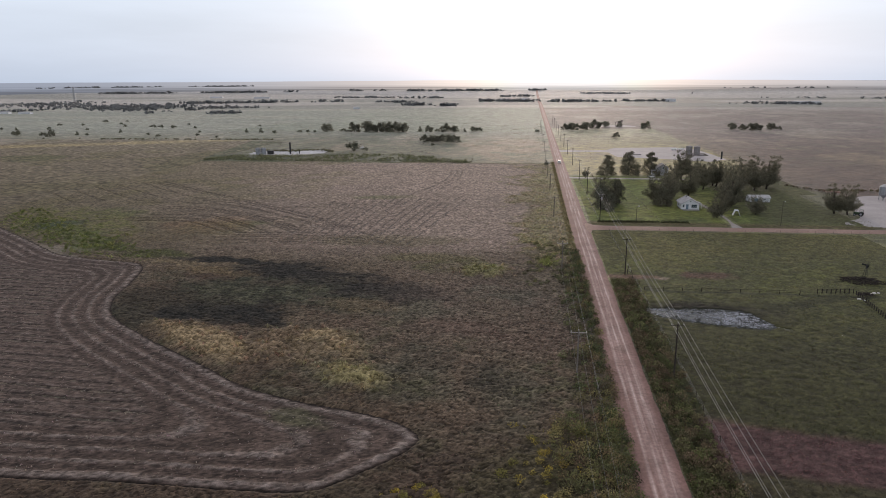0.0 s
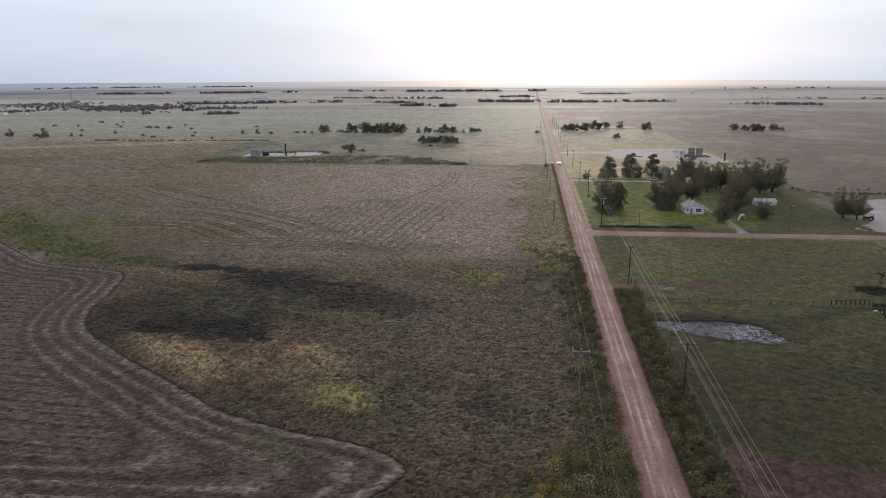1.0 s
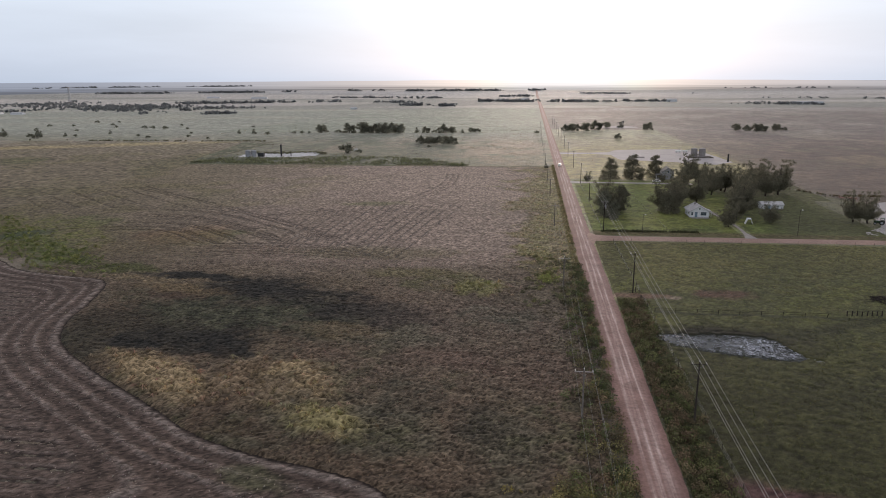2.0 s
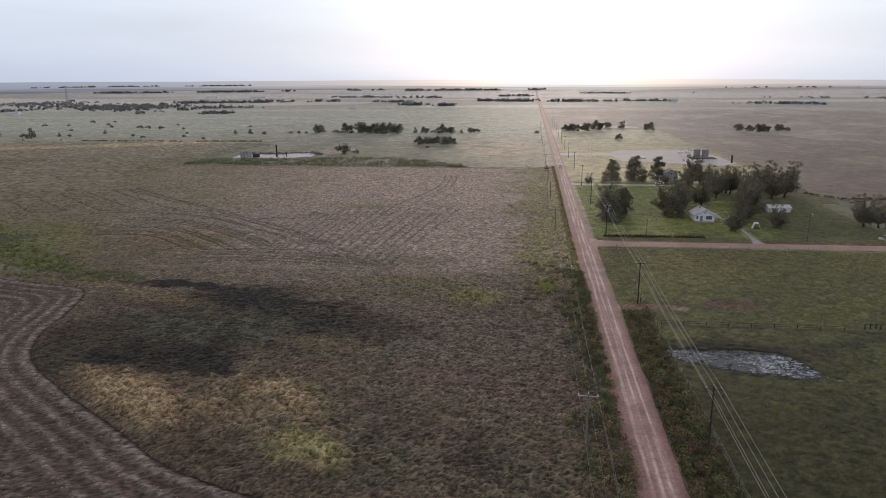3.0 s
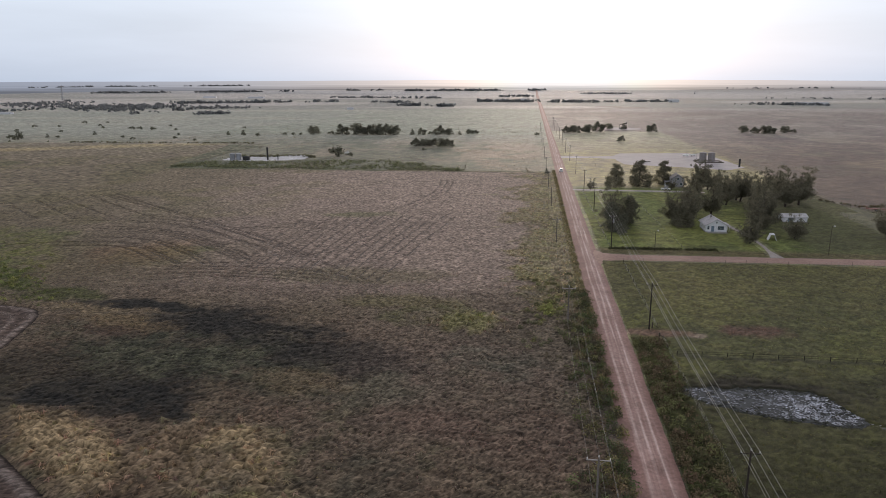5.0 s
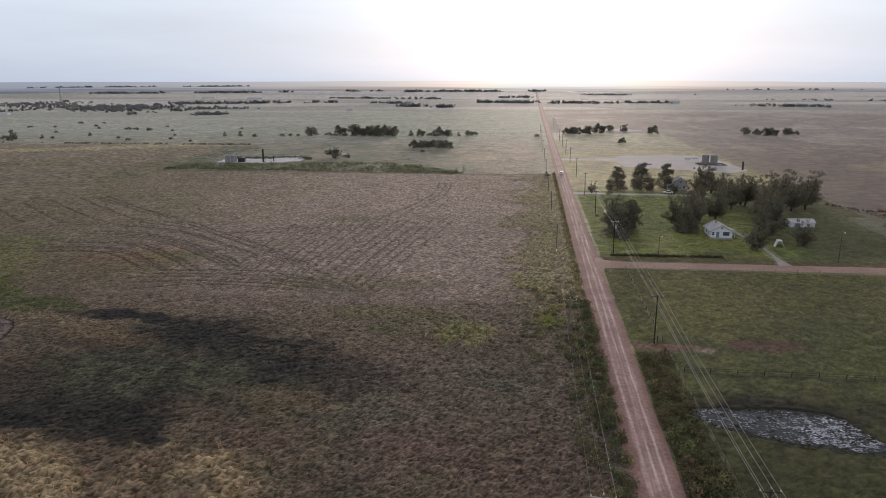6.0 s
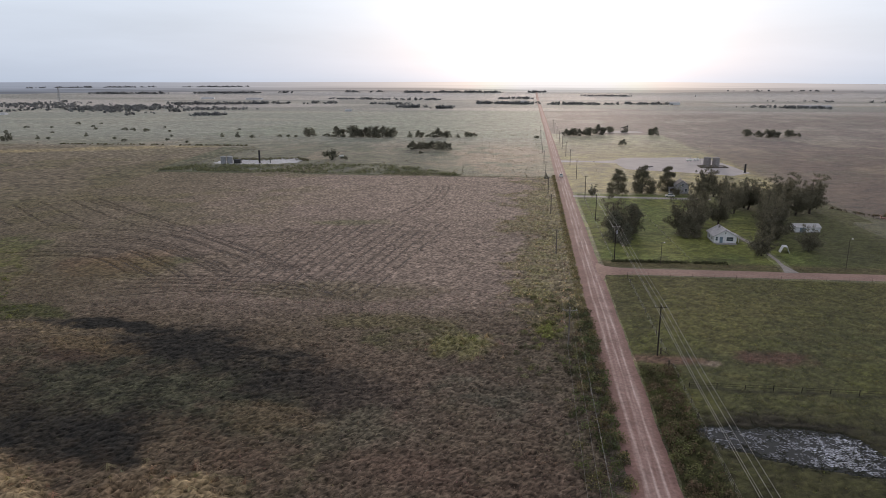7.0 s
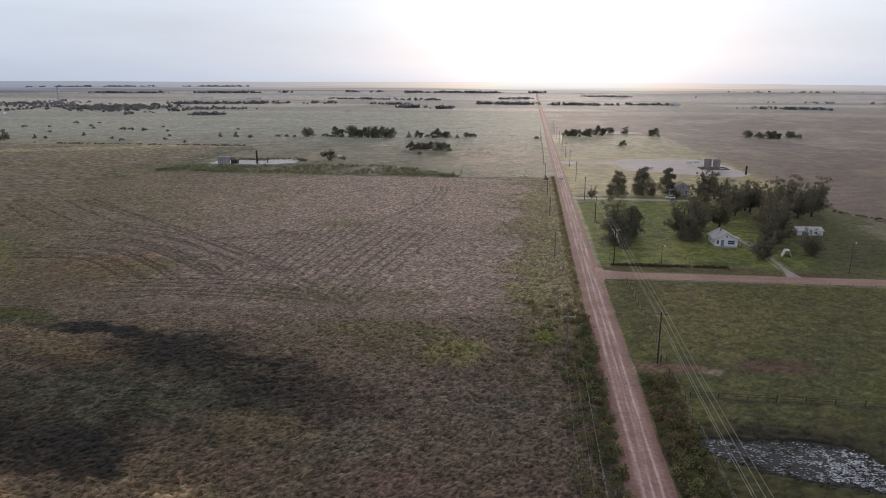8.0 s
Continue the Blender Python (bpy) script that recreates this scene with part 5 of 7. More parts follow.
def cut_field():
    """The cut field: bands of straw follow its edge, dark furrows cross the rest."""
    X, Y, rng = jittered(np.arange(-236, -13, 0.52), grow_rows(73, 262, 0.30, 0.0012), 21)
    d = row_depth(X, Y) + (vnoise(X, Y, 2.2, 481) - 0.5) * 0.5
    n1, n2 = vnoise(X, Y, 0.9, 482, 2), vnoise(X, Y, 7, 483)
    head = 1 - step(13.4, 15.2, d + (n2 - 0.5) * 2.5)
    band = 0.5 + 0.5 * np.sin((d - 0.75) * 2 * math.pi / 3.3)
    band = step(0.7, 0.93, band) * (0.5 + 0.5 * step(0.3, 0.6, n2))
    band = np.maximum(band, step(0.35, 0.8, d) * (1 - step(1.7, 2.4, d)))
    at = (Y + 0.047 * X - 84.1 + (vnoise(X, Y, 3, 484) - 0.5) * 0.45 + (vnoise(X, Y, 25, 488) - 0.5) * 1.0) / 3.185
    order = np.floor(at)
    deep = 0.45 + 0.55 * hash2(order, order * 0, 7)
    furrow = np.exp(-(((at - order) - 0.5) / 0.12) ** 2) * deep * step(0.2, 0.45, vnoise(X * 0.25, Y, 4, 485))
    ridge = (0.5 - 0.5 * np.cos((at - order) * 2 * math.pi * 3)) * 0.25 + np.exp(-(((at - order) - 0.72) / 0.06) ** 2) * 0.8 * deep
    straw = (band * head + ridge * (1 - head)) * (0.35 + 1.3 * (n1 - 0.25)).clip(0, 1.15)
    furrow = furrow * (1 - head)
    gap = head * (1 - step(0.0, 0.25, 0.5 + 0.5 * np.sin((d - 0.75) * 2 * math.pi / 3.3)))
    soil = np.array([0.112, 0.080, 0.066]) * (0.8 + 0.4 * n2)[..., None]
    C = soil + (np.array([0.27, 0.222, 0.196]) - soil) * (0.85 * straw).clip(0, 1)[..., None]
    # furrows and the gaps between bands are multiplied darker
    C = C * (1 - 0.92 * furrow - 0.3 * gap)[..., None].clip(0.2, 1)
    green = spot(X, Y, -36, 96, 6, 3, -20) * 0.5
    C = C * (1 - green[..., None]) + np.array([0.10, 0.11, 0.055]) * green[..., None]
    # shadow of the bordering grass painted along the field's edge
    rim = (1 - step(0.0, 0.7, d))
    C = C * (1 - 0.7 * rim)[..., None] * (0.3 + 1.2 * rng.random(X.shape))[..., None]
    Z = 0.02 + 0.24 * straw * (0.2 + 1.2 * n1) + 0.10 * (n1 - 0.4) + 0.07 * rng.random(X.shape) - 0.16 * furrow
    Z = np.where(d > -0.3, Z, -0.08)
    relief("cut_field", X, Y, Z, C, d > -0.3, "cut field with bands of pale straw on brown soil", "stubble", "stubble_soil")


grass_mat()
crop_mat()
cut_field()


def meadow():
    rng = np.random.default_rng(5)
    x, y = scatter(46000, -150, 14.5, 56, 228, rng, 0.15)
    out = field_depth(x, y) < -0.6
    x, y = x[out], y[out]
    tall = tall_spots(x, y)
    lump = tussocks(x, y, tall)
    keep = rng.random(len(x)) < 0.15 + 1.2 * lump
    x, y, lump, tall = x[keep], y[keep], lump[keep], tall[keep]
    size = 0.2 + 0.3 * lump + 0.35 * tall
    tufts("rough_grass", x, y, size, 6, "rough brown tussock grass with grey-green patches", rng, 0.07, z=0.18, vary=0.22, col=cover(x, y) * (1.35 - 0.2 * step(185, 212, y) + 0.35 * tall)[:, None])
    tx, ty = scatter(15000, -86, 0, 100, 200, rng)
    high = tall_spots(tx, ty)
    keep = (rng.random(len(tx)) < high * 0.9) & (vnoise(tx, ty, 2.6, 52, 2) > 0.44) & (field_depth(tx, ty) < -0.8)
    tx, ty = tx[keep], ty[keep]
    tufts("tall_grass", tx, ty, 0.8 + 0.6 * rng.random(len(tx)), 22, "tall pale yellow bunch grass", rng, 0.095, 0.6, 0.3, pale=1.55)
    x, y = scatter(9000, -430, -212, 225, 600, rng, 0.6)
    out = field_depth(x, y) < -0.5
    x, y = x[out], y[out]
    tufts("crop_stubble_beyond", x, y, 0.25 + 0.25 * rng.random(len(x)), 4, "short green-brown crop plants farther off", rng, 0.2, 0.9, 0.3, pale=1.2, z=0.1)
    x, y = scatter(16000, 25, 112, 78, 248, rng, 0.25)
    dry = ~POND(x, y, 1.2)
    x, y = x[dry], y[dry]
    tufts("pasture_grass", x, y, 0.18 + 0.26 * vnoise(x, y, 3, 61), 4, "short grazed green pasture grass", rng, 0.09, 0.95, 0.25, pale=1.4, z=0.06)
    x, y = scatter(9000, 24.5, 130, 258, 390, rng, 0.3)
    x, y = x[np.abs(x - 77.2) > 2.4], y[np.abs(x - 77.2) > 2.4]
    tufts("lawn_grass", x, y, 0.12 + 0.15 * rng.random(len(x)), 4, "mown green lawn round the farmhouse", rng, 0.15, 0.95, 0.25, pale=1.5, z=0.04)
    x, y = scatter(19000, -10, 15.5, 197, 452, rng, 0.4)
    keep = rng.random(len(x)) < verge(x, y)
    x, y = x[keep], y[keep]
    tufts("verge_grass", x, y, 0.35 + 0.4 * rng.random(len(x)), 7, "tall yellow-green roadside grass", rng, 0.16, 0.7, 0.35, pale=1.7)
    # loose straw left in the cut field
    x, y = scatter(60000, -130, -14, 72, 190, rng)
    d = row_depth(x, y)
    wave = np.where(d < 14, np.sin((d - 0.75) * 2 * math.pi / 3.3), -0.4)
    keep = (d > 1.0) & (rng.random(len(x)) < 0.06 + 0.8 * step(0.35, 1.1, wave))
    x, y = x[keep], y[keep]
    tufts("cut_straw", x, y, 0.14 + 0.14 * rng.random(len(x)), 5, "pale straw left in rows on brown soil", rng, 0.06, 1.2, 0.3, np.tile((0.33, 0.27, 0.235), (len(x), 1)), z=0.08)
    # dark weeds at the pond's rim and between the floating leaves
    x, y = scatter(11000, 26, 60, 143, 168, rng)
    rim = POND(x, y, 1.35) & (~POND(x, y, 0.85) | (vnoise(x, y, 1.6, 71, 2) > 0.62))
    x, y = x[rim], y[rim]
    tufts("pond_weeds", x, y, 0.10 + 0.16 * rng.random(len(x)), 5, "dark water weeds at the pond's rim", rng, 0.07, 1.0, 0.3, np.tile((0.045, 0.05, 0.03), (len(x), 1)), 0.03)
    # pale leaves that float on the water, thickest at the east end
    x, y = scatter(30000, 26, 60, 143, 168, rng)
    east = spot(x, y, 49.8, 153.0, 7.0, 6.0, 0, 0.4)
    thick = 0.26 + 1.0 * east + 0.12 * spot(x, y, 34, 157.5, 5, 3.2)
    thick = thick * (0.15 + 1.4 * step(0.42, 0.58, vnoise(x, y, 1.0, 73, 2)))
    keep = POND(x, y, 0.98) & (rng.random(len(x)) < thick)
    x, y = x[keep], y[keep]
    n = len(x)
    a, r = rng.random(n) * 6.28, 0.05 + 0.13 * rng.random(n) ** 2
    ang = a[:, None] + np.array([0, 1.3, 2.5, 3.9, 5.1])[None]
    rr = r[:, None] * (0.6 + 0.7 * rng.random((n, 5)))
    V = np.stack([x[:, None] + rr * 1.5 * np.cos(ang), y[:, None] + rr * 0.8 * np.sin(ang), 0.045 + 0.05 * rng.random((n, 5))], -1).reshape(-1, 3)
    T = np.tile((0.50, 0.52, 0.58), (n * 5, 1)) * np.repeat((0.35 + 0.7 * rng.random((n, 1))) * (1 + 0.6 * east[keep][:, None]), 5, 0)
    tagged(new("floating_leaves", poly_mesh("floating_leaves", V, np.arange(n * 5).reshape(-1, 5), "grass", T)), "small pale leaves floating on the pond", "water weed", kind="stuff")


def POND(x, y, size=1.0):
    """Whether a place lies within the pond's outline, which runs to a point in the south-east."""
    mid = np.interp(x, [28, 32, 41, 48.5, 53, 58], [157.6, 156.4, 154.4, 153.9, 152.3, 147.5])
    half = np.interp(x, [28, 29.5, 32, 41, 48.5, 50.5, 53, 55.5, 57], [0.1, 1.8, 3.2, 4.8, 5.5, 6.0, 5.0, 1.2, 0.1]) * size
    return np.abs(y - mid) + (vnoise(x, y, 2.5, 77) - 0.5) * 2.2 < half


pasture_mat()
meadow()


def brush(name, x, y, R, palette, leaves, size, label, rng):
    """Low bushes of small leaf sprays."""
    k = rng.choice(len(palette), len(x))
    base = np.array(palette)[k] * np.array([2.2, 1.95, 1.75]) * (1 + 0.2 * rng.normal(size=(len(x), 1))).clip(0.5, 1.6)
    C = np.stack([x, y, R * 0.55], 1)
    V, F, which = leaf_cloud(C, R, leaves, size, rng, 0.45, 0.6)
    V[:, 2] = np.maximum(V[:, 2], 0.01)
    T = np.repeat(base[which], 4, 0)
    tagged(new(name, poly_mesh(name, V, F, "brush", T)), label, "brush", kind="stuff")


def roadside():
    rng = np.random.default_rng(9)
    n = 1150
    y = 58 + 156 * rng.random(n) ** 1.1
    x = 16.9 - np.abs(rng.normal(size=n)) * 3.4
    dark = [(0.05, 0.058, 0.034), (0.055, 0.075, 0.036), (0.04, 0.058, 0.03), (0.065, 0.06, 0.042), (0.06, 0.078, 0.034), (0.045, 0.045, 0.036), (0.075, 0.074, 0.04), (0.09, 0.09, 0.045), (0.09, 0.072, 0.05)]
    brush("roadside_brush", x, y, 0.32 + 1.1 * rng.random(n) ** 1.9, dark, 54000, 0.28, "dark green-brown weeds along the road edge", rng)
    n = 1250
    y = 58 + 123 * rng.random(n) ** 1.1
    x = 24.2 + (4.2 + 3.5 * vnoise(y, y * 0, 9, 142)) * rng.random(n) ** 1.7
    red = [(0.044, 0.05, 0.028), (0.07, 0.056, 0.04), (0.06, 0.058, 0.036), (0.072, 0.084, 0.04), (0.085, 0.074, 0.05), (0.052, 0.066, 0.03)]
    brush("ditch_brush", x, y, 0.3 + 1.0 * rng.random(n) ** 1.8, red, 56000, 0.29, "dark rank weeds in the roadside ditch", rng)
    n = 300
    y = 60 + 42 * rng.random(n) ** 1.3
    x = 15.6 - 10 * rng.random(n) ** 1.4
    brush("green_weeds", x, y, 0.5 + 1.25 * rng.random(n) ** 1.5, [(0.085, 0.095, 0.042), (0.125, 0.12, 0.058), (0.07, 0.08, 0.042), (0.10, 0.085, 0.05), (0.055, 0.06, 0.034)], 32000, 0.25, "leafy green weeds beside the road", rng)
    n = 440
    y = 158 + 72 * rng.random(n)
    x = 15.0 - 15 * rng.random(n) ** 1.3
    keep = vnoise(x, y, 6, 141) > 0.47
    brush("verge_bushes", x[keep], y[keep], 0.3 + 0.7 * rng.random(keep.sum()) ** 1.5, [(0.065, 0.075, 0.048), (0.08, 0.088, 0.055), (0.06, 0.06, 0.042), (0.10, 0.11, 0.055)], 15000, 0.28,
          "grey-green bushes in the roadside grass", rng)
    n = 26
    x, y = 7.5 + 2.2 * rng.normal(size=n), 200 + 3.2 * rng.normal(size=n)
    brush("bright_bush", x, y, 0.5 + 0.5 * rng.random(n), [(0.115, 0.145, 0.05), (0.13, 0.155, 0.058)], 2600, 0.26, "yellow-green bush beside the road", rng)
    n = 85
    y = 74 + 24 * rng.random(n)
    x = np.where(rng.random(n) < 0.3, -13 + 3 * rng.normal(size=n), 4.5 + 2.6 * rng.normal(size=n))
    y = np.where(x < -8, 76 + 2.0 * rng.normal(size=n), y)
    brush("yellow_flowers", x, y, 0.35 + 0.75 * rng.random(n) ** 2, [(0.21, 0.18, 0.03), (0.16, 0.145, 0.04), (0.11, 0.115, 0.035)], 9000, 0.17, "bright yellow wildflowers in rough grass", rng)
    n = 4200
    x = -228 + 196 * rng.random(n)
    wide = np.interp(x, [-228, -215, -160, -110, -68, -32], [6, 36, 44, 56, 40, 6])
    y = 449 - 0.03 * x + (wide - 4) * rng.random(n) ** 1.2
    keep = vnoise(x, y, 9, 121) + 0.25 * (rng.random(n) - 0.5) > 0.44
    x, y = x[keep], y[keep]
    brush("pad_weeds", x, y, 0.35 + 0.85 * rng.random(len(x)) ** 2, [(0.085, 0.105, 0.062), (0.11, 0.125, 0.078), (0.07, 0.085, 0.055)], 34000, 0.46, "low green weeds round the well pad", rng)
    n = 16000
    x, y = -330 + 660 * rng.random(n), 452 + 420 * rng.random(n) ** 1.3
    keep = (vnoise(x, y, 16, 122) + 0.4 * (rng.random(n) - 0.5) > 0.5) & (np.abs(x - 20) > 8) & ((x < 56) | (x > 140) | (y < 464) | (y > 575)) & ((x < -216) | (x > -150) | (y < 486) | (y > 545))
    keep &= (x < 20) | (rng.random(n) < 0.12)
    x, y = x[keep], y[keep]
    brush("pasture_scrub", x, y, 0.14 + 0.26 * rng.random(len(x)) ** 3, [(0.10, 0.105, 0.068), (0.12, 0.112, 0.08), (0.085, 0.09, 0.062), (0.14, 0.128, 0.09)], 30000, 0.4, "low scattered tussocks in far pasture", rng)
    n = 150
    x = -212 + 62 * rng.random(n)
    y = np.interp(x, [-212, -200, -186, -176, -163, -150], [512, 520, 518, 526, 528, 516]) + 3.2 * rng.normal(size=n)
    brush("pad_scrub", x, y, 0.45 + 0.75 * rng.random(n), [(0.07, 0.08, 0.05), (0.075, 0.075, 0.058), (0.09, 0.10, 0.062)], 5200, 0.5, "dark scrub along the pad's edge", rng)
    n = 230
    x = -540 + 300 * rng.random(n)
    y = 621 + 2.2 * rng.normal(size=n)
    keep = vnoise(x, y, 22, 135) > 0.48
    brush("field_edge_scrub", x[keep], y[keep], 0.4 + 0.7 * rng.random(keep.sum()), [(0.06, 0.066, 0.042), (0.08, 0.08, 0.055)], 5000, 0.55, "dark scrub along the far field edge", rng)
    n = 1500
    y = 205 + 255 * rng.random(n) ** 1.1
    x = 16.4 - 2.2 * rng.random(n) ** 1.3
    brush("edge_weeds", x, y, 0.22 + 0.32 * rng.random(n), [(0.125, 0.118, 0.07), (0.14, 0.125, 0.08), (0.10, 0.104, 0.055), (0.145, 0.14, 0.075)], 26000, 0.24, "yellow-green weeds along the road edge", rng)
    n = 800
    x = -215 + 98 * rng.random(n)
    y = 258 - 0.78 * (x + 215) + rng.normal(size=n) * 9
    out = field_depth(x, y) < -1.2
    brush("weed_patch", x[out], y[out], 0.35 + 0.55 * rng.random(out.sum()), [(0.08, 0.106, 0.04), (0.105, 0.122, 0.048), (0.06, 0.08, 0.034)], 20000, 0.34, "bright green weeds by the field corner", rng)
    n = 260
    x = 27.5 + 34 * rng.random(n)
    y = side_y(x) + 11.0 + rng.normal(size=n) * 0.55
    brush("hedge", x, y, 0.35 + 0.3 * rng.random(n), [(0.035, 0.042, 0.024), (0.045, 0.05, 0.03)], 10000, 0.24, "low dark hedge along the front of the yard", rng)
    n = 90
    x = 118 + 55 * rng.random(n)
    y = 375 - 1.7 * (x - 125) * (x < 140) - 25.5 * (x >= 140) + rng.normal(size=n)
    brush("fence_row", x, y, 0.35 + 0.5 * rng.random(n), [(0.05, 0.055, 0.03), (0.07, 0.06, 0.04)], 4000, 0.34, "dark weeds along the field fence", rng)


roadside()


# ==== things: lines, fences, buildings ====
def wire_run(name, points, sag, label, group, r=0.017):
    """One conductor, hung from pole to pole."""
    path = []
    for a, b in zip(points, points[1:]):
        for k in range(12):
            t = k / 12
            path.append((a[0] + (b[0] - a[0]) * t, a[1] + (b[1] - a[1]) * t, a[2] + (b[2] - a[2]) * t - sag * 4 * t * (1 - t)))
    path.append(points[-1])
    P = np.array(path)
    ring = np.array([(r, 0, 0), (0, 0, r), (-r, 0, 0), (0, 0, -r)])
    V = (P[:, None] + ring[None]).reshape(-1, 3)
    n = len(P)
    F = [(4 * i + j, 4 * i + (j + 1) % 4, 4 * i + 4 + (j + 1) % 4, 4 * i + 4 + j) for i in range(n - 1) for j in range(4)]
    tagged(new(name, poly_mesh(name, V, F, "wire" if r > 0.015 else "wire_dark")), label, "wire", group)


def power_pole(m, h, arm, arm_mat, label, group, transformer=False, double=False):
    root = thing("power_pole", m, label, "power pole", group)
    part("pole", rodded((0, 0, -0.5), (0, 0, h), 0.17, 0.115, sides=10), "pole_wood" if h > 10 else "weathered_wood", root)
    za = h - 0.45
    for side in ((-1, 1) if double else (1,)):
        cross = part("crossarm", boxed(-arm / 2, arm / 2, 0.10 * side - 0.05, 0.10 * side + 0.05, za - 0.06, za + 0.06, bevel=0.01), arm_mat, root)
        for s in (-1, 1):
            part("brace", rodded((s * arm * 0.3, 0.10 * side, za - 0.06), (0, 0.12 * side, za - 0.75), 0.02, sides=5), "steel_grey", root)
    for x in (-arm / 2 + 0.12, 0.0, arm / 2 - 0.12):
        bm = bmesh.new()
        z = h if x == 0 else za + 0.06
        rod(bm, (x, 0.0 if x == 0 else 0.1, z), (x, 0.0 if x == 0 else 0.1, z + 0.12), 0.02, sides=6)
        rod(bm, (x, 0.0 if x == 0 else 0.1, z + 0.10), (x, 0.0 if x == 0 else 0.1, z + 0.27), 0.09, 0.055, sides=8)
        part("insulator", bm, "porcelain", root)
    if transformer:
        bm = rodded((0.36, 0, h - 2.6), (0.36, 0, h - 1.6), 0.25, sides=12)
        rod(bm, (0.36, 0, h - 1.6), (0.36, 0, h - 1.5), 0.25, 0.12, 12)
        can = part("transformer", bm, "steel_grey", root)
        part("bushing", rodded((0.36, 0, h - 1.5), (0.36, 0, h - 1.25), 0.05, 0.03, sides=6), "porcelain", can)
    return root


EAST = [50, 119.0, 188.0, 263.0, 326, 381, 445, 509, 565, 625, 685, 745, 805, 865]
WEST = [50, 118.8, 190, 268, 336, 389, 455, 522, 590, 655, 720, 785]
east_x = [28.3 - 0.002 * max(0, y - 260) for y in EAST]
west_x = [10.7 + 0.001 * max(0, y - 90) for y in WEST]
east_pole = power_pole(pose(east_x[0], EAST[0], 0), 10.7, 2.4, "pole_wood", "tall dark wooden power pole with one crossarm", "east power line")
for x, y in list(zip(east_x, EAST))[1:]:
    if y == 263.0:
        power_pole(pose(x, y, 0), 11.2, 2.4, "arm_wood", "dark wooden power pole with double crossarm and transformer", "east power line", True, True)
    else:
        copy_thing(east_pole, pose(x, y, 0, 0, 0, RNG.normal() * 2))
west_pole = power_pole(pose(west_x[0], WEST[0], 0), 8.7, 3.0, "arm_wood", "weathered wooden power pole with a pale crossarm", "west power line")
for x, y in list(zip(west_x, WEST))[1:]:
    copy_thing(west_pole, pose(x, y, 0, 0, 0, RNG.normal() * 2))
for dx, dz in ((-1.08, 10.58), (0.0, 10.97), (1.08, 10.58), (0.13, 9.1)):
    wire_run("overhead_wire", [(x + dx, y, dz + (0.5 if y == 263.0 else 0)) for x, y in zip(east_x, EAST)], 0.55, "thin grey overhead wire between the power poles", "east wires")
for dx, dz in ((-1.38, 8.58), (0.0, 8.97), (1.38, 8.58)):
    wire_run("overhead_wire", [(x + dx, y, dz) for x, y in zip(west_x, WEST)], 0.5, "thin grey overhead wire between weathered poles", "west wires", 0.012)


def fence(a, b, gap, label, rails=2, h=1.25, mat="post_wood", rail_r=0.02, thick=0.075, seed=1):
    rng = random.Random(seed)
    a, b = Vector((*a, 0)), Vector((*b, 0))
    root = thing("fence", Matrix.Translation(a), label, "fence", "pasture fences")
    n = max(1, round((b - a).length / gap))
    base = rodded((0, 0, -0.25), (0, 0, h), thick, thick * 0.85, sides=7)
    me = bpy.data.meshes.new("post")
    base.to_mesh(me)
    base.free()
    me.materials.append(MATS[mat])
    for i in range(n + 1):
        p = under(new("post", me), root)
        p.matrix_local = pose(*((b - a) * (i / n)), rng.gauss(0, 2.5), rng.gauss(0, 2.5), rng.random() * 360) @ Matrix.Diagonal((1, 1, 0.9 + 0.2 * rng.random(), 1))
    for k in range(rails):
        z = h * (0.9 - 0.35 * k)
        part("rail" if rail_r > 0.015 else "wire_strand", rodded((0, 0, z), (*(b - a).xy, z), rail_r, sides=5), mat if rail_r > 0.015 else "wire", root)
    return root


fence((31.4, 173.7), (69.7, 173.8), 4.8, "dark wooden post and rail fence across the pasture", 2, 1.2, mat="dead_wood", rail_r=0.018, thick=0.075, seed=2)
fence((74.7, 175.5), (83.7, 176.4), 1.2, "short run of dark wooden corral posts", 1, 1.3, rail_r=0.03, thick=0.13, mat="dead_wood", seed=3)
fence((83.7, 174.9), (81.8, 150.9), 1.3, "dark wooden corral fence running down the pasture", 2, 1.3, rail_r=0.035, thick=0.13, mat="dead_wood", seed=4)
fence((81.8, 150.9), (95.8, 132.2), 1.6, "dark wooden corral fence at the pasture's corner", 2, 1.3, rail_r=0.035, thick=0.13, mat="dead_wood", seed=14)
fence((30.8, 65.6), (30.2, 182), 5.0, "weathered wooden posts with thin wire strands", 3, 1.2, rail_r=0.008, seed=5)
fence((30.2, 189.6), (29.9, 244.3), 5.0, "weathered wooden fence posts beside the road ditch", 3, 1.2, rail_r=0.008, seed=6)
fence((30.1, 247.0), (119.6, 248.8), 6.0, "thin wire fence along the side road", 3, 1.1, rail_r=0.008, thick=0.035, seed=7)
fence((28.1, 266.1), (27.5, 381.4), 6.0, "thin wire fence along the farmyard lawn", 3, 1.1, rail_r=0.008, thick=0.05, seed=8)
fence((51.4, 262.2), (49.1, 336.7), 5.0, "low wire fence between lawn and house yard", 2, 1.0, rail_r=0.008, thick=0.05, seed=9)
fence((127.5, 365.1), (140.7, 339.9), 4.0, "dark fence posts along the brown field", 2, 1.2, rail_r=0.012, thick=0.07, seed=10)
fence((14.3, 66.8), (13.6, 183), 5.5, "old wooden posts with thin wire in tall weeds", 2, 1.15, rail_r=0.008, seed=11)


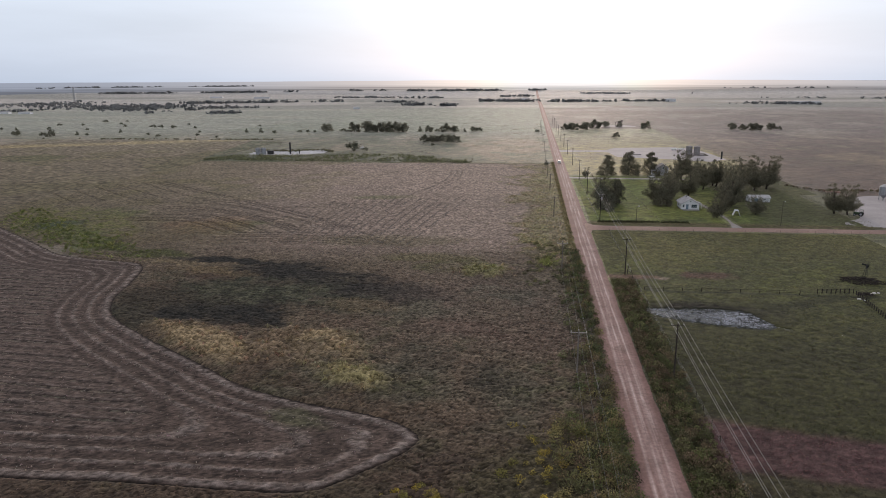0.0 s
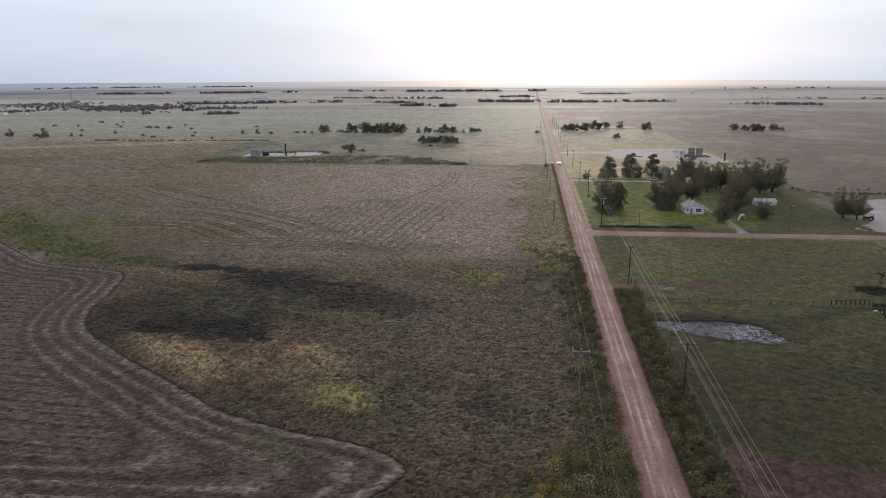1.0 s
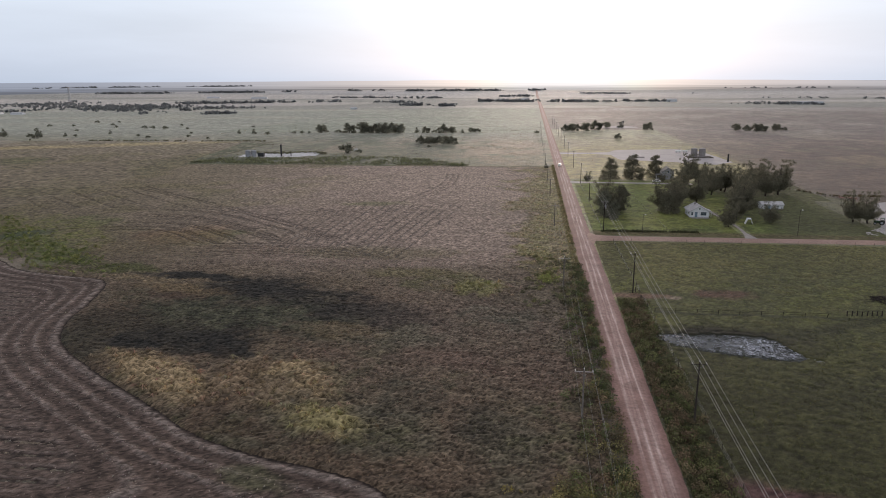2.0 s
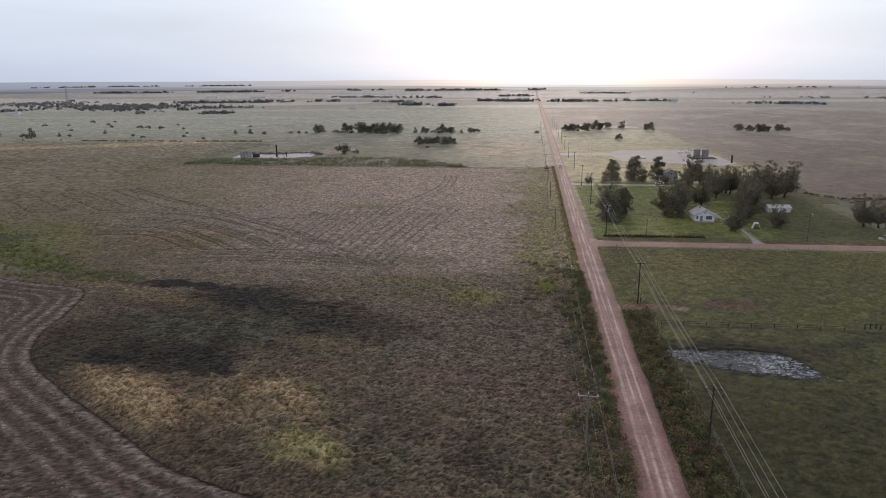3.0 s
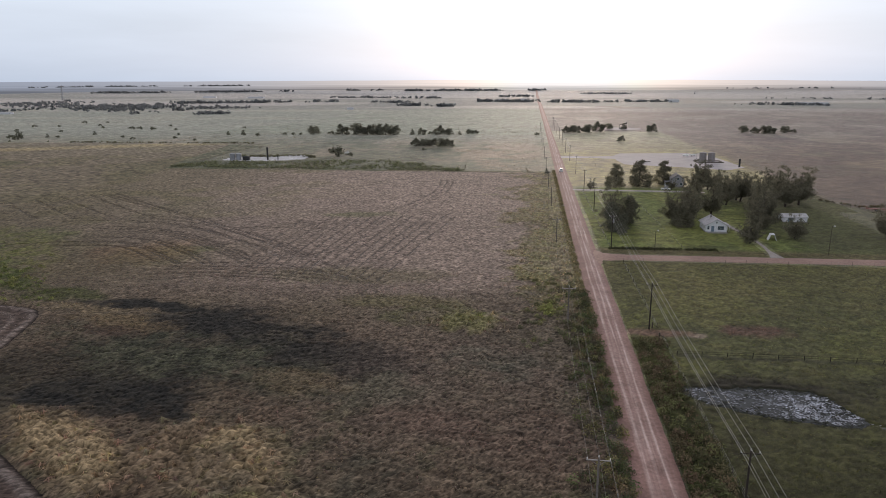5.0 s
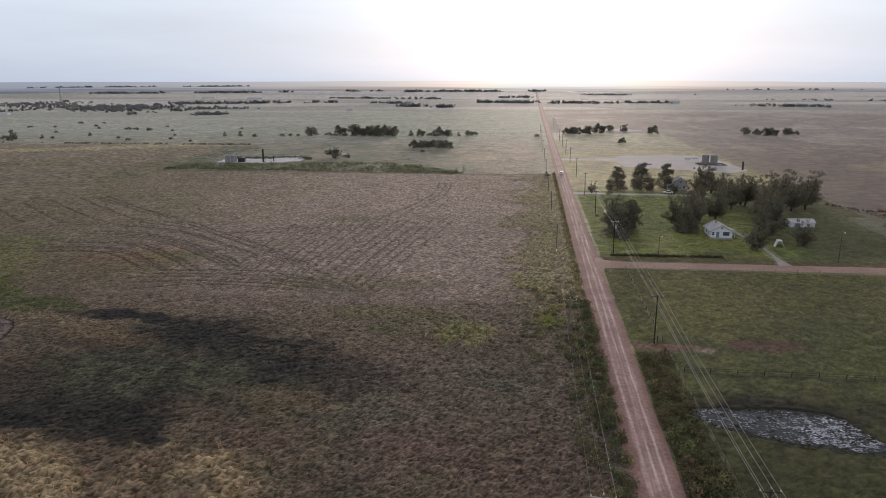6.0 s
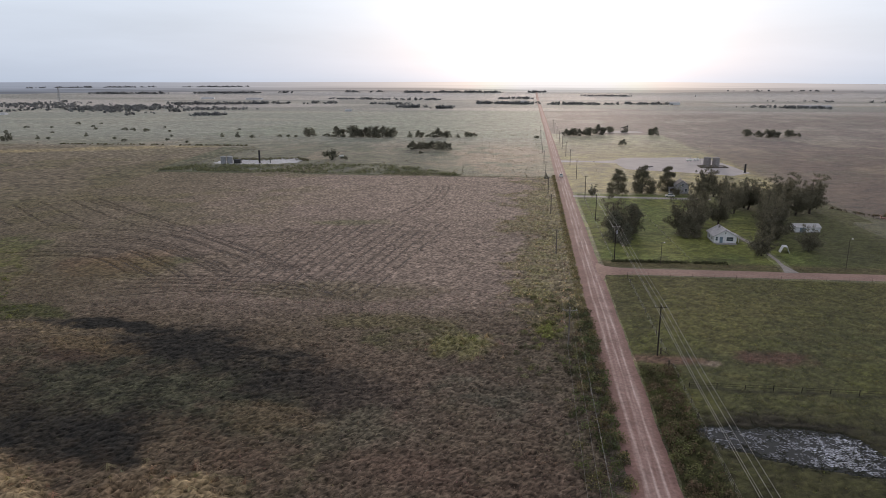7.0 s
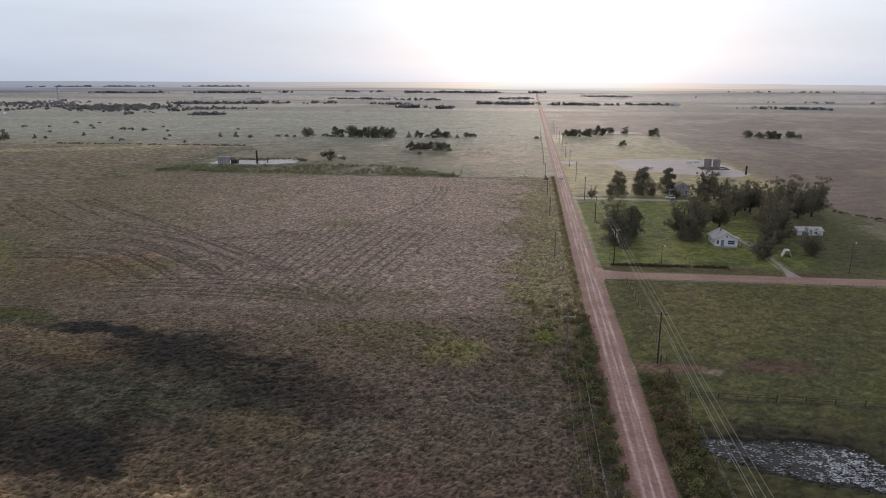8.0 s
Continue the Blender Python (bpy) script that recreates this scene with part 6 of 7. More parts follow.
def gate_post(x, y):
    root = thing("gate_post", pose(x, y, 0), "stout dark wooden gate post by the pasture entrance", "gate post", "gate posts")
    part("post", rodded((0, 0, -0.2), (0, 0, 1.5), 0.16, 0.14, sides=9), "post_wood", root)
    part("brace", rodded((0, 0, 1.1), (1.6, 0, 0.1), 0.06, sides=6), "post_wood", root)


gate_post(29.5, 182.5)
gate_post(29.1, 188.9)


def window(parent, x, y, z, w, h, facing):
    """A sash window on a wall that faces -y (front) or along x (side)."""
    fr = bmesh.new()
    t = 0.09
    lo = bmesh.new()
    bars = [(-w / 2 - t, w / 2 + t, h / 2, h / 2 + t), (-w / 2 - t, w / 2 + t, -h / 2 - t, -h / 2), (-w / 2 - t, -w / 2, -h / 2, h / 2), (w / 2, w / 2 + t, -h / 2, h / 2), (-w / 2, w / 2, -0.025, 0.025)]
    for x0, x1, z0, z1 in bars:
        box(fr, x0, x1, -0.06, 0.02, z0, z1)
    box(lo, -w / 2, w / 2, -0.02, 0.01, -h / 2, h / 2)
    turn = {"front": 0, "west": -90, "east": 90}[facing]
    ob = part("window", fr, "trim_white", parent)
    ob.matrix_local = pose(x, y, z, 0, 0, turn)
    part("pane", lo, "window_glass", ob, "dark reflecting glass pane")


def gable_house(name, m, w, d, eave, ridge, wall_mat, roof_mat, label, over=0.45, ridge_x=0.0):
    """Gable to the front; the ridge runs back from it. The base is at the middle of the front wall."""
    root = thing(name, m, label, "house" if eave > 2.6 else "shed")
    t = 0.18
    part("foundation", boxed(-w / 2 + 0.02, w / 2 - 0.02, 0.02, d - 0.02, -0.2, 0.4), "concrete", root)
    for y0, y1 in ((0, t), (d - t, d)):
        part("wall", prism(bmesh.new(), [(-w / 2, 0.4), (w / 2, 0.4), (w / 2, eave), (ridge_x, ridge - 0.04), (-w / 2, eave)], y0, y1), wall_mat, root)
    for x0, x1 in ((-w / 2, -w / 2 + t), (w / 2 - t, w / 2)):
        part("wall", boxed(x0, x1, t, d - t, 0.4, eave), wall_mat, root)
    for s in (-1, 1):
        run = w / 2 - s * ridge_x
        slope = (ridge - eave) / run
        ex, ez = s * (w / 2 + over), eave - slope * over
        bm = prism(bmesh.new(), [(ridge_x, ridge), (ex, ez), (ex, ez + 0.16), (ridge_x, ridge + 0.16)], -over, d + over)
        roof = part("roof", bm, roof_mat, root)
        part("fascia", boxed(ex - 0.03 if s > 0 else ex - 0.02, ex + 0.02 if s > 0 else ex + 0.03, -over, d + over, ez - 0.08, ez + 0.02), "trim_white", root)
    return root


house = gable_house("farmhouse", pose(68.0, 290.8, 0, 0, 0, 0), 7.2, 9.0, 2.75, 4.75, "white_siding", "shingle_grey", "small white clapboard farmhouse with a grey shingle roof")
window(house, 1.55, -0.01, 1.75, 2.2, 1.3, "front")
window(house, -2.75, -0.01, 1.75, 0.7, 1.2, "front")
window(house, 0, -0.01, 3.7, 0.5, 0.6, "front")
window(house, -3.61, 2.5, 1.7, 0.9, 1.2, "west")
window(house, -3.61, 5.5, 1.7, 0.9, 1.2, "west")
door = part("door", boxed(-1.75, -0.75, -0.05, 0.05, 0.42, 2.45, bevel=0.01), "door_blue", house, "grey-blue painted front door")
part("door_handle", boxed(-0.9, -0.84, -0.1, -0.04, 1.35, 1.45), "steel_grey", door)
part("porch", boxed(-3.0, 3.6, -1.5, -0.02, 0.0, 0.38, bevel=0.02), "concrete", house, "grey concrete front step")
part("side_roof", prism(bmesh.new(), [(3.62, 2.75), (5.1, 2.35), (5.1, 2.47), (3.62, 2.89)], 1.6, 6.5), "shingle_grey", house, "grey lean-to porch roof")
for y in (1.8, 4.0, 6.3):
    part("porch_post", boxed(4.85, 4.97, y - 0.06, y + 0.06, 0.0, 2.24), "trim_white", house)
part("chimney", boxed(-0.9, -0.35, 5.5, 6.1, 4.2, 5.4, bevel=0.02), "concrete", house)
grey_house = gable_house("grey_house", pose(75.9, 398.6, 0, 0, 0, -4), 6.2, 8.0, 4.3, 6.3, "grey_siding", "shingle_dark", "grey two-storey farmhouse half hidden by trees")
window(grey_house, 0.2, -0.01, 4.2, 0.9, 1.2, "front")
window(grey_house, 1.8, -0.01, 1.8, 1.1, 1.3, "front")
window(grey_house, -3.11, 4.5, 3.4, 0.9, 1.2, "west")
part("porch_roof", prism(bmesh.new(), [(-5.9, 2.1), (-3.1, 2.8), (-3.1, 2.95), (-5.9, 2.25)], 0.4, 7.5), "shingle_dark", grey_house, "dark lean-to porch roof")
part("porch_deck", boxed(-5.8, -3.12, 0.5, 7.4, -0.1, 0.35), "concrete", grey_house)
for y in (0.6, 2.8, 5.0, 7.2):
    part("porch_post", boxed(-5.75, -5.63, y - 0.06, y + 0.06, 0.35, 2.15), "trim_white", grey_house)

shed = gable_house("white_shed", pose(106.6, 314.9, 0, 0, 0, 93), 5.0, 8.8, 2.1, 3.0, "white_siding", "metal_roof", "long white shed with a pale metal roof", 0.3)
part("shed_door", boxed(-2.55, -2.45, 5.2, 7.2, 0.3, 1.9), "door_blue", shed, "dull grey sliding door")
window(shed, -2.51, 2.4, 1.35, 0.9, 0.7, "west")


def a_frame(m):
    """A white tarpaulin over a ridge pole, open at both ends."""
    root = thing("a_frame_shelter", m, "small white A-frame canvas shelter on the lawn", "shelter")
    for s in (-1, 1):
        part("panel", prism(bmesh.new(), [(s * 1.45, 0.0), (s * 0.62, 2.1), (s * 0.5, 2.1), (s * 1.3, 0.0)], 0, 2.6), "trim_white", root)
    part("top", prism(bmesh.new(), [(-0.75, 2.0), (0.75, 2.0), (0.7, 2.16), (-0.7, 2.16)], -0.05, 2.65), "white_siding", root)


a_frame(pose(83.6, 279.7, 0, 0, 0, -8))


def yard_lamp(x, y, h, label):
    root = thing("yard_lamp", pose(x, y, 0), label, "lamp post", "yard lamps")
    part("pole", rodded((0, 0, -0.3), (0, 0, h), 0.09, 0.06, sides=8), "post_wood", root)
    part("arm", rodded((0, 0, h - 0.2), (0.7, 0, h + 0.1), 0.03, sides=6), "steel_grey", root)
    head = part("lamp_head", rodded((0.7, 0, h - 0.12), (0.7, 0, h + 0.14), 0.24, 0.12, sides=10), "white_paint", root, "pale round lamp head")


yard_lamp(41.7, 260.9, 6.8, "thin yard lamp post beside the dark hedge")
yard_lamp(94.4, 261.6, 9.2, "thin yard lamp post on the open lawn")


# ---- well pads, bins, vehicles ----
def tank(name, m, r, h, mat, label, group, ladder=True):
    root = thing(name, m, label, "tank", group)
    bm = rodded((0, 0, 0), (0, 0, h), r, sides=28)
    for z in (0.05, h * 0.33, h * 0.66, h - 0.05):
        rod(bm, (0, 0, z - 0.04), (0, 0, z + 0.04), r + 0.05, sides=28)
    part("shell", bm, mat, root)
    part("roof", rodded((0, 0, h), (0, 0, h + r * 0.18), r + 0.03, 0.15, sides=28), mat, root)
    part("hatch", rodded((0, 0.3, h + r * 0.1), (0, 0.3, h + r * 0.18 + 0.2), 0.25, sides=10), "steel_grey", root)
    if ladder:
        bm = bmesh.new()
        for s in (-0.2, 0.2):
            rod(bm, (s, -r - 0.12, 0), (s, -r - 0.12, h + 0.7), 0.025, sides=5)
        for k in range(int(h / 0.4)):
            rod(bm, (-0.2, -r - 0.12, 0.3 + 0.4 * k), (0.2, -r - 0.12, 0.3 + 0.4 * k), 0.018, sides=4)
        part("ladder", bm, "steel_grey", root)
    return root


for x, y, h in ((114.6, 512.6, 6.2), (119.8, 511.4, 6.2)):
    tank("storage_tank", pose(x, y, 0), 2.2, h, "tank_grey", "grey-brown steel storage tank on the gravel pad", "battery tanks")
for x, y, h in ((-203.6, 495.4, 4.6), (-199.4, 496.0, 4.6)):
    tank("steel_tank", pose(x, y, 0), 1.9, h, "steel_grey", "pale grey steel tank at the white pad", "pad tanks")


def catwalk(m, length):
    root = thing("catwalk", m, "steel catwalk with rails behind the storage tanks", "catwalk")
    part("deck", boxed(0, length, 0, 1.0, 5.0, 5.1), "steel_grey", root)
    for k in range(6):
        part("support", rodded((length * k / 5, 0.5, 0), (length * k / 5, 0.5, 5.0), 0.06, sides=6), "steel_grey", root)
        part("rail_post", rodded((length * k / 5, 0.05, 5.1), (length * k / 5, 0.05, 6.1), 0.03, sides=5), "steel_grey", root)
    part("rail", rodded((0, 0.05, 6.1), (length, 0.05, 6.1), 0.03, sides=5), "steel_grey", root)


catwalk(pose(111.6, 516.6, 0), 11)


def separator(m, label, mat="white_paint", r=0.7, ln=3.6):
    root = thing("separator", m, label, "vessel", "pad vessels")
    bm = rodded((-ln / 2, 0, r + 0.7), (ln / 2, 0, r + 0.7), r, sides=16)
    rod(bm, (ln / 2, 0, r + 0.7), (ln / 2 + 0.3, 0, r + 0.7), r, r * 0.5, 16)
    rod(bm, (-ln / 2 - 0.3, 0, r + 0.7), (-ln / 2, 0, r + 0.7), r * 0.5, r, 16)
    part("vessel", bm, mat, root)
    for s in (-1, 1):
        part("saddle", boxed(s * ln * 0.3 - 0.12, s * ln * 0.3 + 0.12, -r * 0.7, r * 0.7, 0, 1.0), "steel_grey", root)
    part("stack", rodded((ln * 0.2, 0, 2 * r + 0.6), (ln * 0.2, 0, 2 * r + 2.0), 0.12, sides=8), "steel_grey", root)


separator(pose(109.5, 540, 0), "white horizontal vessel on the gravel pad")
separator(pose(115.5, 545, 0, 0, 0, 20), "white horizontal vessel near the storage tanks", r=0.6)
separator(pose(-134.3, 539.9, 0, 0, 0, 10), "small white tank beside a dark bush", r=0.6, ln=3.2)


def berm(m, w, d):
    """A low earth bank round the tanks, open inside."""
    bm = bmesh.new()
    prof = [(-0.9, 0.0), (-0.25, 0.55), (0.25, 0.55), (0.9, 0.0)]
    rings = []
    for u, z in prof:
        rings.append([bm.verts.new((sx * (w / 2 + u), sy * (d / 2 + u), z)) for sx, sy in ((-1, -1), (1, -1), (1, 1), (-1, 1))])
    for a, b in zip(rings, rings[1:]):
        for i in range(4):
            bm.faces.new((a[i], a[(i + 1) % 4], b[(i + 1) % 4], b[i]))
    bmesh.ops.recalc_face_normals(bm, faces=bm.faces)
    ob = part("berm", bm, "track_soil")
    ob.matrix_world = m
    tagged(ob, "low dark earth bank round the storage tanks", "berm")


berm(pose(118.4, 512.6, 0), 16, 9)


def stack_pipe(x, y, h, r, label):
    root = thing("stack_pipe", pose(x, y, 0), label, "pipe", "stack pipes")
    part("pipe", rodded((0, 0, -0.3), (0, 0, h), r, sides=12), "black_steel", root)
    part("cap", rodded((0, 0, h), (0, 0, h + 0.15), r * 1.25, sides=12), "black_steel", root)
    part("flange", rodded((0, 0, 0.1), (0, 0, 0.25), r * 1.6, sides=12), "black_steel", root)


stack_pipe(130.4, 485.6, 5.0, 0.55, "short thick black steel stack at the pad's corner")
stack_pipe(-179.4, 498.4, 8.6, 0.6, "tall black steel stack on the white pad")
stack_pipe(-173.4, 502.0, 2.6, 0.3, "short black steel pipe on the white pad")


def tool_box(m, w, d, h, mat, label):
    root = thing("equipment_box", m, label, "container", "pad boxes")
    part("body", boxed(-w / 2, w / 2, -d / 2, d / 2, 0.15, h, bevel=0.05), mat, root)
    part("lid", boxed(-w / 2 - 0.05, w / 2 + 0.05, -d / 2 - 0.05, d / 2 + 0.05, h, h + 0.1, bevel=0.02), mat, root)
    for s in (-1, 1):
        part("skid", boxed(s * w * 0.35 - 0.1, s * w * 0.35 + 0.1, -d / 2, d / 2, 0, 0.16), "black_steel", root)


tool_box(pose(-194.0, 496.2, 0), 4.5, 2.6, 2.7, "black_steel", "dark steel equipment box beside grey tanks")
tool_box(pose(77.6, 508.9, 0, 0, 0, 8), 5.5, 2.2, 0.5, "tank_grey", "low grey skid on the gravel pad")


def grain_bin(m):
    root = thing("hopper_bin", m, "galvanised hopper grain bin on steel legs", "grain bin", "grain bins")
    bm = rodded((0, 0, 2.6), (0, 0, 6.2), 2.0, sides=28)
    for k in range(9):
        rod(bm, (0, 0, 2.75 + 0.4 * k), (0, 0, 2.82 + 0.4 * k), 2.03, sides=28)
    part("shell", bm, "steel_grey", root)
    part("roof", rodded((0, 0, 6.2), (0, 0, 7.3), 2.08, 0.3, sides=28), "metal_roof", root)
    part("hopper", rodded((0, 0, 0.9), (0, 0, 2.6), 0.25, 1.98, sides=28), "steel_grey", root)
    for k in range(6):
        a = k * math.pi / 3
        part("leg", rodded((1.95 * math.cos(a), 1.95 * math.sin(a), 0), (1.95 * math.cos(a), 1.95 * math.sin(a), 2.8), 0.08, sides=6), "steel_grey", root)
    return root


first_bin = grain_bin(pose(158.5, 323.4, 0))
copy_thing(first_bin, pose(163, 324.5, 0, 0, 0, 20))
copy_thing(first_bin, pose(167.6, 325.6, 0, 0, 0, 40))


def wheel(parent, x, y, r, w, rim_mat="steel_grey"):
    ob = part("wheel", rodded((-w / 2, 0, 0), (w / 2, 0, 0), r, sides=18), "rubber", parent)
    ob.matrix_local = pose(x, y, r)
    part("rim", rodded((-w / 2 - 0.015, 0, 0), (w / 2 + 0.015, 0, 0), r * 0.55, sides=12), rim_mat, ob)


def tractor(m):
    root = thing("tractor", m, "old dark green tractor parked under a tree", "tractor")
    part("hood", boxed(-0.4, 0.4, 0.6, 2.6, 0.8, 1.5, bevel=0.08), "green_paint", root)
    part("chassis", boxed(-0.3, 0.3, -0.6, 2.4, 0.5, 0.82, bevel=0.04), "black_steel", root)
    part("fender", boxed(-0.95, -0.55, -0.7, 0.5, 1.5, 1.6, bevel=0.03), "green_paint", root)
    part("fender", boxed(0.55, 0.95, -0.7, 0.5, 1.5, 1.6, bevel=0.03), "green_paint", root)
    part("seat", boxed(-0.25, 0.25, -0.5, 0.0, 1.1, 1.6, bevel=0.05), "rubber", root)
    part("canopy", boxed(-0.8, 0.8, -0.8, 0.6, 2.5, 2.6, bevel=0.03), "green_paint", root)
    for x in (-0.7, 0.7):
        for y in (-0.7, 0.5):
            part("canopy_post", rodded((x, y, 1.5), (x, y, 2.5), 0.035, sides=6), "black_steel", root)
    part("exhaust", rodded((0.2, 1.6, 1.5), (0.2, 1.6, 2.4), 0.05, sides=8), "black_steel", root)
    for x in (-0.95, 0.95):
        wheel(root, x, -0.1, 0.85, 0.42)
        wheel(root, x * 0.8, 2.1, 0.5, 0.25)


tractor(pose(132, 283.9, 0, 0, 0, 60))


def pickup(m):
    root = thing("pickup_truck", m, "white pickup truck driving on the dirt road", "truck")
    body = bmesh.new()
    box(body, -0.95, 0.95, -2.7, 2.7, 0.5, 1.05, bevel=0.08)
    box(body, -0.93, 0.93, 1.0, 2.65, 1.0, 1.22, bevel=0.08)
    part("body", body, "white_paint", root)
    cab = prism(bmesh.new(), [(-0.45, 1.04), (1.3, 1.04), (0.75, 1.82), (-0.35, 1.85)], -0.82, 0.82)
    cab_ob = part("cab", cab, "white_paint", root)
    cab_ob.matrix_local = pose(0, 0, 0, 0, 0, 90)
    part("rear_window", boxed(-0.68, 0.68, -0.47, -0.42, 1.22, 1.7), "window_glass", root)
    for x in (-0.84, 0.84):
        part("side_window", boxed(x - 0.02, x + 0.02, -0.25, 0.8, 1.22, 1.68), "window_glass", root)
    bed = bmesh.new()
    for x0, x1, y0, y1 in ((-0.95, -0.85, -2.68, -0.5), (0.85, 0.95, -2.68, -0.5), (-0.85, 0.85, -2.7, -2.6)):
        box(bed, x0, x1, y0, y1, 1.03, 1.38, bevel=0.02)
    part("bed", bed, "white_paint", root)
    part("bumper", boxed(-0.9, 0.9, -2.85, -2.68, 0.5, 0.68, bevel=0.03), "steel_grey", root)
    for x in (-0.82, 0.82):
        part("tail_light", boxed(x - 0.08, x + 0.08, -2.74, -2.69, 0.85, 1.2), "red_paint", root)
        wheel(root, x, -1.7, 0.38, 0.26)
        wheel(root, x, 1.75, 0.38, 0.26)


pickup(pose(19.8, 452.0, 0.16, 0, 0, -0.5))


def parked_car(m):
    root = thing("parked_car", m, "white car parked beside the grey farmhouse", "car")
    part("body", boxed(-0.88, 0.88, -2.2, 2.2, 0.35, 0.95, bevel=0.12), "white_paint", root)
    part("cabin", boxed(-0.78, 0.78, -1.2, 1.0, 0.93, 1.45, bevel=0.16), "window_glass", root)
    part("roof", boxed(-0.7, 0.7, -0.9, 0.7, 1.43, 1.5, bevel=0.03), "white_paint", root)
    for x in (-0.8, 0.8):
        for y in (-1.35, 1.35):
            wheel(root, x, y, 0.33, 0.2)


parked_car(pose(68.4, 388.8, 0, 0, 0, 88))


def trailer(m):
    root = thing("flat_trailer", m, "rusty red flatbed trailer at the field edge", "trailer")
    part("deck", boxed(-1.2, 1.2, -3.5, 3.5, 0.8, 1.0, bevel=0.03), "red_paint", root)
    part("headboard", boxed(-1.2, 1.2, 3.35, 3.5, 1.0, 1.9), "red_paint", root)
    part("drawbar", rodded((0, 3.5, 0.7), (0, 5.0, 0.5), 0.07, sides=6), "black_steel", root)
    for x in (-1.0, 1.0):
        for y in (-1.2, -0.2):
            wheel(root, x, y, 0.38, 0.25)


trailer(pose(143.7, 340.4, 0, 0, 0, 75))


# ---- pasture corner: brush pile, stones, old windpump ----
def brush_pile(m, r, h, n, label, seed):
    rng = random.Random(seed)
    bm = bmesh.new()
    for _ in range(n):
        a, d = rng.random() * 6.28, r * math.sqrt(rng.random())
        p = Vector((d * math.cos(a) * 1.3, d * math.sin(a), h * (1 - (d / r) ** 2) * rng.random()))
        q = p + Vector((rng.gauss(0, 1), rng.gauss(0, 1), rng.gauss(0, 0.25))) * 1.1
        q.z = max(q.z, 0.02)
        rod(bm, p, q, 0.05 + 0.06 * rng.random(), 0.02, 5)
    ob = part("brush_pile", bm, "dead_wood")
    ob.matrix_world = m
    tagged(ob, label, "brush pile", "brush piles", "stuff")


brush_pile(pose(90.6, 187.9, 0), 4.2, 1.1, 420, "wide dark pile of dead branches in the pasture", 5)
brush_pile(pose(86.2, 175.5, 0), 1.5, 0.7, 130, "small dark heap of dead branches", 6)


def stone(x, y, r, seed):
    rng = random.Random(seed)
    bm = bmesh.new()
    bmesh.ops.create_icosphere(bm, subdivisions=2, radius=r)
    for v in bm.verts:
        v.co *= 0.8 + 0.35 * rng.random()
        v.co.z = v.co.z * 0.6 + r * 0.3
    ob = part("stone", bm, "rock_white")
    ob.matrix_world = pose(x, y, 0, 0, 0, rng.random() * 360)
    tagged(ob, "rough white stone lying in short grass", "stone", "pasture stones")


for i, (x, y, r) in enumerate([(82.9, 171.4, 0.5), (83.7, 170.6, 0.4), (88.7, 176.6, 0.55), (89.9, 177.1, 0.4), (87.9, 176.3, 0.3), (68, 144.7, 0.2)]):
    stone(x, y, r, i)


def windpump(m):
    root = thing("windpump", m, "broken old windpump standing by a brush pile", "windpump")
    for sx, sy in ((-1, -1), (1, -1), (1, 1), (-1, 1)):
        part("leg", rodded((sx * 0.5, sy * 0.5, 0), (sx * 0.1, sy * 0.1, 3.6), 0.05, 0.04, sides=6), "black_steel", root)
    part("hub", rodded((0, -0.25, 3.7), (0, 0.25, 3.7), 0.12, sides=10), "black_steel", root)
    for k in range(10):
        a = k * math.pi / 5
        bm = boxed(0.15, 0.75, -0.02, 0.02, -0.12, 0.12)
        ob = part("blade", bm, "black_steel", root)
        ob.matrix_local = pose(0, -0.2, 3.7) @ Matrix.Rotation(a, 4, "Y") @ Matrix.Rotation(0.5, 4, "X")
    part("tail", boxed(-0.03, 0.03, 0.3, 1.4, 3.5, 3.95), "black_steel", root)


windpump(pose(93.1, 191.5, 0, 0, 0, 30))


# ---- far off ----
def pump_jack(m):
    """A walking-beam pump at a well."""
    root = thing("pump_jack", m, "dark walking-beam pump on a pale gravel pad", "pump jack")
    part("skid", boxed(-1.0, 1.0, -3.5, 3.5, 0, 0.5), "black_steel", root)
    for s in (-1, 1):
        part("samson_post", rodded((s * 0.9, -0.6, 0.5), (s * 0.2, 0.4, 5.6), 0.14, sides=6), "black_steel", root)
        part("samson_post", rodded((s * 0.9, 1.6, 0.5), (s * 0.2, 0.4, 5.6), 0.14, sides=6), "black_steel", root)
    part("beam", rodded((0, -3.6, 6.6), (0, 3.4, 4.9), 0.28, 0.24, sides=6), "black_steel", root)
    part("horse_head", prism(bmesh.new(), [(-0.25, 5.2), (0.25, 5.2), (0.25, 7.5), (-0.25, 7.5)], -4.2, -3.4), "black_steel", root)
    part("crank", rodded((0, 3.2, 1.0), (0, 3.4, 4.9), 0.2, sides=6), "black_steel", root)
    part("gearbox", boxed(-0.6, 0.6, 2.4, 3.5, 0.5, 1.8, bevel=0.05), "tank_grey", root)


pump_jack(pose(101.5, 822.0, 0, 0, 0, 70))


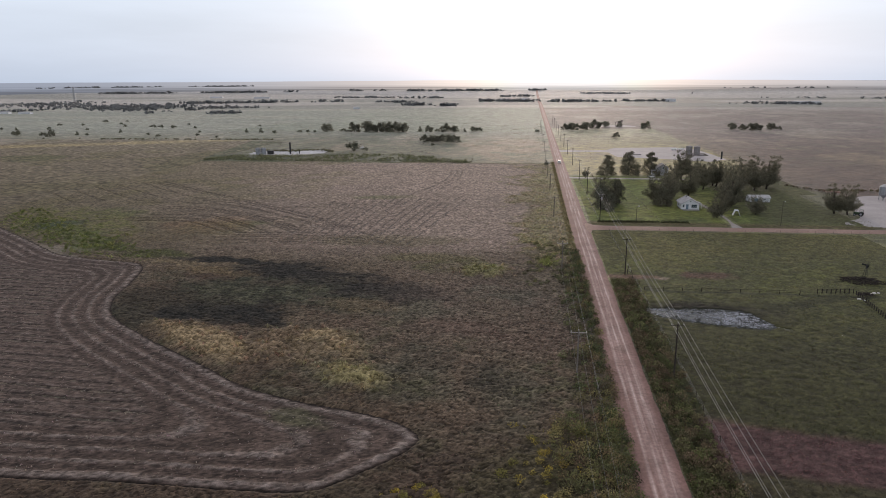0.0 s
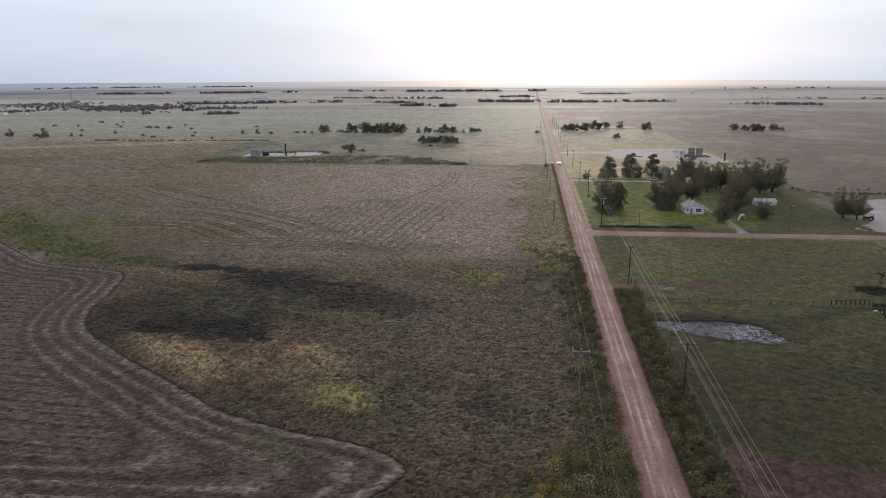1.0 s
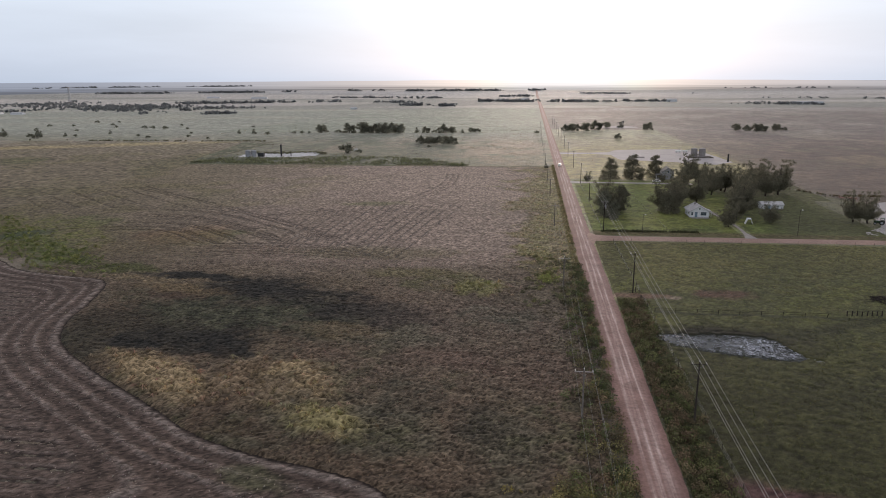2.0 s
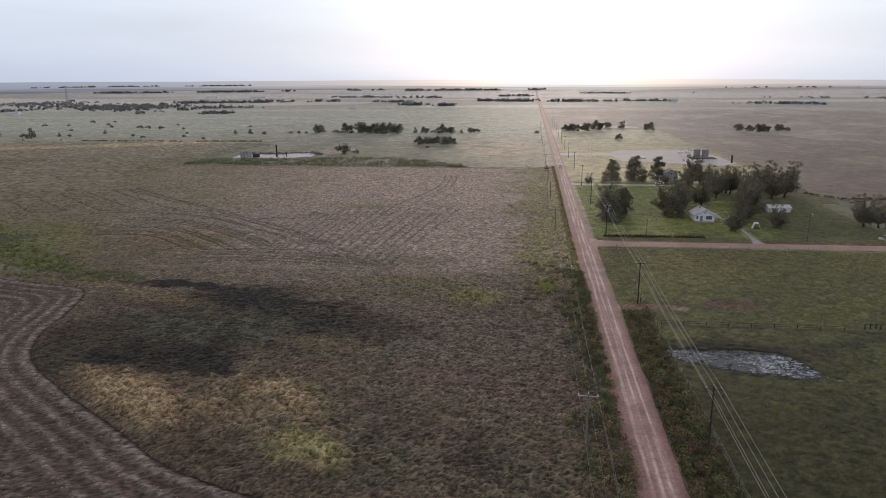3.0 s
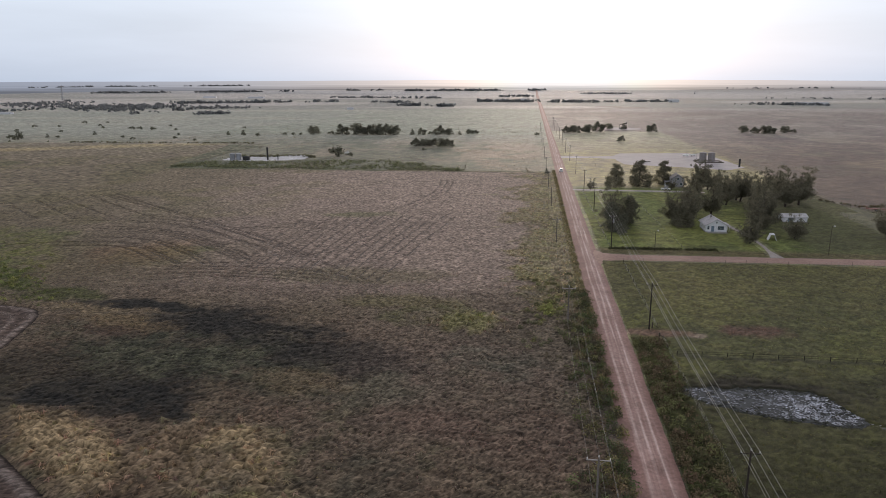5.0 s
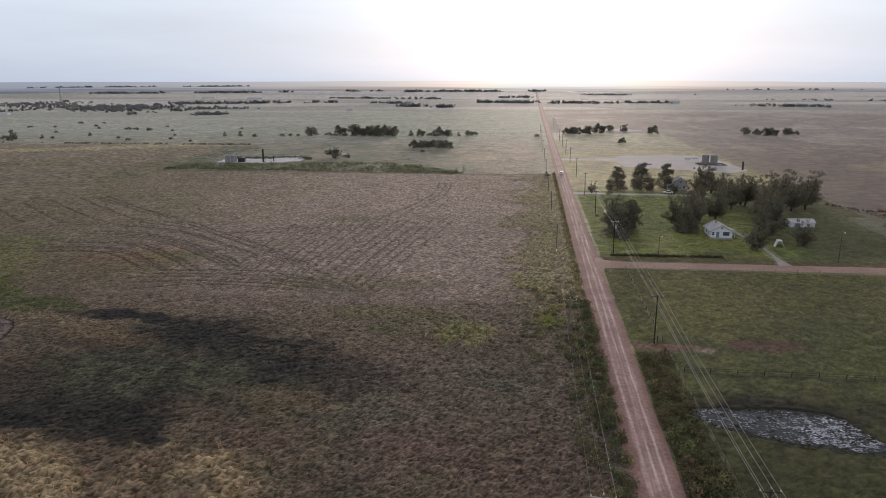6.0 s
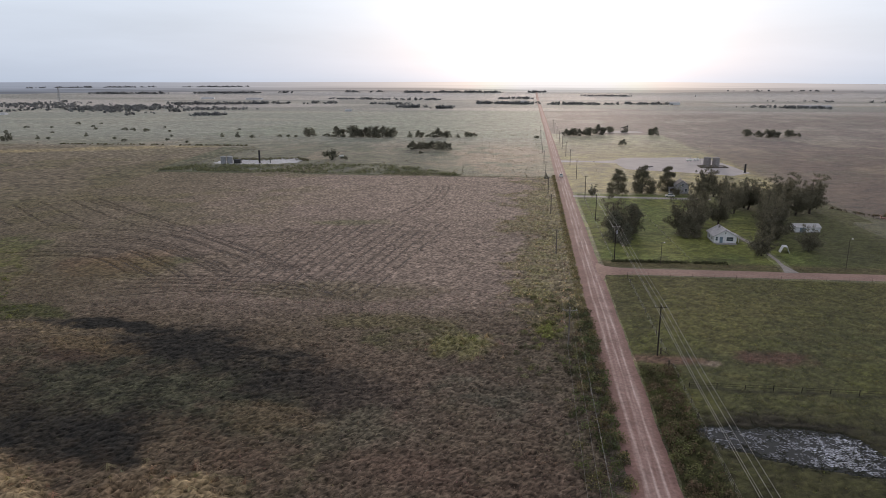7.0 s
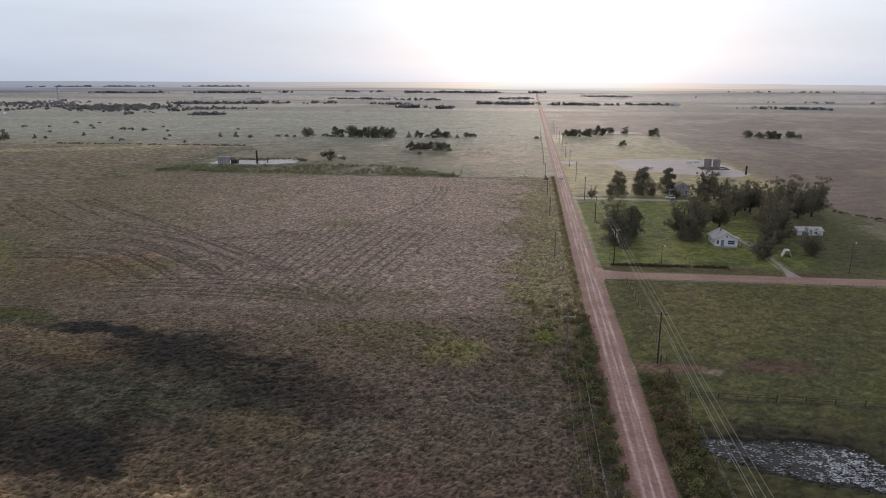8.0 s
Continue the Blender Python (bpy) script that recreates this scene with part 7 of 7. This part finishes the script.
def derrick(m, h):
    root = thing("drilling_derrick", m, "tall lattice drilling derrick far across the plain", "derrick")
    w0, w1, n = 3.2, 0.9, 9
    corner = [(-1, -1), (1, -1), (1, 1), (-1, 1)]

    def at(k, c):
        t = k / n
        w = w0 + (w1 - w0) * t
        return Vector((c[0] * w, c[1] * w, h * t))

    for c in corner:
        part("leg", rodded(at(0, c), at(n, c), 0.3, 0.25, sides=5), "steel_grey", root)
    for k in range(n):
        bm = bmesh.new()
        for a, b in zip(corner, corner[1:] + corner[:1]):
            rod(bm, at(k + 1, a), at(k + 1, b), 0.22, sides=4)
            rod(bm, at(k, a), at(k + 1, b), 0.18, sides=4)
        part("bracing", bm, "steel_grey", root)
    part("crown_block", boxed(-1.8, 1.8, -1.8, 1.8, h, h + 1.6), "tank_grey", root)
    part("substructure", boxed(-5, 5, -5, 5, 0, 4, bevel=0.2), "tank_grey", root)


derrick(pose(-1198.2, 1704.9, float(rise(np.array([-1198.2]), np.array([1704.9]))[0])), 40)


def far_barn(x, y, w, d, h, turn, label):
    z = float(rise(np.array([float(x)]), np.array([float(y)]))[0])
    root = thing("distant_barn", pose(x, y, z, 0, 0, turn), label, "barn", "distant barns")
    part("body", boxed(-w / 2, w / 2, -d / 2, d / 2, -1, h), "white_siding", root)
    part("roof", prism(bmesh.new(), [(-d / 2 - 0.5, h), (d / 2 + 0.5, h), (0, h + d * 0.18)], -w / 2, w / 2), "metal_roof", root).matrix_local = pose(0, 0, 0, 0, 0, 90)


for x, y, w, d, h, t in [(-945.8, 1132.2, 40, 10, 2.5, 8), (-892, 1130, 22, 9, 2.5, 4), (-1011.7, 2148.7, 40, 14, 3, 10), (-841.9, 2107, 50, 12, 3, 0), 
                         (-338.8, 1325.9, 12, 7, 3, 20), (-73.4, 1906.4, 22, 10, 4, 0), (-20.4, 1954.1, 18, 10, 4, 0), (581, 1576.5, 60, 12, 4, 0), (344.2, 1799.7, 24, 12, 5, 0)]:
    far_barn(x, y, w, d, h, t, "pale farm building far across the plain")
